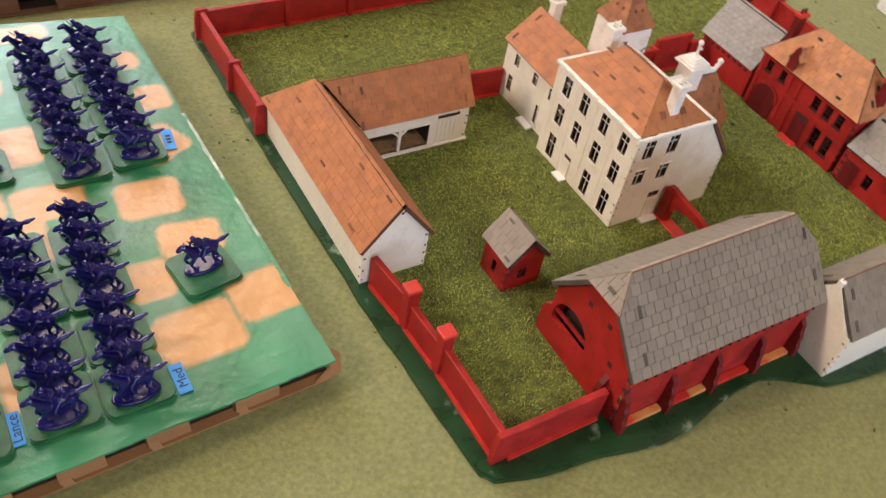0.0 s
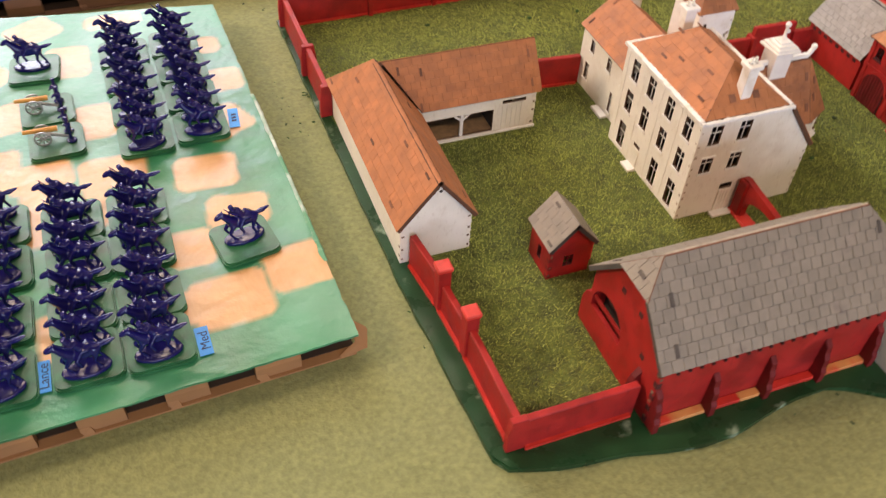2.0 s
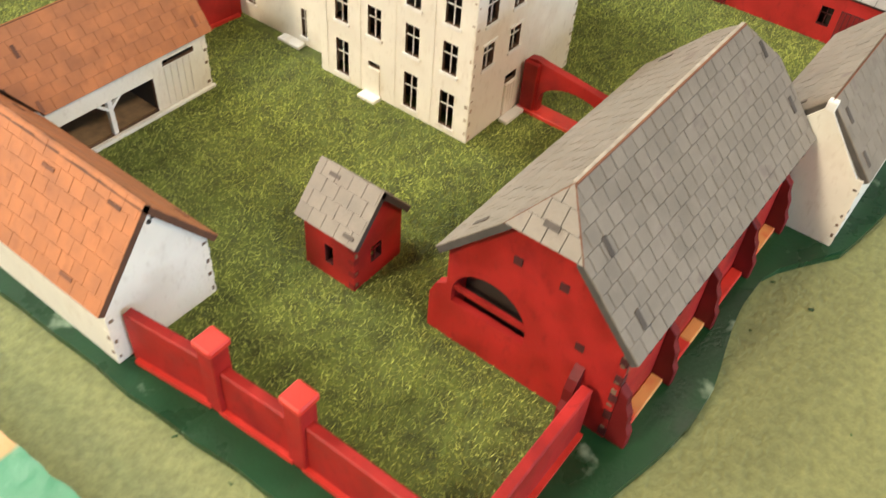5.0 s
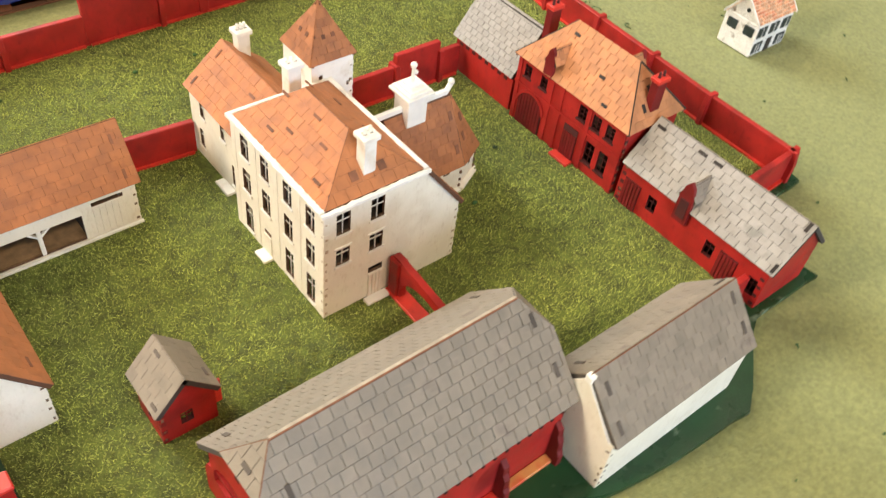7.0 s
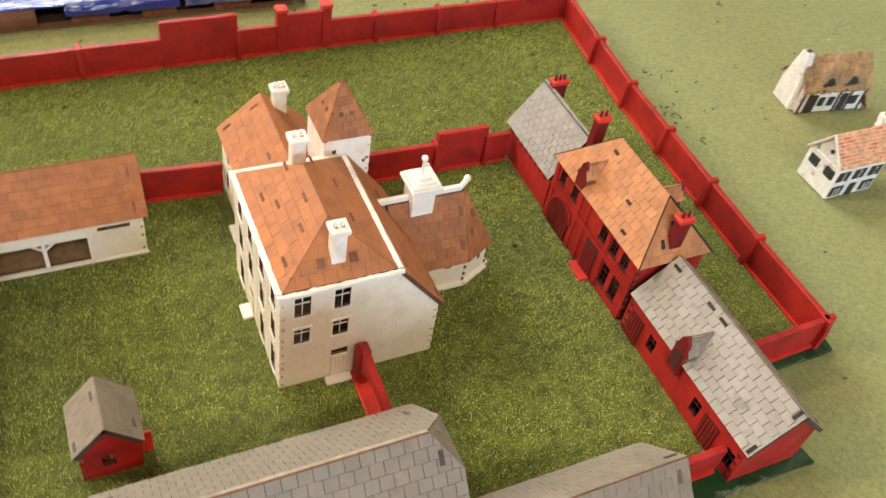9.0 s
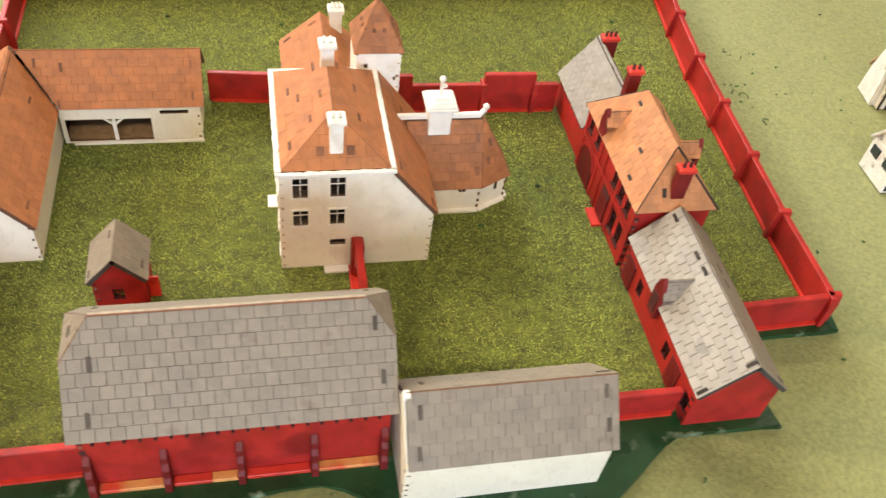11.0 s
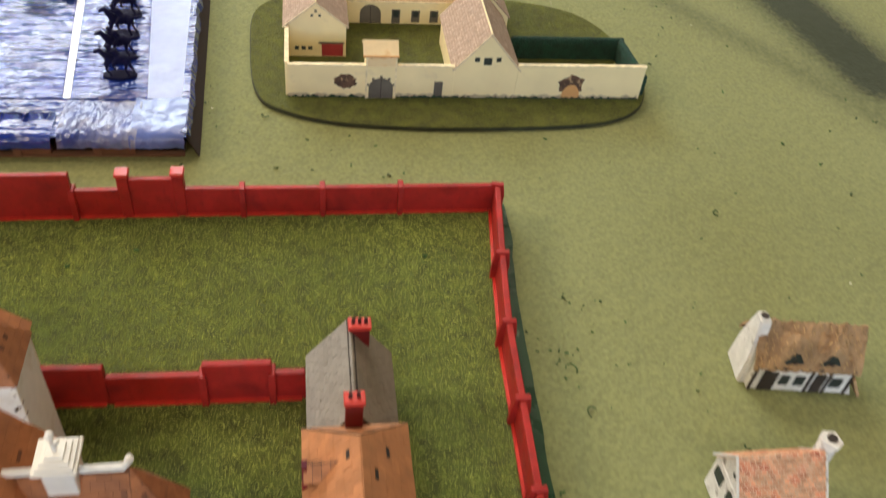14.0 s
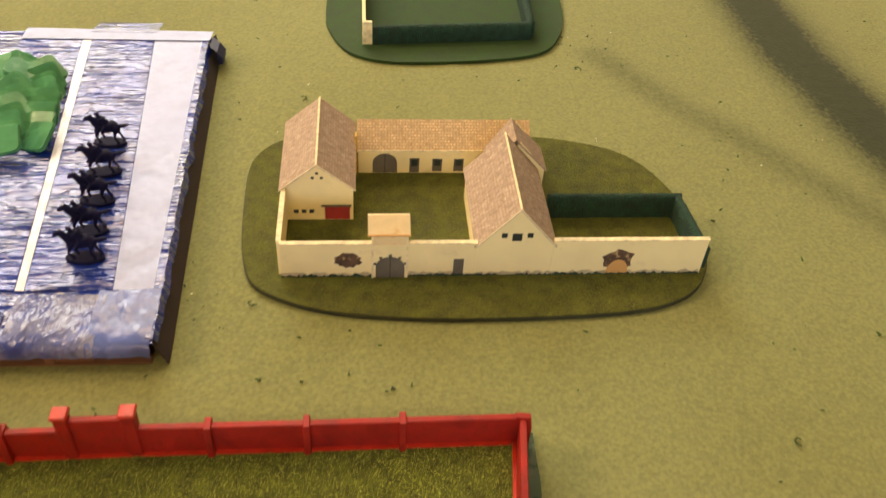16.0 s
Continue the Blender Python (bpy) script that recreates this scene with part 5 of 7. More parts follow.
TAPE_SILVER = material("silver_lilac_tape", (0.26, 0.29, 0.45), 0.46, metal=0.15, scale=30, vary=0.2, fine=140, bump=0.12, bump_depth=0.0018)
# blue tape; its pale second colour paints glare patches
TAPE_MIX = material("glare_flecked_blue_tape", (0.004, 0.028, 0.25), 0.13, coat=0.6, metal=0.1, scale=50, vary=0.4, fine=240, bump=0.12, bump_depth=0.0022, second=(0.5, 0.51, 0.64), second_scale=45, second_at=0.78, second_soft=0.06)
TAPE_LILAC = material("lilac_tape", (0.10, 0.15, 0.42), 0.24, scale=30, vary=0.3, fine=140, bump=0.5, bump_depth=0.0018)
TAPE_FOLD = material("crumpled_lilac_tape", (0.05, 0.085, 0.36), 0.24, scale=30, vary=0.35, fine=180, bump=0.3, bump_depth=0.002, second=(0.30, 0.33, 0.47), second_scale=34, second_at=0.50, second_soft=0.12)
TAPE_WHITE = material("white_glossy_tape", (0.70, 0.71, 0.78), 0.22, scale=40, vary=0.08, fine=150, bump=0.5, bump_depth=0.0015)


def bare_mask(m, color):
    nt = m.node_tree
    n, l = nt.nodes, nt.links
    b = n["Principled BSDF"]
    old = b.inputs["Base Color"].links[0].from_socket
    at = n.new("ShaderNodeAttribute")
    at.attribute_name = "bare"
    nz = n.new("ShaderNodeTexNoise")
    nz.inputs["Scale"].default_value = 45
    tint = n.new("ShaderNodeMix")
    tint.data_type = "RGBA"
    tint.inputs[6].default_value = (*color, 1)
    tint.inputs[7].default_value = (*[c * k for c, k in zip(color, (0.86, 0.78, 0.7))], 1)
    l.new(nz.outputs["Fac"], tint.inputs[0])
    mx = n.new("ShaderNodeMix")
    mx.data_type = "RGBA"
    l.new(at.outputs["Fac"], mx.inputs[0])
    l.new(old, mx.inputs[6])
    l.new(tint.outputs[2], mx.inputs[7])
    l.new(mx.outputs[2], b.inputs["Base Color"])


bare_mask(TRAY_GREEN, (0.63, 0.35, 0.145))


def wavy_bump(m, sx, sy, sz, depth, strength):
    """Long cross-wise wrinkles on top of the fine relief."""
    nt = m.node_tree
    n, l = nt.nodes, nt.links
    b = n["Principled BSDF"]
    old = b.inputs["Normal"].links[0].from_socket
    co, mp, nz, bp = n.new("ShaderNodeTexCoord"), n.new("ShaderNodeMapping"), n.new("ShaderNodeTexNoise"), n.new("ShaderNodeBump")
    mp.inputs["Scale"].default_value = (sx, sy, sz)
    nz.inputs["Scale"].default_value, nz.inputs["Detail"].default_value = 1.0, 3.0
    bp.inputs["Distance"].default_value, bp.inputs["Strength"].default_value = depth, strength
    l.new(co.outputs["Object"], mp.inputs["Vector"])
    l.new(mp.outputs[0], nz.inputs["Vector"])
    l.new(nz.outputs["Fac"], bp.inputs["Height"])
    l.new(old, bp.inputs["Normal"])
    l.new(bp.outputs[0], b.inputs["Normal"])
    l.new(bp.outputs[0], b.inputs["Coat Normal"])


for tape in (TAPE_BLUE, TAPE_MIX):
    wavy_bump(tape, 26, 160, 80, 0.0042, 1.0)
wavy_bump(TAPE_FOLD, 90, 60, 60, 0.007, 0.9)
for tape in (TAPE_SILVER, TAPE_WHITE, TAPE_LILAC):
    wavy_bump(tape, 30, 24, 30, 0.006, 0.75)
wavy_bump(TRAY_GREEN, 30, 30, 30, 0.005, 0.5)


def tray_sheet(quad, z0, z1, nx=40, ny=40, wave=0.25, ragged=0.8, seed=2):
    """A slightly bowed sheet with a ragged edge, from four corners (south-west first, counter-clockwise)."""
    a, b, c, d = [Vector((*p, 0)) for p in quad]
    bm = new_bm()
    top = {}
    for j in range(ny + 1):
        for i in range(nx + 1):
            u, v = i / nx, j / ny
            p = a.lerp(b, u).lerp(d.lerp(c, u), v)
            if i in (0, nx):
                p.x += ragged * (1.3 * noise.noise((p.y * 0.045, seed, i)) + 0.9 * noise.noise((p.y * 0.2, seed, i)))
            if j in (0, ny):
                p.y += ragged * (0.8 * noise.noise((p.x * 0.05, seed, j)) + 0.5 * noise.noise((p.x * 0.22, seed, j)))
            p.z = z1 + wave * noise.noise((p.x * 0.03, p.y * 0.03, seed))
            top[i, j] = bm.verts.new(p)
    for j in range(ny):
        for i in range(nx):
            bm.faces.new((top[i, j], top[i + 1, j], top[i + 1, j + 1], top[i, j + 1]))
    rim = [e for e in bm.edges if e.is_boundary]
    ext = bmesh.ops.extrude_edge_only(bm, edges=rim)
    for g in ext["geom"]:
        if isinstance(g, bmesh.types.BMVert):
            g.co.z = z0
    return bm


def tray_core(t, quad, z0, z1, cell=18.0, CARD=CARD):
    """The cardboard core: a bottom sheet and standing ribs that show along the front edge."""
    a, b, c, d = [Vector((*p, 0)) for p in quad]
    bm = new_bm()
    prism(bm, [p + Vector((0, 0, z0)) for p in (a, b, c, d)], (0, 0, 0.9))
    part("bottom_sheet", bm, CARD, t)
    # near-black lining and core paint the shade between the ribs
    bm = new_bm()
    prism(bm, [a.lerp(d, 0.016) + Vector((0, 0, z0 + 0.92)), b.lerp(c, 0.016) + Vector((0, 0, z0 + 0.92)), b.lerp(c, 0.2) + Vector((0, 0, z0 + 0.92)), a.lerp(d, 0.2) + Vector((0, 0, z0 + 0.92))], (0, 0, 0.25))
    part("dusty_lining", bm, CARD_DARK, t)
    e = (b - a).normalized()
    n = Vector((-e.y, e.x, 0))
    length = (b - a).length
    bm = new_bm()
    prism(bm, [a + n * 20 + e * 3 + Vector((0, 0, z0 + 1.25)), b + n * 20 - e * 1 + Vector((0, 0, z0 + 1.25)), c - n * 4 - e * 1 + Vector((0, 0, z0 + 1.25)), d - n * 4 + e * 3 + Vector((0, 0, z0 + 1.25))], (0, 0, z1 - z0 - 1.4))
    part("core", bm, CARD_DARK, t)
    s, k = length - 5, 0
    rg = random.Random(11)
    while s > 10:
        w = cell * rg.uniform(0.8, 1.15)
        if k % 2:
            p0, p1 = a + e * (s - w) + n * 1.2, a + e * s + n * 1.2
            bm = new_bm()
            lean = n * rg.uniform(0.2, 1.4)
            zt = Vector((0, 0, z1 - 0.15))
            zb = Vector((0, 0, z0 + 1.25))
            bow = n * rg.uniform(-0.9, 0.5)
            mid = (zb + zt) / 2 + bow
            w3 = e * rg.uniform(-0.9, 0.9)
            prism(bm, [p0 + zb, p1 + zb + w3, p1 + mid + w3 * 0.3, p0 + mid - w3 * 0.3], n * 4.0)
            prism(bm, [p0 + mid - w3 * 0.3, p1 + mid + w3 * 0.3, p1 + zt + lean, p0 + zt + lean], n * 4.0)
            q = part("rib", bm, CARD, t)
            bm = new_bm()
            prism(bm, [p0 + zb - n * 1.4 + e * 1, p0 + zb - n * 1.6 + e * 5, p0 + zb + e * 4 + Vector((0, 0, 2.2)), p0 + zb + Vector((0, 0, 3))], n * 1.0)
            part("torn_flap", bm, CARD, q)
        s -= w
        k += 1


def stencilled(ob, spots, soft=1.7):
    """Where bases lay on the card while it was sprayed: bare squares with soft edges, kept as a mask."""
    inv = root_of(ob).matrix_basis
    mask = []
    for v in ob.data.vertices:
        p = inv @ v.co / MM
        p.x += 0.9 * noise.noise((p.x * 0.12, p.y * 0.12, 3.0))
        p.y += 0.9 * noise.noise((p.x * 0.12, p.y * 0.12, 7.0))
        m = 0.0
        for x, y, w, h, a in spots:
            c, s = math.cos(radians(a)), math.sin(radians(a))
            u, q = abs((p.x - x) * c + (p.y - y) * s), abs(-(p.x - x) * s + (p.y - y) * c)
            r = min(5.0, w / 2.6)
            du, dq = max(0.0, u - w / 2 + r), max(0.0, q - h / 2 + r)
            d = math.hypot(du, dq) - r
            m = max(m, min(1.0, max(0.0, 0.5 - d / soft)))
        mask.append(m)
    ob.data.attributes.new("bare", "FLOAT", "POINT").data.foreach_set("value", mask)


def front_tray():
    quad = [(-78, 167.5), (97.6, 177.5), (86.3, 440), (-78, 463)]
    t = thing("army_tray", "cardboard tray painted green with bare tan squares", "tray", 20, 310, -2.7)
    tray_core(t, [(-77, 169), (97, 179), (86, 438), (-77, 461)], -2.65, 9.9)
    bare = ((58, 292, 28, 25, -4), (67, 262, 27, 21, -8), (44, 244, 20, 22, -3), (55, 211, 32, 27, 4), (41, 211, 14, 18, 4), (84.5, 221, 27, 25, 6), (-13, 309, 28, 20, 2),
                          (18, 304, 30, 22, 0), (13, 345, 20, 28, 0), (78, 363, 20, 20, 0), (72, 327, 26, 24, 28), (-12, 437, 26, 22, 30), (4, 401, 22, 30, 0), (-36, 397, 22, 22, 40),
                          (-31, 318, 20, 30, 0), (-16, 283, 12, 40, 0), (9, 283, 10, 30, 0), (76, 398, 12, 16, 0), (-14, 212, 8, 24, 0), (-28, 358, 24, 24, 12), (30, 437, 30, 14, 0))
    top = part("top_sheet", tray_sheet(quad, 10.0, 11.0, 110, 170), TRAY_GREEN, t)
    stencilled(top, bare)
    # the torn paper edge and a bent corner of the card
    a, b = Vector((97.6, 177.5, 0)), Vector((86.3, 440, 0))
    bm, rows = new_bm(), []
    for k in range(61):
        p = a.lerp(b, 0.16 + 0.48 * k / 60)
        w0, w1 = 0.8 + 1.6 * abs(noise.noise((k * 0.21, 1.0, 0))), 0.5 + 1.1 * abs(noise.noise((k * 0.33, 4.0, 0)))
        rows.append([bm.verts.new(p + Vector((-w0, 0, 11.45))), bm.verts.new(p + Vector((0.5, 0, 11.5))), bm.verts.new(p + Vector((0.6 + w1, 0, 10.4 - w1)))])
    for r0, r1 in zip(rows, rows[1:]):
        for i in range(2):
            bm.faces.new((r0[i], r0[i + 1], r1[i + 1], r1[i]))
    part("torn_paper", bm, material("torn_white_paper", (0.50, 0.58, 0.50), 0.8, scale=90, vary=0.3, second=(0.10, 0.30, 0.16), second_scale=70, second_at=0.52, second_soft=0.08), t, "torn pale paper edge")
    part("bent_corner", prism(new_bm(), [(90, 177.6, -1.3), (101.5, 179.2, -0.4), (103, 184.5, 4.6), (98.4, 187, 7.4), (97.4, 180.4, 2.0)], (-0.4, 1.0, 0.5)), CARD, t, "bent cardboard corner")


front_tray()


def back_tray():
    quad = [(-80, 478), (347.5, 478), (338, 764), (-80, 764)]
    t = thing("army_tray", "cardboard tray wrapped in blue and silver tape", "tray", 150, 620, -2.7)
    part("top_sheet", tray_sheet(quad, 9.6, 10.6, 70, 40, 0.3, 0.5, 4), TAPE_BLUE, t)
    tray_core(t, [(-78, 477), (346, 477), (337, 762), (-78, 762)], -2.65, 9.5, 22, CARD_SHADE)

    def strip(name, pts, mat, label):
        z = 11.25
        bm = new_bm()
        a, b, c, d = [Vector((*p, z)) for p in pts]
        nx, ny = 6, 40
        g = [[bm.verts.new(a.lerp(b, i / nx).lerp(d.lerp(c, i / nx), j / ny) + Vector((0, 0, 0.22 * noise.noise((i * 0.9, j * 0.7, a.x))))) for i in range(nx + 1)] for j in range(ny + 1)]
        for j in range(ny):
            for i in range(nx):
                bm.faces.new((g[j][i], g[j][i + 1], g[j + 1][i + 1], g[j + 1][i]))
        part(name, bm, mat, t, label)

    strip("tape_strip", [(324, 512), (346, 512), (336, 756), (303, 756)], TAPE_SILVER, "crumpled silver tape strip")
    strip("tape_strip", [(283, 512), (323.4, 512), (302.4, 752), (262, 752)], TAPE_MIX, "wrinkled blue tape strip with pale glare painted on")
    strip("tape_strip", [(278.6, 512), (282.6, 512), (261.6, 752), (255.8, 752)], TAPE_WHITE, "glossy white tape strip")
    strip("tape_strip", [(222, 512), (278, 512), (255.4, 752), (216, 752)], TAPE_MIX, "wrinkled blue tape strip with pale glare painted on")
    part("side_flap", prism(new_bm(), [(347.6, 479, 10.2), (354, 477, -2.6), (345, 764, -2.6), (338.4, 764, 10.2)], (-0.8, 0, 0)), SIDE_CARD, t, "brown bent cardboard side, painted dark for shade")
    # wrinkled tape ends folded over the front edge
    def flap(x0, x1, back, mat, label, seed):
        line = [(back, 11.5), (498, 11.7), (488, 11.7), (480, 11.6), (477.0, 10.6), (475.4, 8.4), (474.9, 6.4), (474.8, 4.6)]
        nx, g = 18, []
        bm = new_bm()
        for k, (y, z) in enumerate(line):
            row = []
            for q in range(nx + 1):
                x = x0 + (x1 - x0) * q / nx + (0.9 * noise.noise((k * 0.9, q, seed)) if q in (0, nx) else 0)
                w = 1.5 * noise.noise((x * 0.16, y * 0.12, seed)) + 0.8 * noise.noise((x * 0.5, y * 0.3, seed + 3))
                low = 1.6 * noise.noise((x * 0.2, 5, seed)) if k == len(line) - 1 else 0
                row.append(bm.verts.new((x, y + 0.35 * w - 0.012 * (x - x0) * (k == 0), z + (0.5 * w if y > 477 else 0) + low)))
            g.append(row)
        for r0, r1 in zip(g, g[1:]):
            for q in range(nx):
                bm.faces.new((r0[q], r1[q], r1[q + 1], r0[q + 1]))
        part("folded_tape", bm, mat, t, label, smooth=True)

    flap(281, 322, 509, TAPE_FOLD, "silver tape folded over the edge", 2.0)
    flap(318, 346.8, 512, TAPE_LILAC, "lilac tape folded over the edge", 7.0)
    flap(216, 278, 486, TAPE_BLUE, "blue tape folded over the edge", 12.0)
    # ragged blue tape hanging over the long side
    a, b, rows = Vector((347.4, 480, 0)), Vector((338.2, 762, 0)), []
    bm = new_bm()
    for k in range(121):
        p = a.lerp(b, k / 120)
        w = 2.0 + 4.6 * abs(noise.noise((k * 0.09, 2.0, 0))) + 2.2 * abs(noise.noise((k * 0.4, 6.0, 0)))
        lean = 1.0 * noise.noise((k * 0.17, 9.0, 0))
        rows.append([bm.verts.new(p + Vector((-3.5, 0, 11.35))), bm.verts.new(p + Vector((0.6 + lean, 0, 11.5 + 0.3 * lean))), bm.verts.new(p + Vector((1.4 + w * 0.42 + lean, 0, 10.6 - w)))])
    for r0, r1 in zip(rows, rows[1:]):
        for q in range(2):
            bm.faces.new((r0[q], r0[q + 1], r1[q + 1], r1[q]))
    part("ragged_tape", bm, TAPE_BLUE, t, "ragged blue tape edge")
    part("folded_tape", prism(new_bm(), [(216, 752, 11.6), (340, 752, 11.6), (341, 765, 11.3), (216, 767, 11.3)], (0, 0, 0.4)), TAPE_SILVER, t)
    part("folded_tape", prism(new_bm(), [(259, 762, 11.5), (303, 762, 11.5), (303, 786, 6), (259, 786, 6)], (0, 0, 0.4)), TAPE_BLUE, t)
    part("loose_tape", prism(new_bm(), [(345.5, 744, -2), (349, 742, 0), (350, 738, 6), (346.5, 738, 11), (341, 745, 11.2), (342, 752, 9)], (0.4, 14, 0)), INK, t, "black loose tape end")


back_tray()


# ---- toy soldiers ----
def moulded(bm, voxel=0.42):
    """Melt the shapes of a figure into one closed moulding."""
    me = bpy.data.meshes.new("moulding")
    bm.to_mesh(me)
    bm.free()
    ob = new("moulding", me)
    mod = ob.modifiers.new("melt", "REMESH")
    mod.mode, mod.voxel_size = "VOXEL", voxel
    dep = bpy.context.evaluated_depsgraph_get()
    out = bmesh.new()
    out.from_mesh(ob.evaluated_get(dep).to_mesh())
    bpy.data.objects.remove(ob)
    return out


def horse_mesh():
    """A galloping horse and rider on an oval foot, one plain moulding; it faces -x."""
    bm = new_bm()
    n = 16
    foot = [(7.2 * math.cos(2 * math.pi * i / n), 3.1 * math.sin(2 * math.pi * i / n)) for i in range(n)]
    prism(bm, [(x, y, 0) for x, y in foot], (0, 0, 1.3))
    tilt = Matrix.Rotation(radians(-6), 3, "Y")
    ball(bm, (0.2, 0, 8.0), 5.0, 1.9, 2.2, tilt)
    ball(bm, (3.4, 0, 8.2), 2.4, 1.9, 2.2)
    ball(bm, (-3.2, 0, 8.5), 2.2, 1.7, 2.3)
    cyl(bm, (-3.6, 0, 9.2), (-6.6, 0, 12.8), 1.7, 1.05, 8)
    ball(bm, (-7.5, 0, 12.5), 2.1, 0.85, 1.0, Matrix.Rotation(radians(-32), 3, "Y"))
    cyl(bm, (-6.3, 0.4, 13.1), (-6.0, 0.5, 14.3), 0.35, 0.1, 5)
    cyl(bm, (-6.3, -0.4, 13.1), (-6.0, -0.5, 14.3), 0.35, 0.1, 5)
    for (x0, y0), knee, hoof in (((-3.6, 1.0), (-6.0, 5.4), (-4.6, 2.8)), ((-3.4, -1.0), (-5.0, 4.4), (-3.2, 1.3)), ((3.6, 1.1), (4.6, 4.6), (6.0, 1.6)), ((3.8, -1.1), (3.0, 4.2), (4.2, 1.2))):
        cyl(bm, (x0, y0, 7.6), (knee[0], y0, knee[1]), 1.0, 0.55, 6)
        cyl(bm, (knee[0], y0, knee[1]), (hoof[0], y0, hoof[1]), 0.55, 0.5, 6)
    cyl(bm, (5.2, 0, 9.2), (7.6, 0, 9.6), 0.7, 0.85, 6)
    cyl(bm, (7.6, 0, 9.6), (10.0, 0, 10.3), 0.85, 0.3, 6)
    ball(bm, (1.4, 0, 9.9), 2.4, 2.1, 1.2)
    cyl(bm, (0.8, 0, 9.6), (-1.4, 0, 12.6), 1.4, 1.5, 8)
    ball(bm, (-1.5, 0, 12.7), 1.4, 1.7, 0.9)
    ball(bm, (-2.6, 0, 13.7), 0.95)
    cyl(bm, (-2.8, 0, 14.1), (-3.3, 0, 15.3), 0.9, 0.95, 8)
    for s in (1, -1):
        cyl(bm, (0.3, 1.2 * s, 9.8), (-1.6, 2.3 * s, 7.4), 0.85, 0.65, 6)
        cyl(bm, (-1.6, 2.3 * s, 7.4), (-0.6, 2.4 * s, 4.8), 0.6, 0.5, 6)
        cyl(bm, (-1.4, 1.5 * s, 12.4), (-3.6, 1.6 * s, 12.0 + (1.8 if s < 0 else -1)), 0.6, 0.5, 6)
    cyl(bm, (-3.6, -1.6, 13.8), (-6.2, -1.8, 17.2), 0.34, 0.24, 5)
    cyl(bm, (1.8, 1.8, 10.4), (4.2, 2.2, 8.4), 0.6, 0.5, 6)
    bmesh.ops.scale(bm, vec=(1.24, 1.45, 1.26), verts=bm.verts)
    return moulded(bm)


def toy(name, label, bm, mat, group):
    bmesh.ops.recalc_face_normals(bm, faces=bm.faces)
    me = bpy.data.meshes.new(name)
    bm.to_mesh(me)
    bm.free()
    me.transform(Matrix.Scale(MM, 4))
    me.materials.append(mat)
    me.shade_smooth()
    me.set_sharp_from_angle(angle=radians(75))
    ob = new(name, me)
    return tagged(ob, label, "toy soldier", group)


def base_mesh(w=25.0):
    bm = new_bm()
    prism(bm, [(x, y, 0) for x, y in rounded(0, 0, w, w, 3.6)], (0, 0, 1.2))
    prism(bm, [(x, y, 1.22) for x, y in rounded(0, 0, w - 1.0, w - 1.0, 3.4)], (0, 0, 0.9))
    return bm


rider = toy("toy_cavalryman", "navy plastic toy cavalryman on a green base", horse_mesh(), BLUE_TOY, "toy cavalry")
figure_base = part("figure_base", base_mesh(), BASE_GREEN)
tagged(figure_base, "square green plastic figure base on the tray", "figure base", "figure bases")
BASES = []
for col, (x, fronts) in enumerate(((-30.8, (182.5, 211, 240, 266)), (-0.8, (184, 208.8, 236, 261)), (25.2, (183.5, 208.2, 236, 261)))):
    for y in fronts:
        BASES.append((x + dice.uniform(-0.5, 0.5), y + 12.5, 2, dice.uniform(-1.5, 1.5) + (1 if col else 0)))
for x, y0 in ((35.0, 310.0), (61.4, 313.0)):
    for k in range(4):
        BASES.append((x - k * 1.6 * 0.5, y0 + 12.5 + k * 25.6, 2, dice.uniform(-1.5, 1.5)))
BASES += [(66.0, 241.0, 1, 10.0), (-12.0, 396.5, 1, -4.0), (-53.0, 331, 2, 0), (-53.5, 358, 2, 0), (-54, 384, 2, 0)]
first_base = first_rider = True
for x, y, riders, turn in BASES:
    m = pose(x * MM, y * MM, 11.32 * MM, 0, 0, turn)
    if first_base:
        figure_base.matrix_basis, first_base = m, False
    else:
        copy_thing(figure_base, m)
    for k in range(riders):
        dy = (-5.8 if k == 0 else 6.4) if riders == 2 else 0.5
        mm = m @ pose(dice.uniform(-0.8, 0.8) * MM, dy * MM, 2.1 * MM, 0, 0, dice.gauss(0, 4))
        if first_rider:
            rider.matrix_basis, first_rider = mm, False
        else:
            copy_thing(rider, mm)


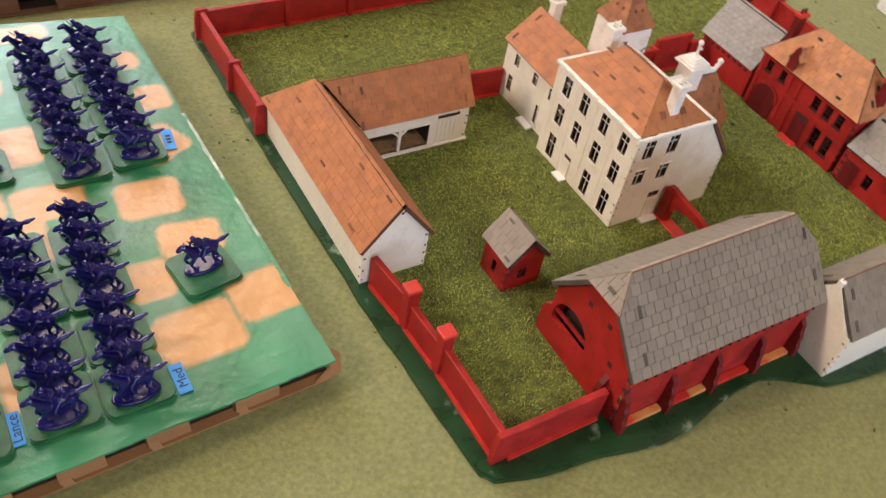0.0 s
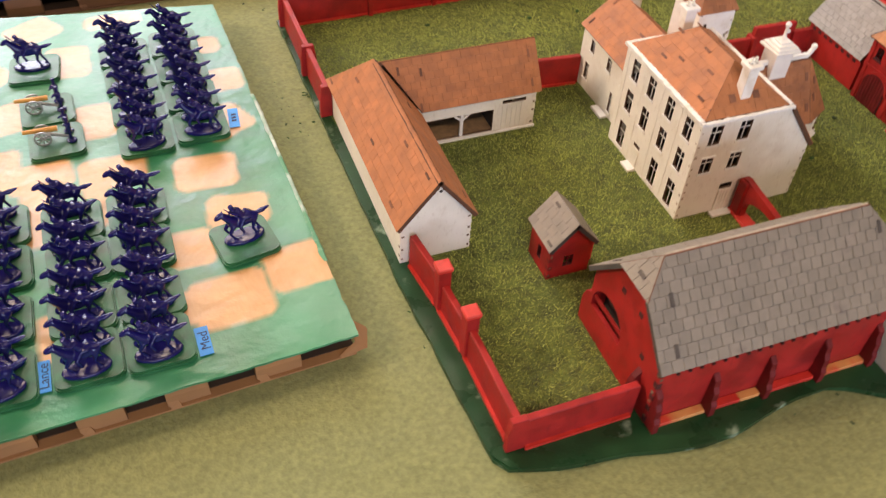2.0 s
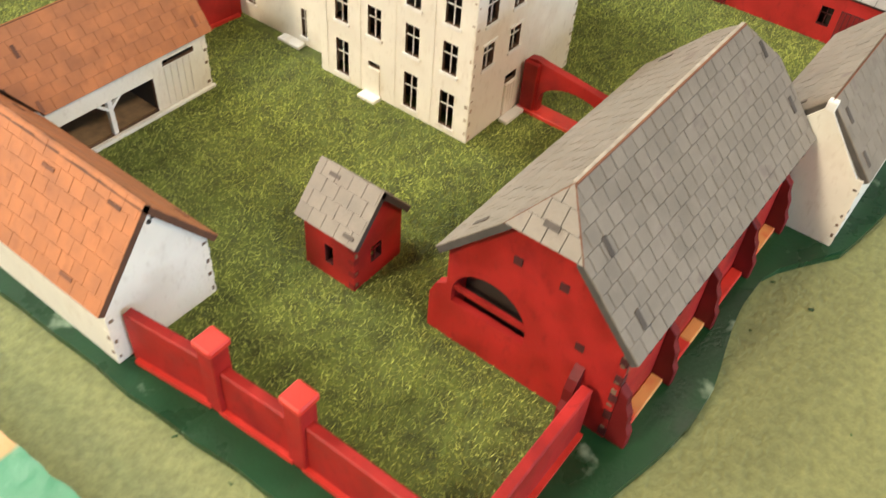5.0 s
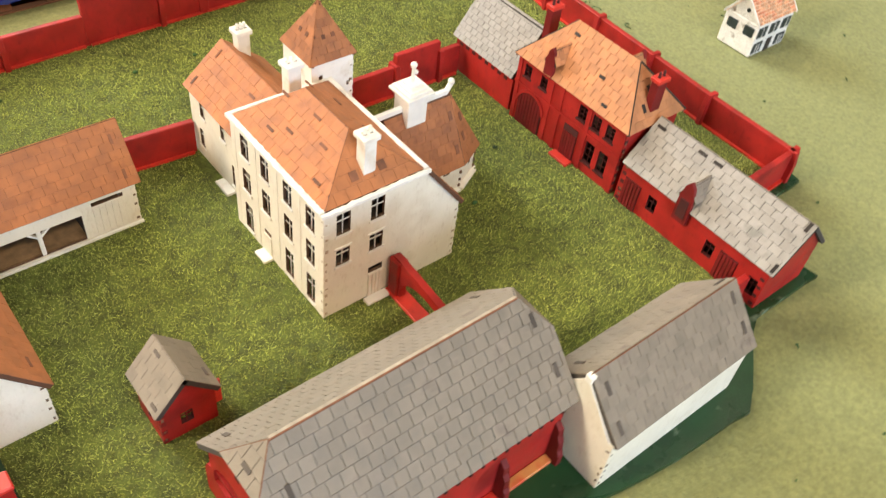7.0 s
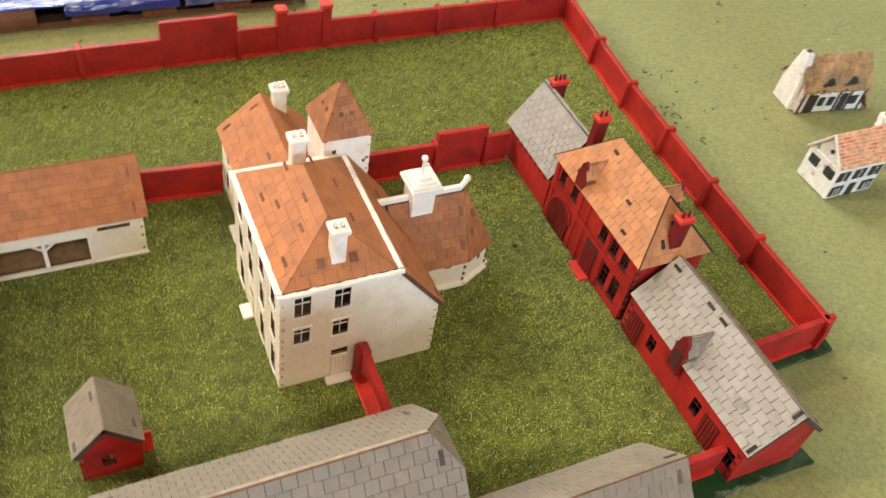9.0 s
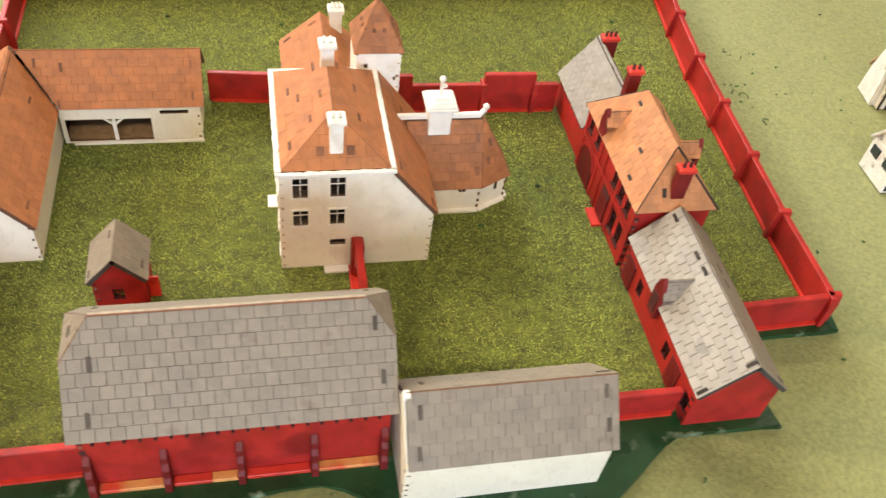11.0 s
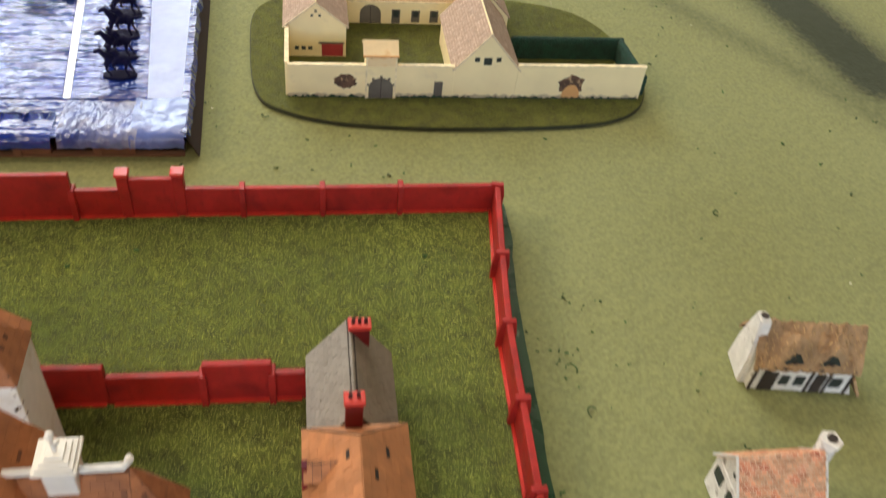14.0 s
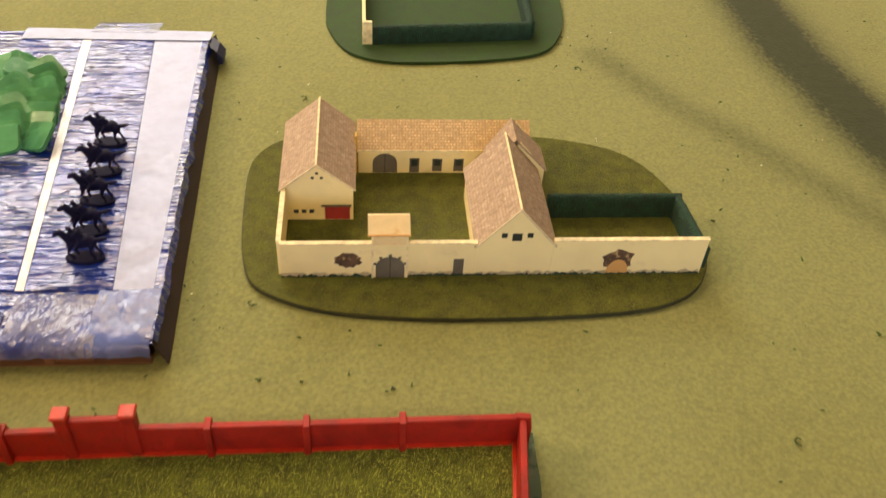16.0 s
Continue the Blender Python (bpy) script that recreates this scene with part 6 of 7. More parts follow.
def gun_team(x, y):
    copy_thing(figure_base, pose(x * MM, y * MM, 11.32 * MM, 0, 0, 2))
    z = 13.45
    g = thing("toy_cannon", "toy field gun with orange barrel and grey wheels", "toy cannon", x - 4, y, z, "toy cannons")
    wood = bpy.data.materials.get("orange_gun_paint") or material("orange_gun_paint", (0.55, 0.25, 0.04), 0.45)
    grey = bpy.data.materials.get("grey_gun_metal") or material("grey_gun_metal", (0.30, 0.31, 0.29), 0.4, metal=0.3)
    part("barrel", cyl(new_bm(), (x - 13, y, z + 7.0), (x + 2, y, z + 6.6), 0.9, 1.35, 10), wood, g, "orange gun barrel")
    part("trail", cyl(new_bm(), (x - 3, y, z + 4.6), (x + 7, y, z + 0.6), 0.9, 0.6, 6), grey, g)
    for s in (-1, 1):
        bm = new_bm()
        cy = y + s * 3.0
        n = 18
        for k in range(n):
            a, b = 2 * math.pi * k / n, 2 * math.pi * (k + 1) / n
            prism(bm, [(x - 5 + r * math.cos(t), cy - 0.4, z + 3.9 + r * math.sin(t)) for r, t in ((3.9, a), (3.9, b), (3.2, b), (3.2, a))], (0, 0.8, 0))
        for k in range(8):
            a = math.pi * k / 4
            cyl(bm, (x - 5, cy, z + 3.9), (x - 5 + 3.4 * math.cos(a), cy, z + 3.9 + 3.4 * math.sin(a)), 0.25, 0.25, 4)
        part("wheel", bm, grey, g)


def gunner_mesh():
    bm = new_bm()
    prism(bm, [(2.4 * math.cos(a), 2.4 * math.sin(a), 0) for a in [2 * math.pi * i / 12 for i in range(12)]], (0, 0, 1))
    cyl(bm, (0, 0.7, 1), (0, 0.6, 5.6), 0.75, 0.85, 6)
    cyl(bm, (0, -0.7, 1), (0, -0.6, 5.6), 0.75, 0.85, 6)
    cyl(bm, (0, 0, 5.2), (0, 0, 10.0), 1.25, 1.6, 8)
    ball(bm, (0, 0, 11.3), 1.0)
    cyl(bm, (0, 0, 11.7), (0, 0, 13.6), 0.95, 1.05, 8)
    cyl(bm, (0, 1.6, 9.6), (-2.4, 1.8, 7.6), 0.55, 0.5, 6)
    cyl(bm, (0, -1.6, 9.6), (-1.4, -1.9, 6.6), 0.55, 0.5, 6)
    return moulded(bm)


gunner = toy("toy_gunner", "navy plastic toy gunner beside the cannon", gunner_mesh(), BLUE_TOY, "toy gunners")
spots = []
for x, y in ((-4.5, 332.0), (-7.5, 358.0)):
    gun_team(x, y)
    spots += [(x + 7.0, y - 2.5), (x + 6.0, y + 5.0)]
for i, (x, y) in enumerate(spots):
    m = pose(x * MM, y * MM, 13.45 * MM, 0, 0, 20 * i)
    if i == 0:
        gunner.matrix_basis = m
    else:
        copy_thing(gunner, m)

MATT_NAVY = material("matt_navy_plastic", (0.006, 0.006, 0.03), 0.7, scale=400, vary=0.2, bump=0.05)
MATT_NAVY.node_tree.nodes["Principled BSDF"].inputs["Specular IOR Level"].default_value = 0.12
dark_mount = rider.data.copy()
dark_mount.materials[0] = MATT_NAVY
for x, y, a in ((298.5, 632, -4), (301, 604, 5), (302.5, 579, -3), (304, 554, 6), (306.5, 534, 0)):
    mount = copy_thing(rider, pose(x * MM, y * MM, 11.3 * MM, 0, 0, a) @ Matrix.Scale(1.08, 4))
    mount["label"] = "dark navy toy cavalryman standing on blue tape"
    mount.data = dark_mount

LEAF_GREEN = material("pale_green_plastic", (0.055, 0.27, 0.125), 0.25, scale=90, vary=0.25, fine=500, bump=0.2)
spare = part("figure_base", base_mesh(19.5), LEAF_GREEN)
tagged(spare, "loose translucent green plastic figure base in a heap", "figure base", "heap of green bases")
lot = random.Random(31)
HEAP = [(259 - 1.5 * k, 632 + 8.6 * k, 15.5 + (k % 3), 26 + 4 * (k % 4), -14 + 5 * (k % 5), -24 + 9 * k) for k in range(9)]
HEAP += [(244 - 1.2 * k, 622 + 10.0 * k, 20 + (k % 2) * 2, 22 + 6 * (k % 3), -10 + 4 * (k % 4), 8 + 11 * k) for k in range(9)]
HEAP += [(lot.uniform(206, 232), 622 + 11 * k, lot.uniform(16, 22), lot.uniform(4, 24), lot.uniform(-12, 12), lot.uniform(-40, 40)) for k in range(9)]
for i, (x, y, z, rx, ry, rz) in enumerate(HEAP):
    m = pose(x * MM, y * MM, z * MM, rx, ry, rz)
    if i == 0:
        spare.matrix_basis = m
    else:
        copy_thing(spare, m)


# ---- paper labels ----
def paper_label(x0, x1, y0, y1, text, turn=0.0):
    cx, cy = (x0 + x1) / 2, (y0 + y1) / 2
    word = "blue paper unit label reading " + text if text else "blue paper unit label with worn writing"
    t = thing("paper_label", word + " beside the figures", "label", cx, cy, 11.3, "unit labels", turn=turn)
    w, h = x1 - x0, y1 - y0
    part("slip", box(new_bm(), -w / 2, w / 2, -h / 2, h / 2, 0.12, 0.5), LABEL_BLUE, t, local=True)
    if text:
        cu = bpy.data.curves.new("writing", "FONT")
        cu.body, cu.size, cu.align_x, cu.align_y = text, 0.0052, "CENTER", "CENTER"
        cu.extrude = 0.00004
        dep = new("writing_source", cu)
        me = bpy.data.meshes.new_from_object(dep)
        bpy.data.objects.remove(dep)
        me.materials.append(INK)
        ob = new("writing", me)
        ob.parent = t
        ob.matrix_basis = pose(0.0004, 0, 0.00056, 0, 0, 90)
    else:
        for k in (-1, 0, 1):
            part("writing_bar", box(new_bm(), -1.0, 1.2, k * 2.4 - 0.8, k * 2.4 + 0.7, 0.5, 0.58), INK, t, local=True)


paper_label(38.2, 43.4, 185.5, 199.5, "Med", 2)
paper_label(-19.2, -14.0, 186.5, 201, "Lance", 0)
paper_label(75, 80, 320.5, 335.5, "", -5)
paper_label(-43, -37.4, 396, 410, "", 0)
paper_label(-38.4, -33, 368, 382, "", 0)
paper_label(-38.0, -32.8, 341, 355, "", 0)
paper_label(-38.0, -32.8, 314.5, 329, "", 0)


# ---- the two painted cottages ----
COTTAGE_WHITE = material("chalky_white_paint", (0.72, 0.70, 0.66), 0.7, scale=160, vary=0.12, fine=700, bump=0.8, second=(0.24, 0.20, 0.16), second_scale=190, second_at=0.66, second_soft=0.06, bump_depth=0.0012)
DARK_EDGE = material("dark_olive_edge", (0.03, 0.034, 0.014), 0.8, scale=90, vary=0.4)
DARKWOOD = material("dark_brown_paint", (0.035, 0.025, 0.02), 0.7, scale=200, vary=0.3)
THATCH = material("brown_thatch", (0.37, 0.235, 0.125), 0.9, scale=120, vary=0.3, fine=420, bump=0.7, second=(0.20, 0.105, 0.05), second_scale=110, second_at=0.6, second_soft=0.12, bump_depth=0.0016)
STRAW = material("golden_straw", (0.40, 0.255, 0.115), 0.85, scale=60, vary=0.3, island_vary=0.5)
TILE_GAP = material("pale_tile_joint", (0.72, 0.53, 0.38), 0.85, scale=150, vary=0.3)
PINK_TILE = material("worn_pink_tile", (0.66, 0.34, 0.19), 0.75, scale=200, vary=0.15, object_vary=0.3, second=(0.55, 0.10, 0.05), second_scale=150, second_at=0.62, second_soft=0.14, fine=900, bump=0.5)
streaked(PINK_TILE, (0.78, 0.56, 0.38), 0.45, 420, 160, 0.5)
GLASS_DARK = material("dark_window_paint", (0.02, 0.03, 0.03), 0.4, scale=200, vary=0.3)


def tiled_cottage():
    X0, X1, Y0, Y1, ZE, ZR = 572.5, 606.5, 236.4, 260.0, 18.0, 31.8
    c = thing("cottage", "small white cast cottage with worn pink tiled roof", "cottage", 589, 248, -2.7)
    yc = 249.2
    bm = new_bm()
    box(bm, X0, X1, Y0, Y1, -2.6, ZE, 0.6)
    prism(bm, [(X0 + 0.3, Y0 + 0.3, ZE), (X0 + 0.3, Y1 - 0.3, ZE), (X0 + 0.3, yc, ZR)], (X1 - X0 - 0.6, 0, 0))
    part("wall_body", bm, COTTAGE_WHITE, c)
    for x in (577.5, 589.2, 600.8):
        w = part("window", box(new_bm(), x - 4.3, x + 4.3, Y0 - 0.35, Y0 + 0.2, 9.6, 16.4, 0.4), GLASS_DARK, c)
        part("glazing_bar", box(new_bm(), x - 0.2, x + 0.2, Y0 - 0.6, Y0 - 0.36, 9.8, 16.2), COTTAGE_WHITE, w)
    for x in (578.0, 600.2):
        w = part("window", box(new_bm(), x - 4.5, x + 4.5, Y0 - 0.35, Y0 + 0.2, -0.9, 6.2, 0.4), GLASS_DARK, c)
        for k in (-1.3, 1.3):
            part("glazing_bar", box(new_bm(), x + k - 0.3, x + k + 0.3, Y0 - 0.6, Y0 - 0.36, -0.4, 4.9), COTTAGE_WHITE, w)
    part("door", box(new_bm(), 586.5, 591.5, Y0 - 0.4, Y0 + 0.2, -2.4, 6.4, 0.2), DARKWOOD, c)
    for y, z in ((242.0, 12.4), (253.6, 11.8)):
        bm = box(new_bm(), X0 - 0.35, X0 + 0.2, y - 3.4, y + 3.4, z - 2.9, z + 2.9, 0.5)
        for v in bm.verts:
            v.co.y += 0.5 * noise.noise((v.co.y, v.co.z, 3.0))
            v.co.z += 0.5 * noise.noise((v.co.y, v.co.z, 8.0))
        part("window", bm, GLASS_DARK, c)
    part("attic_hole", cyl(new_bm(), (X0 - 0.2, 246.6, 23.4), (X0 + 0.5, 246.6, 23.4), 1.3, 1.2, 10), GLASS_DARK, c)
    s = (ZR - ZE) / (yc - Y0)
    o = 0.4
    ez, rz = ZE - o * s + 1.2, ZR + 1.2
    slope(c, [(X0 - 1.0, Y0 - o, ez), (X1 + 0.8, Y0 - o, ez), (X1 + 0.8, yc, rz), (X0 - 1.0, yc, rz)], PINK_TILE, TILE_GAP, 2.3, 2.0, gap=0.4, side=0.4, thick=1.2)
    slope(c, [(X1 + 0.8, Y1 + o, ZE - 0.6), (X0 - 1.0, Y1 + o, ZE - 0.6), (X0 - 1.0, yc, rz), (X1 + 0.8, yc, rz)], PINK_TILE, TILE_GAP, 2.3, 2.0, gap=0.4, side=0.4, thick=1.2)
    for x in (X0 - 1.9, X1 + 0.85):
        bm = new_bm()
        prism(bm, [(x, Y0 - o - 0.3, ez - 1.3), (x, yc, rz - 1.0), (x, yc, rz + 0.5), (x, Y0 - o - 0.3, ez + 0.4)], (0.85, 0, 0))
        prism(bm, [(x, Y1 + 0.7, ZE - 1.9), (x, yc, rz - 1.0), (x, yc, rz + 0.5), (x, Y1 + 0.7, ZE - 0.2)], (0.85, 0, 0))
        part("verge", bm, COTTAGE_WHITE, c)
    bm = new_bm()
    cyl(bm, (609.5, 250.8, -2.6), (609.5, 251.8, 32.6), 4.8, 3.6, 5)
    cyl(bm, (609.5, 251.8, 32.4), (609.8, 252.1, 36.8), 4.3, 4.4, 5)
    for v in bm.verts:
        v.co += Vector((noise.noise(v.co * 0.5), noise.noise(v.co * 0.5 + Vector((9, 0, 0))), 0)) * 0.8
    ch = part("chimney", bm, COTTAGE_WHITE, c, "lumpy white stone chimney")
    part("flue", cyl(new_bm(), (609.8, 252.1, 36.6), (609.8, 252.1, 37.5), 2.1, 2.1, 10), DARKWOOD, ch)


tiled_cottage()


def thatched_cottage():
    c = thing("cottage", "small white cast cottage with shaggy brown thatch", "cottage", 634, 314.3, -2.7, turn=-7)
    L, D, ZE, ZR = 46.0, 24.0, 17.0, 32.6
    x0, x1, y0, y1 = -L / 2 - 0.5, L / 2, -D / 2, D / 2
    bm = new_bm()
    box(bm, x0, x1, y0, y1, 0, ZE, 0.5)
    prism(bm, [(x0 + 0.4, y0 + 0.4, ZE), (x0 + 0.4, y1 - 0.4, ZE), (x0 + 0.4, 0, ZR - 1.0)], (L - 1, 0, 0))
    part("wall_body", bm, COTTAGE_WHITE, c, local=True)
    # shaggy roof
    bm = new_bm()
    nx, ny = 80, 26
    for side in (-1, 1):
        g = []
        for j in range(ny + 1):
            v = j / ny
            row = []
            for i in range(nx + 1):
                x = x0 - 1.5 + (L + 3.5) * i / nx
                y = side * (1 - v) * (D / 2 + 1.0)
                z = ZE - 1.0 + (ZR - ZE + 2.4) * v ** 0.9
                brow = sum(max(0.0, 1 - abs(x - q) / 8.2) ** 0.7 for q in (-7.5, 9.5)) if side < 0 else 0
                z += brow * 8.6 * max(0, 1 - v) * min(1, max(0, (v - 0.15) / 0.1)) + 2.2 * noise.noise((x * 0.24, y * 0.24, 2.0)) + 1.0 * noise.noise((x * 0.7, y * 0.7, 4.0))
                y += side * 0.5 * noise.noise((x * 0.7, z * 0.3, 8.0))
                row.append(bm.verts.new((x, y, z)))
            g.append(row)
        for j in range(ny):
            for i in range(nx):
                f = (g[j][i], g[j][i + 1], g[j + 1][i + 1], g[j + 1][i])
                bm.faces.new(f if side < 0 else f[::-1])
    bmesh.ops.remove_doubles(bm, verts=bm.verts, dist=0.05)
    ext = bmesh.ops.extrude_edge_only(bm, edges=[e for e in bm.edges if e.is_boundary])
    for q in ext["geom"]:
        if isinstance(q, bmesh.types.BMVert):
            q.co.z -= 1.7
            q.co.y *= 0.96
    part("thatch", bm, THATCH, c, "thick shaggy brown thatch", local=True)
    bm = new_bm()
    rs = random.Random(14)
    for _ in range(280):
        side = rs.choice((-1, -1, 1))
        v, x = rs.random(), rs.uniform(x0 - 1, x1 + 1.5)
        y = side * (1 - v) * (D / 2 + 1.0)
        z = ZE - 1.0 + (ZR - ZE + 2.4) * v ** 0.9 + 1.0
        if side < 0:
            z += sum(max(0.0, 1 - abs(x - q) / 8.2) ** 0.7 for q in (-7.5, 9.5)) * 8.4 * max(0, 1 - v) * min(1, max(0, (v - 0.15) / 0.1))
        p = Vector((x, y, z))
        e = Vector((rs.gauss(0, 0.6), side * 1.9, -1.7 + rs.uniform(0, 0.6))) * rs.uniform(0.5, 1.1)
        w = Vector((rs.uniform(0.15, 0.3), 0, 0.1))
        bm.faces.new([bm.verts.new(q) for q in (p - w, p + w, p + e)])
    part("straw", bm, STRAW, c, "loose golden straw ends", local=True)["kind"] = "stuff"
    for x in (-7.5, 9.5):
        eye = [(x - 5.4, -11.4, ZE + 0.8), (x + 5.4, -11.4, ZE + 0.8), (x + 1.8, -11.2, ZE + 6.6), (x - 0.8, -11.2, ZE + 7.4)]
        d = part("dormer_window", prism(new_bm(), eye, (0, 3.0, 0)), GLASS_DARK, c, local=True)
        part("window_frame", box(new_bm(), x - 1.4, x + 1.5, -11.75, -11.4, ZE + 1.2, ZE + 3.8, 0.2), DARKWOOD, d, local=True)
    for x, w, h in ((-14.5, 2.6, 13), (8.0, 2.6, 13), (-17.6, 1.4, 14.0)):
        part("door", box(new_bm(), x - w, x + w, y0 - 0.5, y0 + 0.2, 0.2, h, 0.2), DARKWOOD, c, local=True)
    for x, w in ((-8.0, 2.2), (-1.0, 2.4), (16.2, 2.8)):
        part("window", box(new_bm(), x - w, x + w, y0 - 0.4, y0 + 0.2, 4.5, 11.0, 0.4), GLASS_DARK, c, local=True)
    for x in (x0 + 0.8, 3.5, 12.0, x1 - 0.8):
        part("timber", box(new_bm(), x - 0.7, x + 0.7, y0 - 0.7, y0 + 0.1, 0.1, ZE - 0.5, 0.15), DARKWOOD, c, local=True)
    part("timber", box(new_bm(), x0, x1, y0 - 0.65, y0 + 0.1, ZE - 1.6, ZE - 0.4, 0.15), DARKWOOD, c, local=True)
    # flared end wall running up into the chimney
    bm = new_bm()
    prof = [(y0 + 3, 0), (y1 - 3, 0), (8.2, 16), (5.2, 26), (3.4, 36.8), (-3.4, 36.8), (-5.2, 26), (-8.2, 16)]
    prism(bm, [(x0 - 3.0, y, z) for y, z in prof], (5.0, 0, 0))
    for v in bm.verts:
        if v.co.z < 17 and v.co.x < x0:
            v.co.x -= 0.8 * (1 - v.co.z / 17)
        v.co += Vector((0.5 * noise.noise(v.co * 0.3), 0, 0))
    bmesh.ops.bevel(bm, geom=bm.edges[:], offset=0.9, segments=2, affect="EDGES")
    ch = part("chimney", bm, COTTAGE_WHITE, c, "white flared chimney wall", local=True)
    part("flue", cyl(new_bm(), (x0 - 0.5, 0, 36.2), (x0 - 0.5, 0, 37.1), 1.5, 1.9, 10), DARKWOOD, ch, local=True)
    bm = new_bm()
    prism(bm, [(x1 - 1, y0 - 2.4, 12), (x1 + 4.5, y0 - 3.4, 2.0), (x1 + 4.5, y0 + 6, 2.0), (x1 - 1, y0 + 8, 13)], (0.6, 0, 1.6))
    part("lean_to_thatch", bm, THATCH, c, local=True)
    bm = new_bm()
    prism(bm, [(x1 - 0.5, y0, 0.1), (x1 + 3, y0, 0.1), (x1 - 0.5, y0, 9)], (0, 8, 0))
    part("lean_to_wall", bm, COTTAGE_WHITE, c, local=True)


thatched_cottage()


# ---- the cream farm ----
CREAM = material("cream_printed_card", (0.83, 0.70, 0.41), 0.75, scale=60, vary=0.05, fine=900, bump=0.1, second=(0.66, 0.55, 0.35), second_scale=90, second_at=0.72, second_soft=0.1)
CREAM_EDGE = material("pale_card_edge", (0.80, 0.68, 0.44), 0.8)
OLIVE = material("olive_flock_mat", (0.09, 0.10, 0.02), 0.95, scale=120, vary=0.35, fine=900, bump=0.8, fine_vary=0.3, bump_depth=0.001)
OLIVE_BLADE = material("olive_flock", (0.165, 0.172, 0.032), 0.9, scale=25, vary=0.25, island_vary=0.45, bump=0.0)
HEDGE = material("dark_teal_flock", (0.009, 0.045, 0.03), 0.95, scale=200, vary=0.4, fine=900, bump=1.0, bump_depth=0.0015)
GREY_DOOR = material("grey_printed_door", (0.12, 0.105, 0.085), 0.7, scale=120, vary=0.2)
RUBBLE = material("printed_rubble", (0.10, 0.055, 0.035), 0.8, scale=300, vary=0.5, second=(0.45, 0.29, 0.16), second_scale=260, second_at=0.60, second_soft=0.05)
PRINT_RED = material("printed_red_door", (0.34, 0.03, 0.035), 0.7, scale=150, vary=0.2)
STONE_FOOT = material("printed_grey_foot", (0.47, 0.39, 0.26), 0.8, scale=140, vary=0.2)


def printed_roof(name, color, dark, across="x"):
    m = material(name, color, 0.8, scale=320, vary=0.34, fine=1200, bump=0.15)
    nt = m.node_tree
    n, l = nt.nodes, nt.links
    b = n["Principled BSDF"]
    old = b.inputs["Base Color"].links[0].from_socket
    co = n.new("ShaderNodeTexCoord")
    br = n.new("ShaderNodeTexBrick")
    mp = n.new("ShaderNodeMapping")
    mp.inputs["Rotation"].default_value = (0, 0, radians(90 if across == "y" else 0))
    br.inputs["Scale"].default_value = 160
    br.inputs["Mortar Size"].default_value, br.inputs["Brick Width"].default_value, br.inputs["Row Height"].default_value = 0.05, 0.35, 0.22
    l.new(co.outputs["Object"], mp.inputs["Vector"])
    l.new(mp.outputs[0], br.inputs["Vector"])
    mx = n.new("ShaderNodeMix")
    mx.data_type = "RGBA"
    l.new(br.outputs["Fac"], mx.inputs[0])
    l.new(old, mx.inputs[6])
    mx.inputs[7].default_value = (*dark, 1)
    sep, sine, rib = n.new("ShaderNodeSeparateXYZ"), n.new("ShaderNodeMath"), n.new("ShaderNodeMapRange")
    l.new(co.outputs["Object"], sep.inputs[0])
    mul = n.new("ShaderNodeMath")
    mul.operation, mul.inputs[1].default_value = "MULTIPLY", 3600.0
    l.new(sep.outputs["Y" if across == "y" else "X"], mul.inputs[0])
    sine.operation = "SINE"
    l.new(mul.outputs[0], sine.inputs[0])
    rib.inputs[1].default_value, rib.inputs[2].default_value, rib.inputs[3].default_value, rib.inputs[4].default_value = -1, 1, 0.9, 1.08
    l.new(sine.outputs[0], rib.inputs[0])
    hsv = n.new("ShaderNodeHueSaturation")
    l.new(mx.outputs[2], hsv.inputs["Color"])
    l.new(rib.outputs[0], hsv.inputs["Value"])
    l.new(hsv.outputs[0], b.inputs["Base Color"])
    return m


MAUVE = printed_roof("mauve_printed_tiles", (0.43, 0.315, 0.235), (0.37, 0.255, 0.19), "y")
BUFF = printed_roof("buff_printed_tiles", (0.64, 0.455, 0.27), (0.54, 0.36, 0.20))
streaked(MAUVE, (0.24, 0.165, 0.115), 0.6, 420, 260, 0.5)
streaked(MAUVE, (0.60, 0.47, 0.36), 0.5, 330, 300, 0.54)
streaked(BUFF, (0.42, 0.25, 0.13), 0.6, 420, 260, 0.52)
for roof in (MAUVE, BUFF):
    wavy_bump(roof, 260, 420, 300, 0.0012, 0.8)

PALE_BUFF = material("pale_tan_card", (0.80, 0.62, 0.36), 0.8, scale=160, vary=0.08, second=(0.66, 0.40, 0.18), second_scale=160, second_at=0.62, second_soft=0.1)


def plain_slope(h, pts, mat, thick=0.8, name="roof_slope"):
    c = [Vector(p) for p in pts]
    nrm = (c[1] - c[0]).cross(c[-1] - c[0]).normalized()
    return part(name, prism(new_bm(), c, -nrm * thick), mat, h)


LH_OUT = [(389, 523), (408, 512), (432, 504.7), (460, 501.5), (488, 499.8), (545, 500.8), (578, 503), (598, 507), (615, 515), (626, 527), (633, 545), (635, 565), (631, 592), (622, 618), (612, 634), (598, 645), (575, 653),
          (555, 657), (480, 664), (398, 655), (386, 646), (376.6, 629), (377.5, 580), (379.5, 552), (383, 535)]
LH_OUT = softened(LH_OUT, 2)


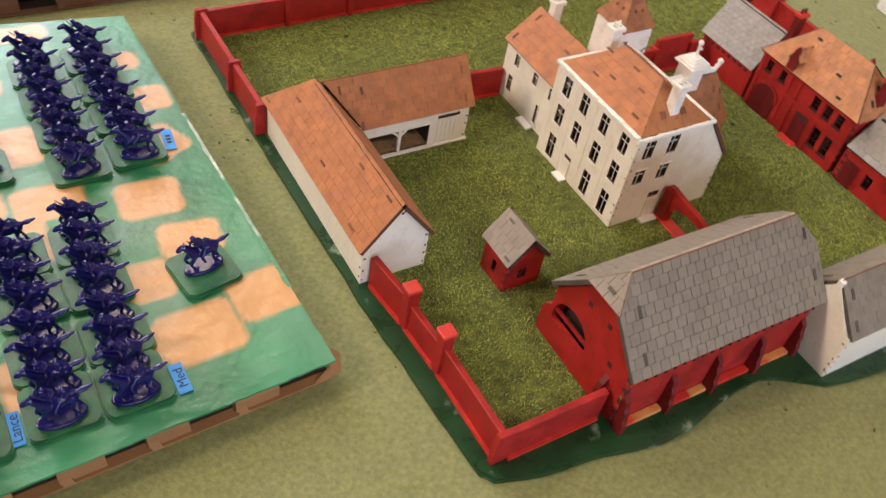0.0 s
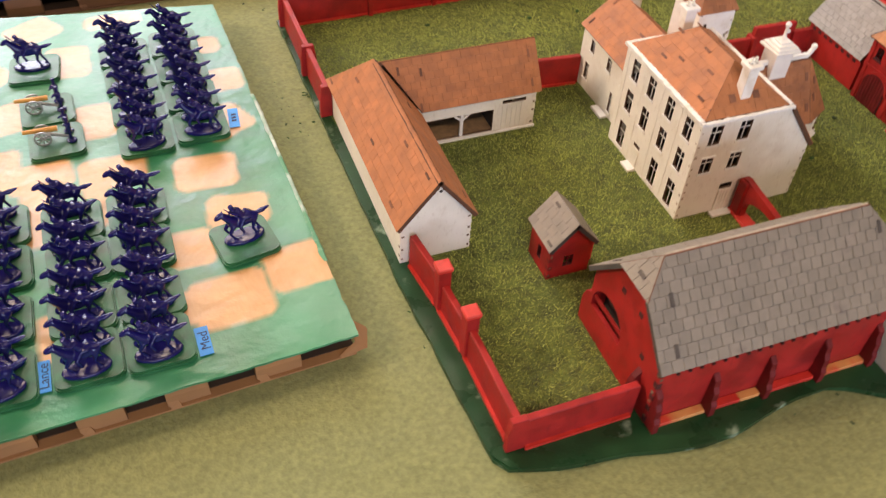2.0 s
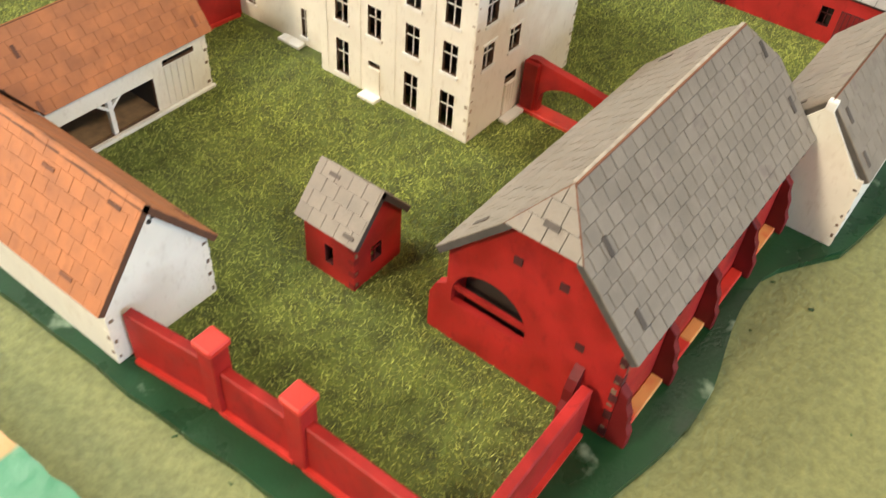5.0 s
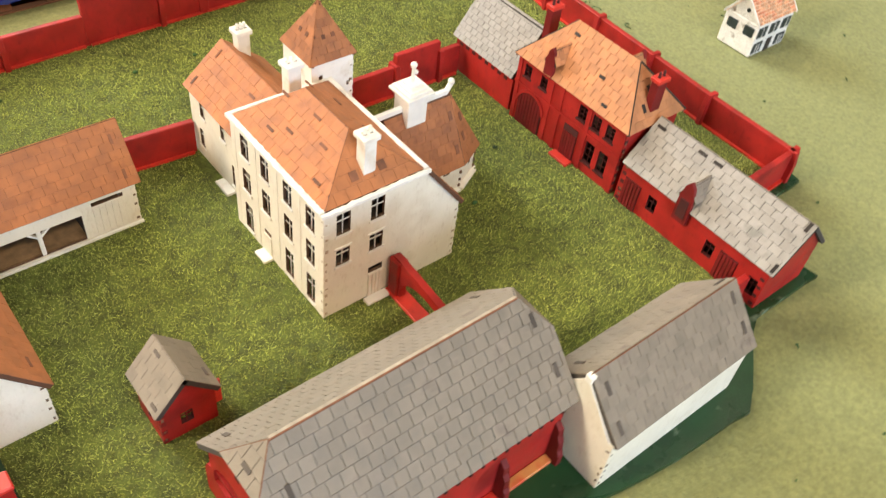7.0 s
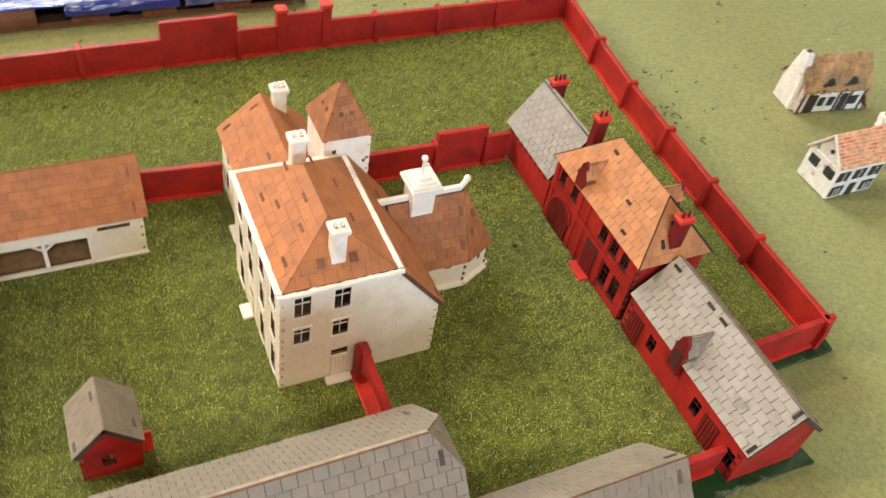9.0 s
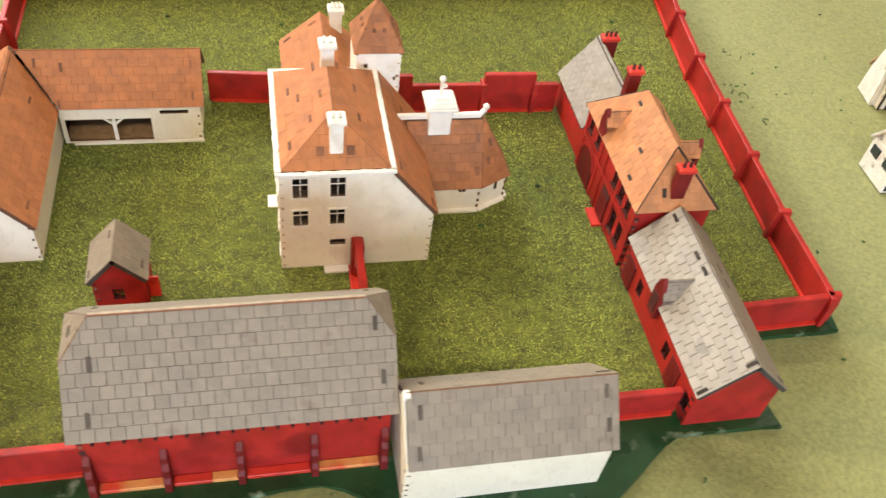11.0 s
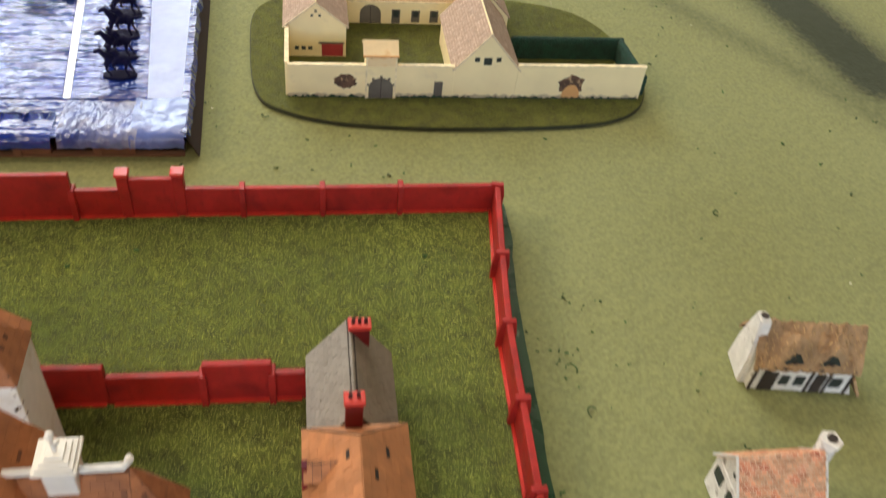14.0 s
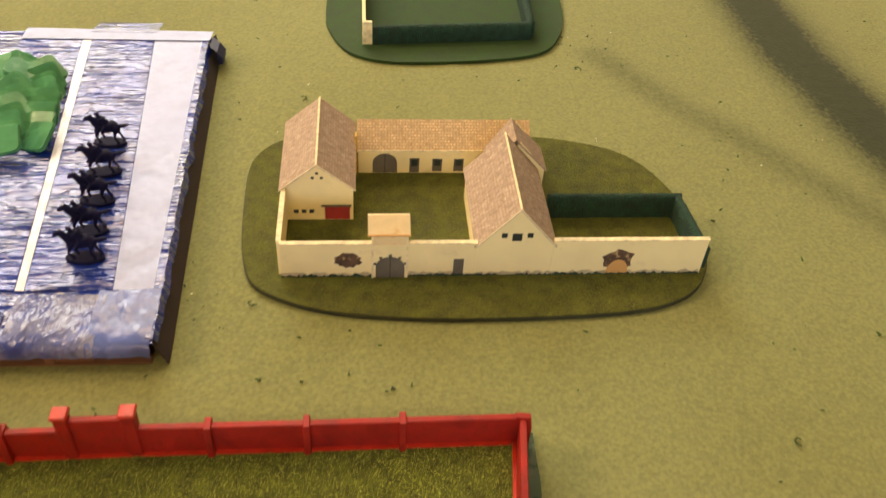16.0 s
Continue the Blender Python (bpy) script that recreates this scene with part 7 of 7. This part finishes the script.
def cream_farm():
    bd = thing("base_board", "olive flocked oval board under the cream farm", "base board", 505, 580, -2.7)
    bm = new_bm()
    prism(bm, [(x, y, -2.6) for x, y in LH_OUT], (0, 0, 2.3))
    bmesh.ops.bevel(bm, geom=[e for e in bm.edges if all(v.co.z > -0.5 for v in e.verts)], offset=0.3, segments=2, affect="EDGES")
    part("board", bm, DARK_EDGE, bd, "dark board edge")
    cx, cy = 505, 580
    inner = [(cx + (x - cx) * 0.996, cy + (y - cy) * 0.994) for x, y in LH_OUT]
    part("turf", prism(new_bm(), [(x, y, -0.4) for x, y in inner], (0, 0, 0.6)), OLIVE, bd, "olive flock turf")
    flock("flock_grass", "olive flock fibres around the cream farm", inner, [(400, 439, 577, 640), (503, 541, 534, 600), (441, 530, 619, 645)], 45000, 0.1, OLIVE_BLADE, 0.8, 9)

    w = thing("farm_wall", "cream printed card wall with gate and shell holes", "wall", 513, 532, 0)
    part("wall_panel", box(new_bm(), 402, 502.19, 531.2, 533.2, 0, 22.2, 0.15), CREAM, w)
    part("wall_panel", box(new_bm(), 541.41, 623.5, 531.2, 533.2, 0, 23.4, 0.15), CREAM, w)
    part("wall_cap", box(new_bm(), 402, 502, 530.9, 533.5, 22.22, 22.9), CREAM_EDGE, w)
    part("wall_cap", box(new_bm(), 541.6, 623.7, 530.9, 533.5, 23.42, 24.1), CREAM_EDGE, w)
    part("wall_panel", box(new_bm(), 400.6, 402.6, 533.3, 576, 0, 22.2, 0.15), CREAM, w)
    part("wall_cap", box(new_bm(), 400.3, 402.9, 533.6, 576, 22.22, 22.9), CREAM_EDGE, w)
    rg = random.Random(5)
    bm = new_bm()
    pts = [(402 + k * 2.2, 2.4 + rg.uniform(-1.0, 1.0)) for k in range(101)]
    prism(bm, [(402, 531.0, 0)] + [(623.4, 531.0, 0)] + [(x, 531.0, z) for x, z in pts[::-1]], (0, 0.16, 0))
    part("printed_foot", bm, STONE_FOOT, w, "printed grey stone foot")
    pts = [(402 + k * 1.1, max(0.3, 1.0 + rg.uniform(-0.9, 1.2) + 0.9 * noise.noise((k * 0.13, 2, 0)))) for k in range(202)]
    part("printed_weeds", prism(new_bm(), [(402, 530.8, 0), (623.4, 530.8, 0)] + [(x, 530.8, z) for x, z in pts[::-1]], (0, 0.16, 0)), HEDGE, w, "dark green printed weeds along the foot")
    for x, z, rx, rz in ((436, 11.5, 6.5, 5.0), (577.0, 10.2, 8.4, 7.4)):
        n = 22
        p = [(x + rx * (1 + rg.uniform(-0.18, 0.18)) * math.cos(2 * math.pi * k / n), 530.95, max(1.0, z + rz * (1 + rg.uniform(-0.18, 0.18)) * math.sin(2 * math.pi * k / n))) for k in range(n)]
        hole = part("shell_hole", prism(new_bm(), p, (0, 0.22, 0)), RUBBLE, w, "printed brown shell hole")
        if rx > 7:
            arc = [(x + 0.6 + 6.0 * math.cos(a), 530.8, 1.0 + 9.6 * math.sin(a)) for a in [math.pi * k / 12 for k in range(13)]]
            part("rubble_heap", prism(new_bm(), arc, (0, 0.13, 0)), TAN, hole, "tan rubble")
    # gate tower on the wall
    g = thing("gate_tower", "small cream gate tower with a buff roof", "gate tower", 458, 536, 0)
    part("tower_wall", box(new_bm(), 448.2, 466.6, 530.0, 544, 0, 22.4, 0.1), CREAM, g)
    part("tower_top", box(new_bm(), 448.2, 466.6, 530.0, 544, 22.42, 31.0, 0.2), PALE_BUFF, g, "pale tan upper part")
    arc = [(457.6 + 7.4 * math.cos(a), 529.8, 7.5 + 7.2 * math.sin(a)) for a in [math.pi * k / 14 for k in range(15)]]
    gate = part("gate_leaf", prism(new_bm(), [(465.0, 529.8, 0.4)] + arc + [(450.2, 529.8, 0.4)], (0, 0.18, 0)), GREY_DOOR, g, "grey double gate")
    part("gate_gap", box(new_bm(), 457.4, 457.8, 529.7, 529.8, 0.4, 14.4), DARKWOOD, gate)
    for k in range(5):
        a = math.pi * (k + 0.5) / 5
        part("arch_stone", box(new_bm(), 457.6 + 8.2 * math.cos(a) - 0.8, 457.6 + 8.2 * math.cos(a) + 0.8, 529.75, 529.98, 7.5 + 8 * math.sin(a) - 0.8, 7.5 + 8 * math.sin(a) + 0.8), GREY_DOOR, gate)
    plain_slope(g, [(446.4, 528.8, 30.6), (467.4, 528.8, 30.6), (467.4, 537, 36.6), (446.4, 537, 36.6)], PALE_BUFF)
    plain_slope(g, [(467.4, 545.2, 30.6), (446.4, 545.2, 30.6), (446.4, 537, 36.6), (467.4, 537, 36.6)], PALE_BUFF)
    part("roof_edge", box(new_bm(), 446.2, 467.6, 528.3, 529.0, 29.9, 30.8), TAN, g)
    for x in (451.5, 457.2, 463):
        part("vent_dot", box(new_bm(), x - 0.3, x + 0.3, 529.8, 530.0, 28.6, 29.4), CHAR, g)
    for x in (448.6, 466.2):
        part("corner_strip", box(new_bm(), x - 0.5, x + 0.5, 529.6, 530.2, 0.2, 30.0), CREAM_EDGE, g)
    part("small_door", box(new_bm(), 490.3, 495.6, 530.9, 531.18, 0.4, 11.8), GREY_DOOR, w, "grey side door")

    # barn standing on the wall line
    b = thing("barn", "cream card barn with mauve printed roof", "barn", 521, 570, 0)
    X0, X1, Y0, Y1, ZE, ZR = 502.2, 541.4, 531.4, 596, 21.5, 44.5
    gable_house(b, X0, X1, Y0, Y1, 0, ZE, ZR, "y", CREAM, 1.2)
    xc = (X0 + X1) / 2
    for dx, dz, s in ((-6.6, 0, 1.5), (0, -1.2, 2.5), (6.6, 0, 1.5)):
        part("vent_window", box(new_bm(), xc + dx - s, xc + dx + s, Y0 - 0.15, Y0 + 0.1, 27.5 + dz - s, 27.5 + dz + s), GLASS_DARK, b)
    s = (ZR - ZE) / (xc - X0)
    o, ez, rz = 1.8, ZE - 1.8 * s + 1.0, ZR + 1.0
    plain_slope(b, [(X0 - o, Y1, ez), (X0 - o, Y0 - 1.2, ez), (xc, Y0 - 1.2, rz), (xc, Y1, rz)], MAUVE)
    plain_slope(b, [(X1 + o, Y0 - 1.2, ez), (X1 + o, Y1, ez), (xc, Y1, rz), (xc, Y0 - 1.2, rz)], MAUVE)
    part("ridge_edge", box(new_bm(), xc - 0.5, xc + 0.5, Y0 - 1.3, Y1, rz - 0.2, rz + 0.3), CREAM_EDGE, b)
    for a in ((X0 - o, xc), (X1 + o, xc)):
        part("verge_edge", prism(new_bm(), [(a[0], Y0 - 1.5, ez - 0.6), (a[1], Y0 - 1.5, rz - 0.6), (a[1], Y0 - 1.5, rz + 0.2), (a[0], Y0 - 1.5, ez + 0.2)], (0, 0.28, 0)), CREAM_EDGE, b)

    # west barn with the red door
    b = thing("barn", "cream card barn with a red printed door", "barn", 419.5, 608, 0)
    X0, X1, Y0, Y1, ZE, ZR = 400.6, 438.6, 576.5, 638, 22.5, 38.5
    gable_house(b, X0, X1, Y0, Y1, 0, ZE, ZR, "y", CREAM, 1.2)
    part("red_door", box(new_bm(), 423.2, 436.8, Y0 - 0.2, Y0 - 0.02, 0.6, 9.8), PRINT_RED, b, "red printed door with grey lintel")
    part("lintel", box(new_bm(), 421.2, 437.6, Y0 - 0.4, Y0 - 0.22, 9.4, 10.8), GREY_DOOR, b)
    for x in (407.5, 411.8, 416.0):
        part("vent_window", box(new_bm(), x - 1.3, x + 1.3, Y0 - 0.2, Y0 - 0.02, 5.0, 7.4), GLASS_DARK, b)
    for dx, dz in ((-2.4, 0), (2.4, 0), (0, 3)):
        part("vent_window", box(new_bm(), 419.6 + dx - 0.8, 419.6 + dx + 0.8, Y0 - 0.2, Y0 - 0.02, 28.5 + dz, 30 + dz), GLASS_DARK, b)
    xc = (X0 + X1) / 2
    s = (ZR - ZE) / (xc - X0)
    o, ez, rz = 1.6, ZE - 1.6 * s + 1.0, ZR + 1.0
    plain_slope(b, [(X0 - o, Y1 + 1, ez), (X0 - o, Y0 - 2.0, ez), (xc, Y0 - 2.0, rz), (xc, Y1 + 1, rz)], MAUVE)
    plain_slope(b, [(X1 + o, Y0 - 2.0, ez), (X1 + o, Y1 + 1, ez), (xc, Y1 + 1, rz), (xc, Y0 - 2.0, rz)], MAUVE)
    part("ridge_edge", box(new_bm(), xc - 0.5, xc + 0.5, Y0 - 2.0, Y1 + 1.2, rz - 0.2, rz + 0.35), CREAM_EDGE, b)
    for a in ((X0 - o, xc), (X1 + o, xc)):
        part("verge_edge", prism(new_bm(), [(a[0], Y0 - 2.3, ez - 0.6), (a[1], Y0 - 2.3, rz - 0.6), (a[1], Y0 - 2.3, rz + 0.2), (a[0], Y0 - 2.3, ez + 0.2)], (0, 0.28, 0)), CREAM_EDGE, b)

    # farmhouse across the back
    b = thing("farmhouse", "long cream card farmhouse with buff printed roof", "house", 492, 632, 0)
    X0, X1, Y0, Y1, ZE, ZR = 441.4, 541.0, 619.0, 645, 18.0, 28.5
    gable_house(b, X0, X1, Y0, Y1, 0, ZE, ZR, "x", CREAM, 1.2)
    arc = [(457.0 + 7.2 * math.cos(a), Y0 - 0.2, 7.5 + 6.8 * math.sin(a)) for a in [math.pi * k / 14 for k in range(15)]]
    gt = part("arched_door", prism(new_bm(), [(464.2, Y0 - 0.2, 0.5)] + arc + [(449.8, Y0 - 0.2, 0.5)], (0, 0.18, 0)), GREY_DOOR, b, "grey arched double door")
    part("gate_gap", box(new_bm(), 456.8, 457.2, Y0 - 0.3, Y0 - 0.2, 0.5, 13.8), DARKWOOD, gt)
    for x, z0, z1 in ((474.4, 0.6, 11.0), (487.9, 1.6, 10.6), (500.7, 1.6, 10.6), (514.6, 4, 10.8)):
        fr = part("window", box(new_bm(), x - 2.9, x + 2.9, Y0 - 0.2, Y0 - 0.02, z0, z1), GREY_DOOR, b)
        part("pane", box(new_bm(), x - 1.8, x + 1.8, Y0 - 0.3, Y0 - 0.21, z0 + (z1 - z0) * 0.45, z1 - 0.8), GLASS_DARK, fr)
    yc = (Y0 + Y1) / 2
    s = (ZR - ZE) / (yc - Y0)
    o, ez, rz = 1.5, ZE - 1.5 * s + 1.0, ZR + 1.0
    plain_slope(b, [(X0 - 0.6, Y0 - o, ez), (X1 + 1.5, Y0 - o, ez), (X1 + 1.5, yc, rz), (X0 - 0.6, yc, rz)], BUFF)
    plain_slope(b, [(X1 + 1.5, Y1 + o, ez), (X0 - 0.6, Y1 + o, ez), (X0 - 0.6, yc, rz), (X1 + 1.5, yc, rz)], BUFF)
    part("eave_edge", box(new_bm(), X0 - 0.6, X1 + 1.5, Y0 - o - 0.3, Y0 - o, ez - 1.0, ez), CREAM_EDGE, b)
    part("verge_edge", box(new_bm(), X0 - 1.6, X0 - 0.65, Y0 - 1.0, Y0 + 3, 0, 27), material("yellow_card_edge", (0.72, 0.42, 0.06), 0.8), b, "yellow glued card edge")
    # gable range behind the barn
    b = thing("outbuilding", "cream card outbuilding with mauve printed roof", "outbuilding", 532, 610, 0)
    X0, X1, Y0, Y1, ZE, ZR = 516, 547, 596.6, 618, 20, 38
    gable_house(b, X0, X1, Y0, Y1, 0, ZE, ZR, "y", CREAM, 1.2)
    xc = (X0 + X1) / 2 - 3
    plain_slope(b, [(X0 - 1.4, Y1, ZE - 0.6), (X0 - 1.4, Y0 - 0.6, ZE - 0.6), (xc, Y0 - 0.6, ZR + 2.5), (xc, Y1, ZR + 2.5)], MAUVE)
    plain_slope(b, [(X1 + 1.4, Y0 - 0.6, ZE - 0.6), (X1 + 1.4, Y1, ZE - 0.6), (xc, Y1, ZR + 2.5), (xc, Y0 - 0.6, ZR + 2.5)], MAUVE)


cream_farm()


def hedge(label, a, b, h, t, z0=0.0, seed=1):
    """A clipped, slightly lumpy hedge bar."""
    hd = thing("hedge", label, "hedge", (a[0] + b[0]) / 2, (a[1] + b[1]) / 2, z0, "model hedges")
    va, vb = Vector((*a, 0)), Vector((*b, 0))
    d = vb - va
    n = max(2, int(d.length / 1.6))
    e = d.normalized()
    s = Vector((-e.y, e.x, 0))
    prof = [(-t / 2, 0), (-t / 2, h * 0.55), (-t / 2 * 0.95, h * 0.9), (-t / 5, h), (t / 5, h), (t / 2 * 0.95, h * 0.9), (t / 2, h * 0.55), (t / 2, 0)]
    bm = new_bm()
    rings = []
    for k in range(n + 1):
        p = va + d * k / n
        ring = []
        for u, z in prof:
            q = p + s * u + Vector((0, 0, z0 + z))
            q += Vector((noise.noise(q * 0.5 + Vector((seed, 0, 0))), noise.noise(q * 0.5 + Vector((0, seed, 3))), noise.noise(q * 0.5 + Vector((7, 0, seed))) if z else 0)) * 0.45
            ring.append(bm.verts.new(q))
        rings.append(ring)
    for r0, r1 in zip(rings, rings[1:]):
        for i in range(len(prof) - 1):
            bm.faces.new((r0[i], r0[i + 1], r1[i + 1], r1[i]))
    bm.faces.new(rings[0])
    bm.faces.new(rings[-1][::-1])
    part("foliage", bm, HEDGE, hd, smooth=True)


hedge("dark green flocked hedge behind the cream farm garden", (547, 579), (624, 579.5), 15.5, 4.5, seed=2)
hedge("dark green flocked hedge closing the garden end", (622, 578), (625.5, 535), 15.5, 4.5, seed=5)


def far_farm():
    out = [(416, 815), (420, 790), (432, 762), (448, 752), (468, 747), (520, 750), (560, 757), (580, 766), (594, 790), (603, 830), (604, 900), (580, 930), (450, 930), (420, 900)]
    out = softened(out, 2)
    bd = thing("base_board", "dark green oval board at the far end", "base board", 510, 840, -2.7)
    bm = new_bm()
    prism(bm, [(x, y, -2.6) for x, y in out], (0, 0, 2.4))
    bmesh.ops.bevel(bm, geom=[e for e in bm.edges if all(v.co.z > -0.5 for v in e.verts)], offset=0.6, segments=2, affect="EDGES")
    part("board", bm, material("deep_green_turf", (0.019, 0.056, 0.014), 0.9, scale=80, vary=0.25, fine=900, bump=0.6, fine_vary=0.25), bd)
    hedge("dark green hedge at the far board", (452, 775), (569, 785), 13, 6, -0.2, 8)
    hedge("dark green hedge down the far board", (569, 787), (572, 900), 13, 6, -0.2, 9)
    w = thing("farm_wall", "cream card wall beside the far hedge", "wall", 447, 840, 0)
    part("wall_panel", box(new_bm(), 444.5, 447, 776, 900, -0.2, 17, 0.15), CREAM, w)
    part("gate_post", box(new_bm(), 444.5, 451.5, 771.5, 774.5, -0.2, 17.5, 0.2), CREAM_EDGE, w)


far_farm()


# ---- flock crumbs on the cloth ----
def crumbs():
    rg = random.Random(21)
    dark = material("green_flock_crumb", (0.03, 0.075, 0.02), 0.9, island_vary=0.5)
    pale = material("pale_crumb", (0.75, 0.70, 0.55), 0.8)
    for name, mat, count, size, label in (("flock_crumbs", dark, 430, (0.3, 1.25), "dark green flock crumbs fallen on the cloth"), ("pale_crumbs", pale, 40, (0.25, 0.8), "pale paper crumbs on the cloth")):
        bm = new_bm()
        for _ in range(count):
            x, y = rg.uniform(80, 860), rg.uniform(-60, 900)
            if rg.random() < 0.16:
                x, y = rg.choice(((392, 690), (600, 770), (520, 340), (540, 330), (112, 350), (360, 520), (690, 640), (430, 470))) 
                x, y = x + rg.gauss(0, 16), y + rg.gauss(0, 16)
            if inside(OUTLINE, x, y) or inside(LH_OUT, x, y) or (-80 < x < 350 and y > 470) or (x < 100 and y > 165):
                continue
            n = rg.choice((1, 1, 1, 2))
            a = rg.uniform(0, 6.28)
            for k in range(n):
                r = rg.uniform(*size)
                p0 = Vector((x + rg.gauss(0, 0.8), y + rg.gauss(0, 0.8), -2.4))
                dv = Vector((math.cos(a + k), math.sin(a + k), rg.uniform(0, 0.25))) * r * rg.uniform(0.7, 2.2)
                cyl(bm, p0, p0 + dv + Vector((0, 0, 0.2)), r * 0.5, r * 0.3, 5)
        ob = part(name, bm, mat)
        tagged(ob, label, "crumbs", kind="stuff")
    # curled green fibres
    bm = new_bm()
    for x, y, r, a0 in ((532, 318, 3.4, 0.4), (536, 298, 3.0, 2.4), (600, 742, 4.0, 1.0), (405, 700, 3.0, 0.2), (388, 516, 2.6, 3.0), (118, 356, 3.2, 5.2), (640, 425, 2.6, 1.9), (330, 60, 3.6, 0.8)):
        line, p, a = [], Vector((x, y, -2.3)), a0
        for k in range(9):
            line.append(p.copy())
            a += rg.uniform(-0.2, 1.1)
            p += Vector((math.cos(a), math.sin(a), 0)) * r * rg.uniform(0.25, 0.5)
            p.z = -2.3 + rg.uniform(0, 0.7)
        for p, q in zip(line, line[1:]):
            cyl(bm, p, q, rg.uniform(0.2, 0.45), rg.uniform(0.2, 0.4), 5)
    tagged(part("fibre_curls", bm, dark), "dark green curled fibres lying on the cloth", "crumbs", kind="stuff")
    # a few crumbs on the yard turf
    bm = new_bm()
    for x, y in ((268, 391), (330, 400), (352, 225), (386, 250), (300, 390), (470, 392), (205, 400)):
        ball(bm, (x, y, 1.0), 1.6, 1.1, 0.9, sub=1)
    tagged(part("turf_crumbs", bm, dark), "dark flock clumps lying on the yard turf", "crumbs", kind="stuff")


crumbs()
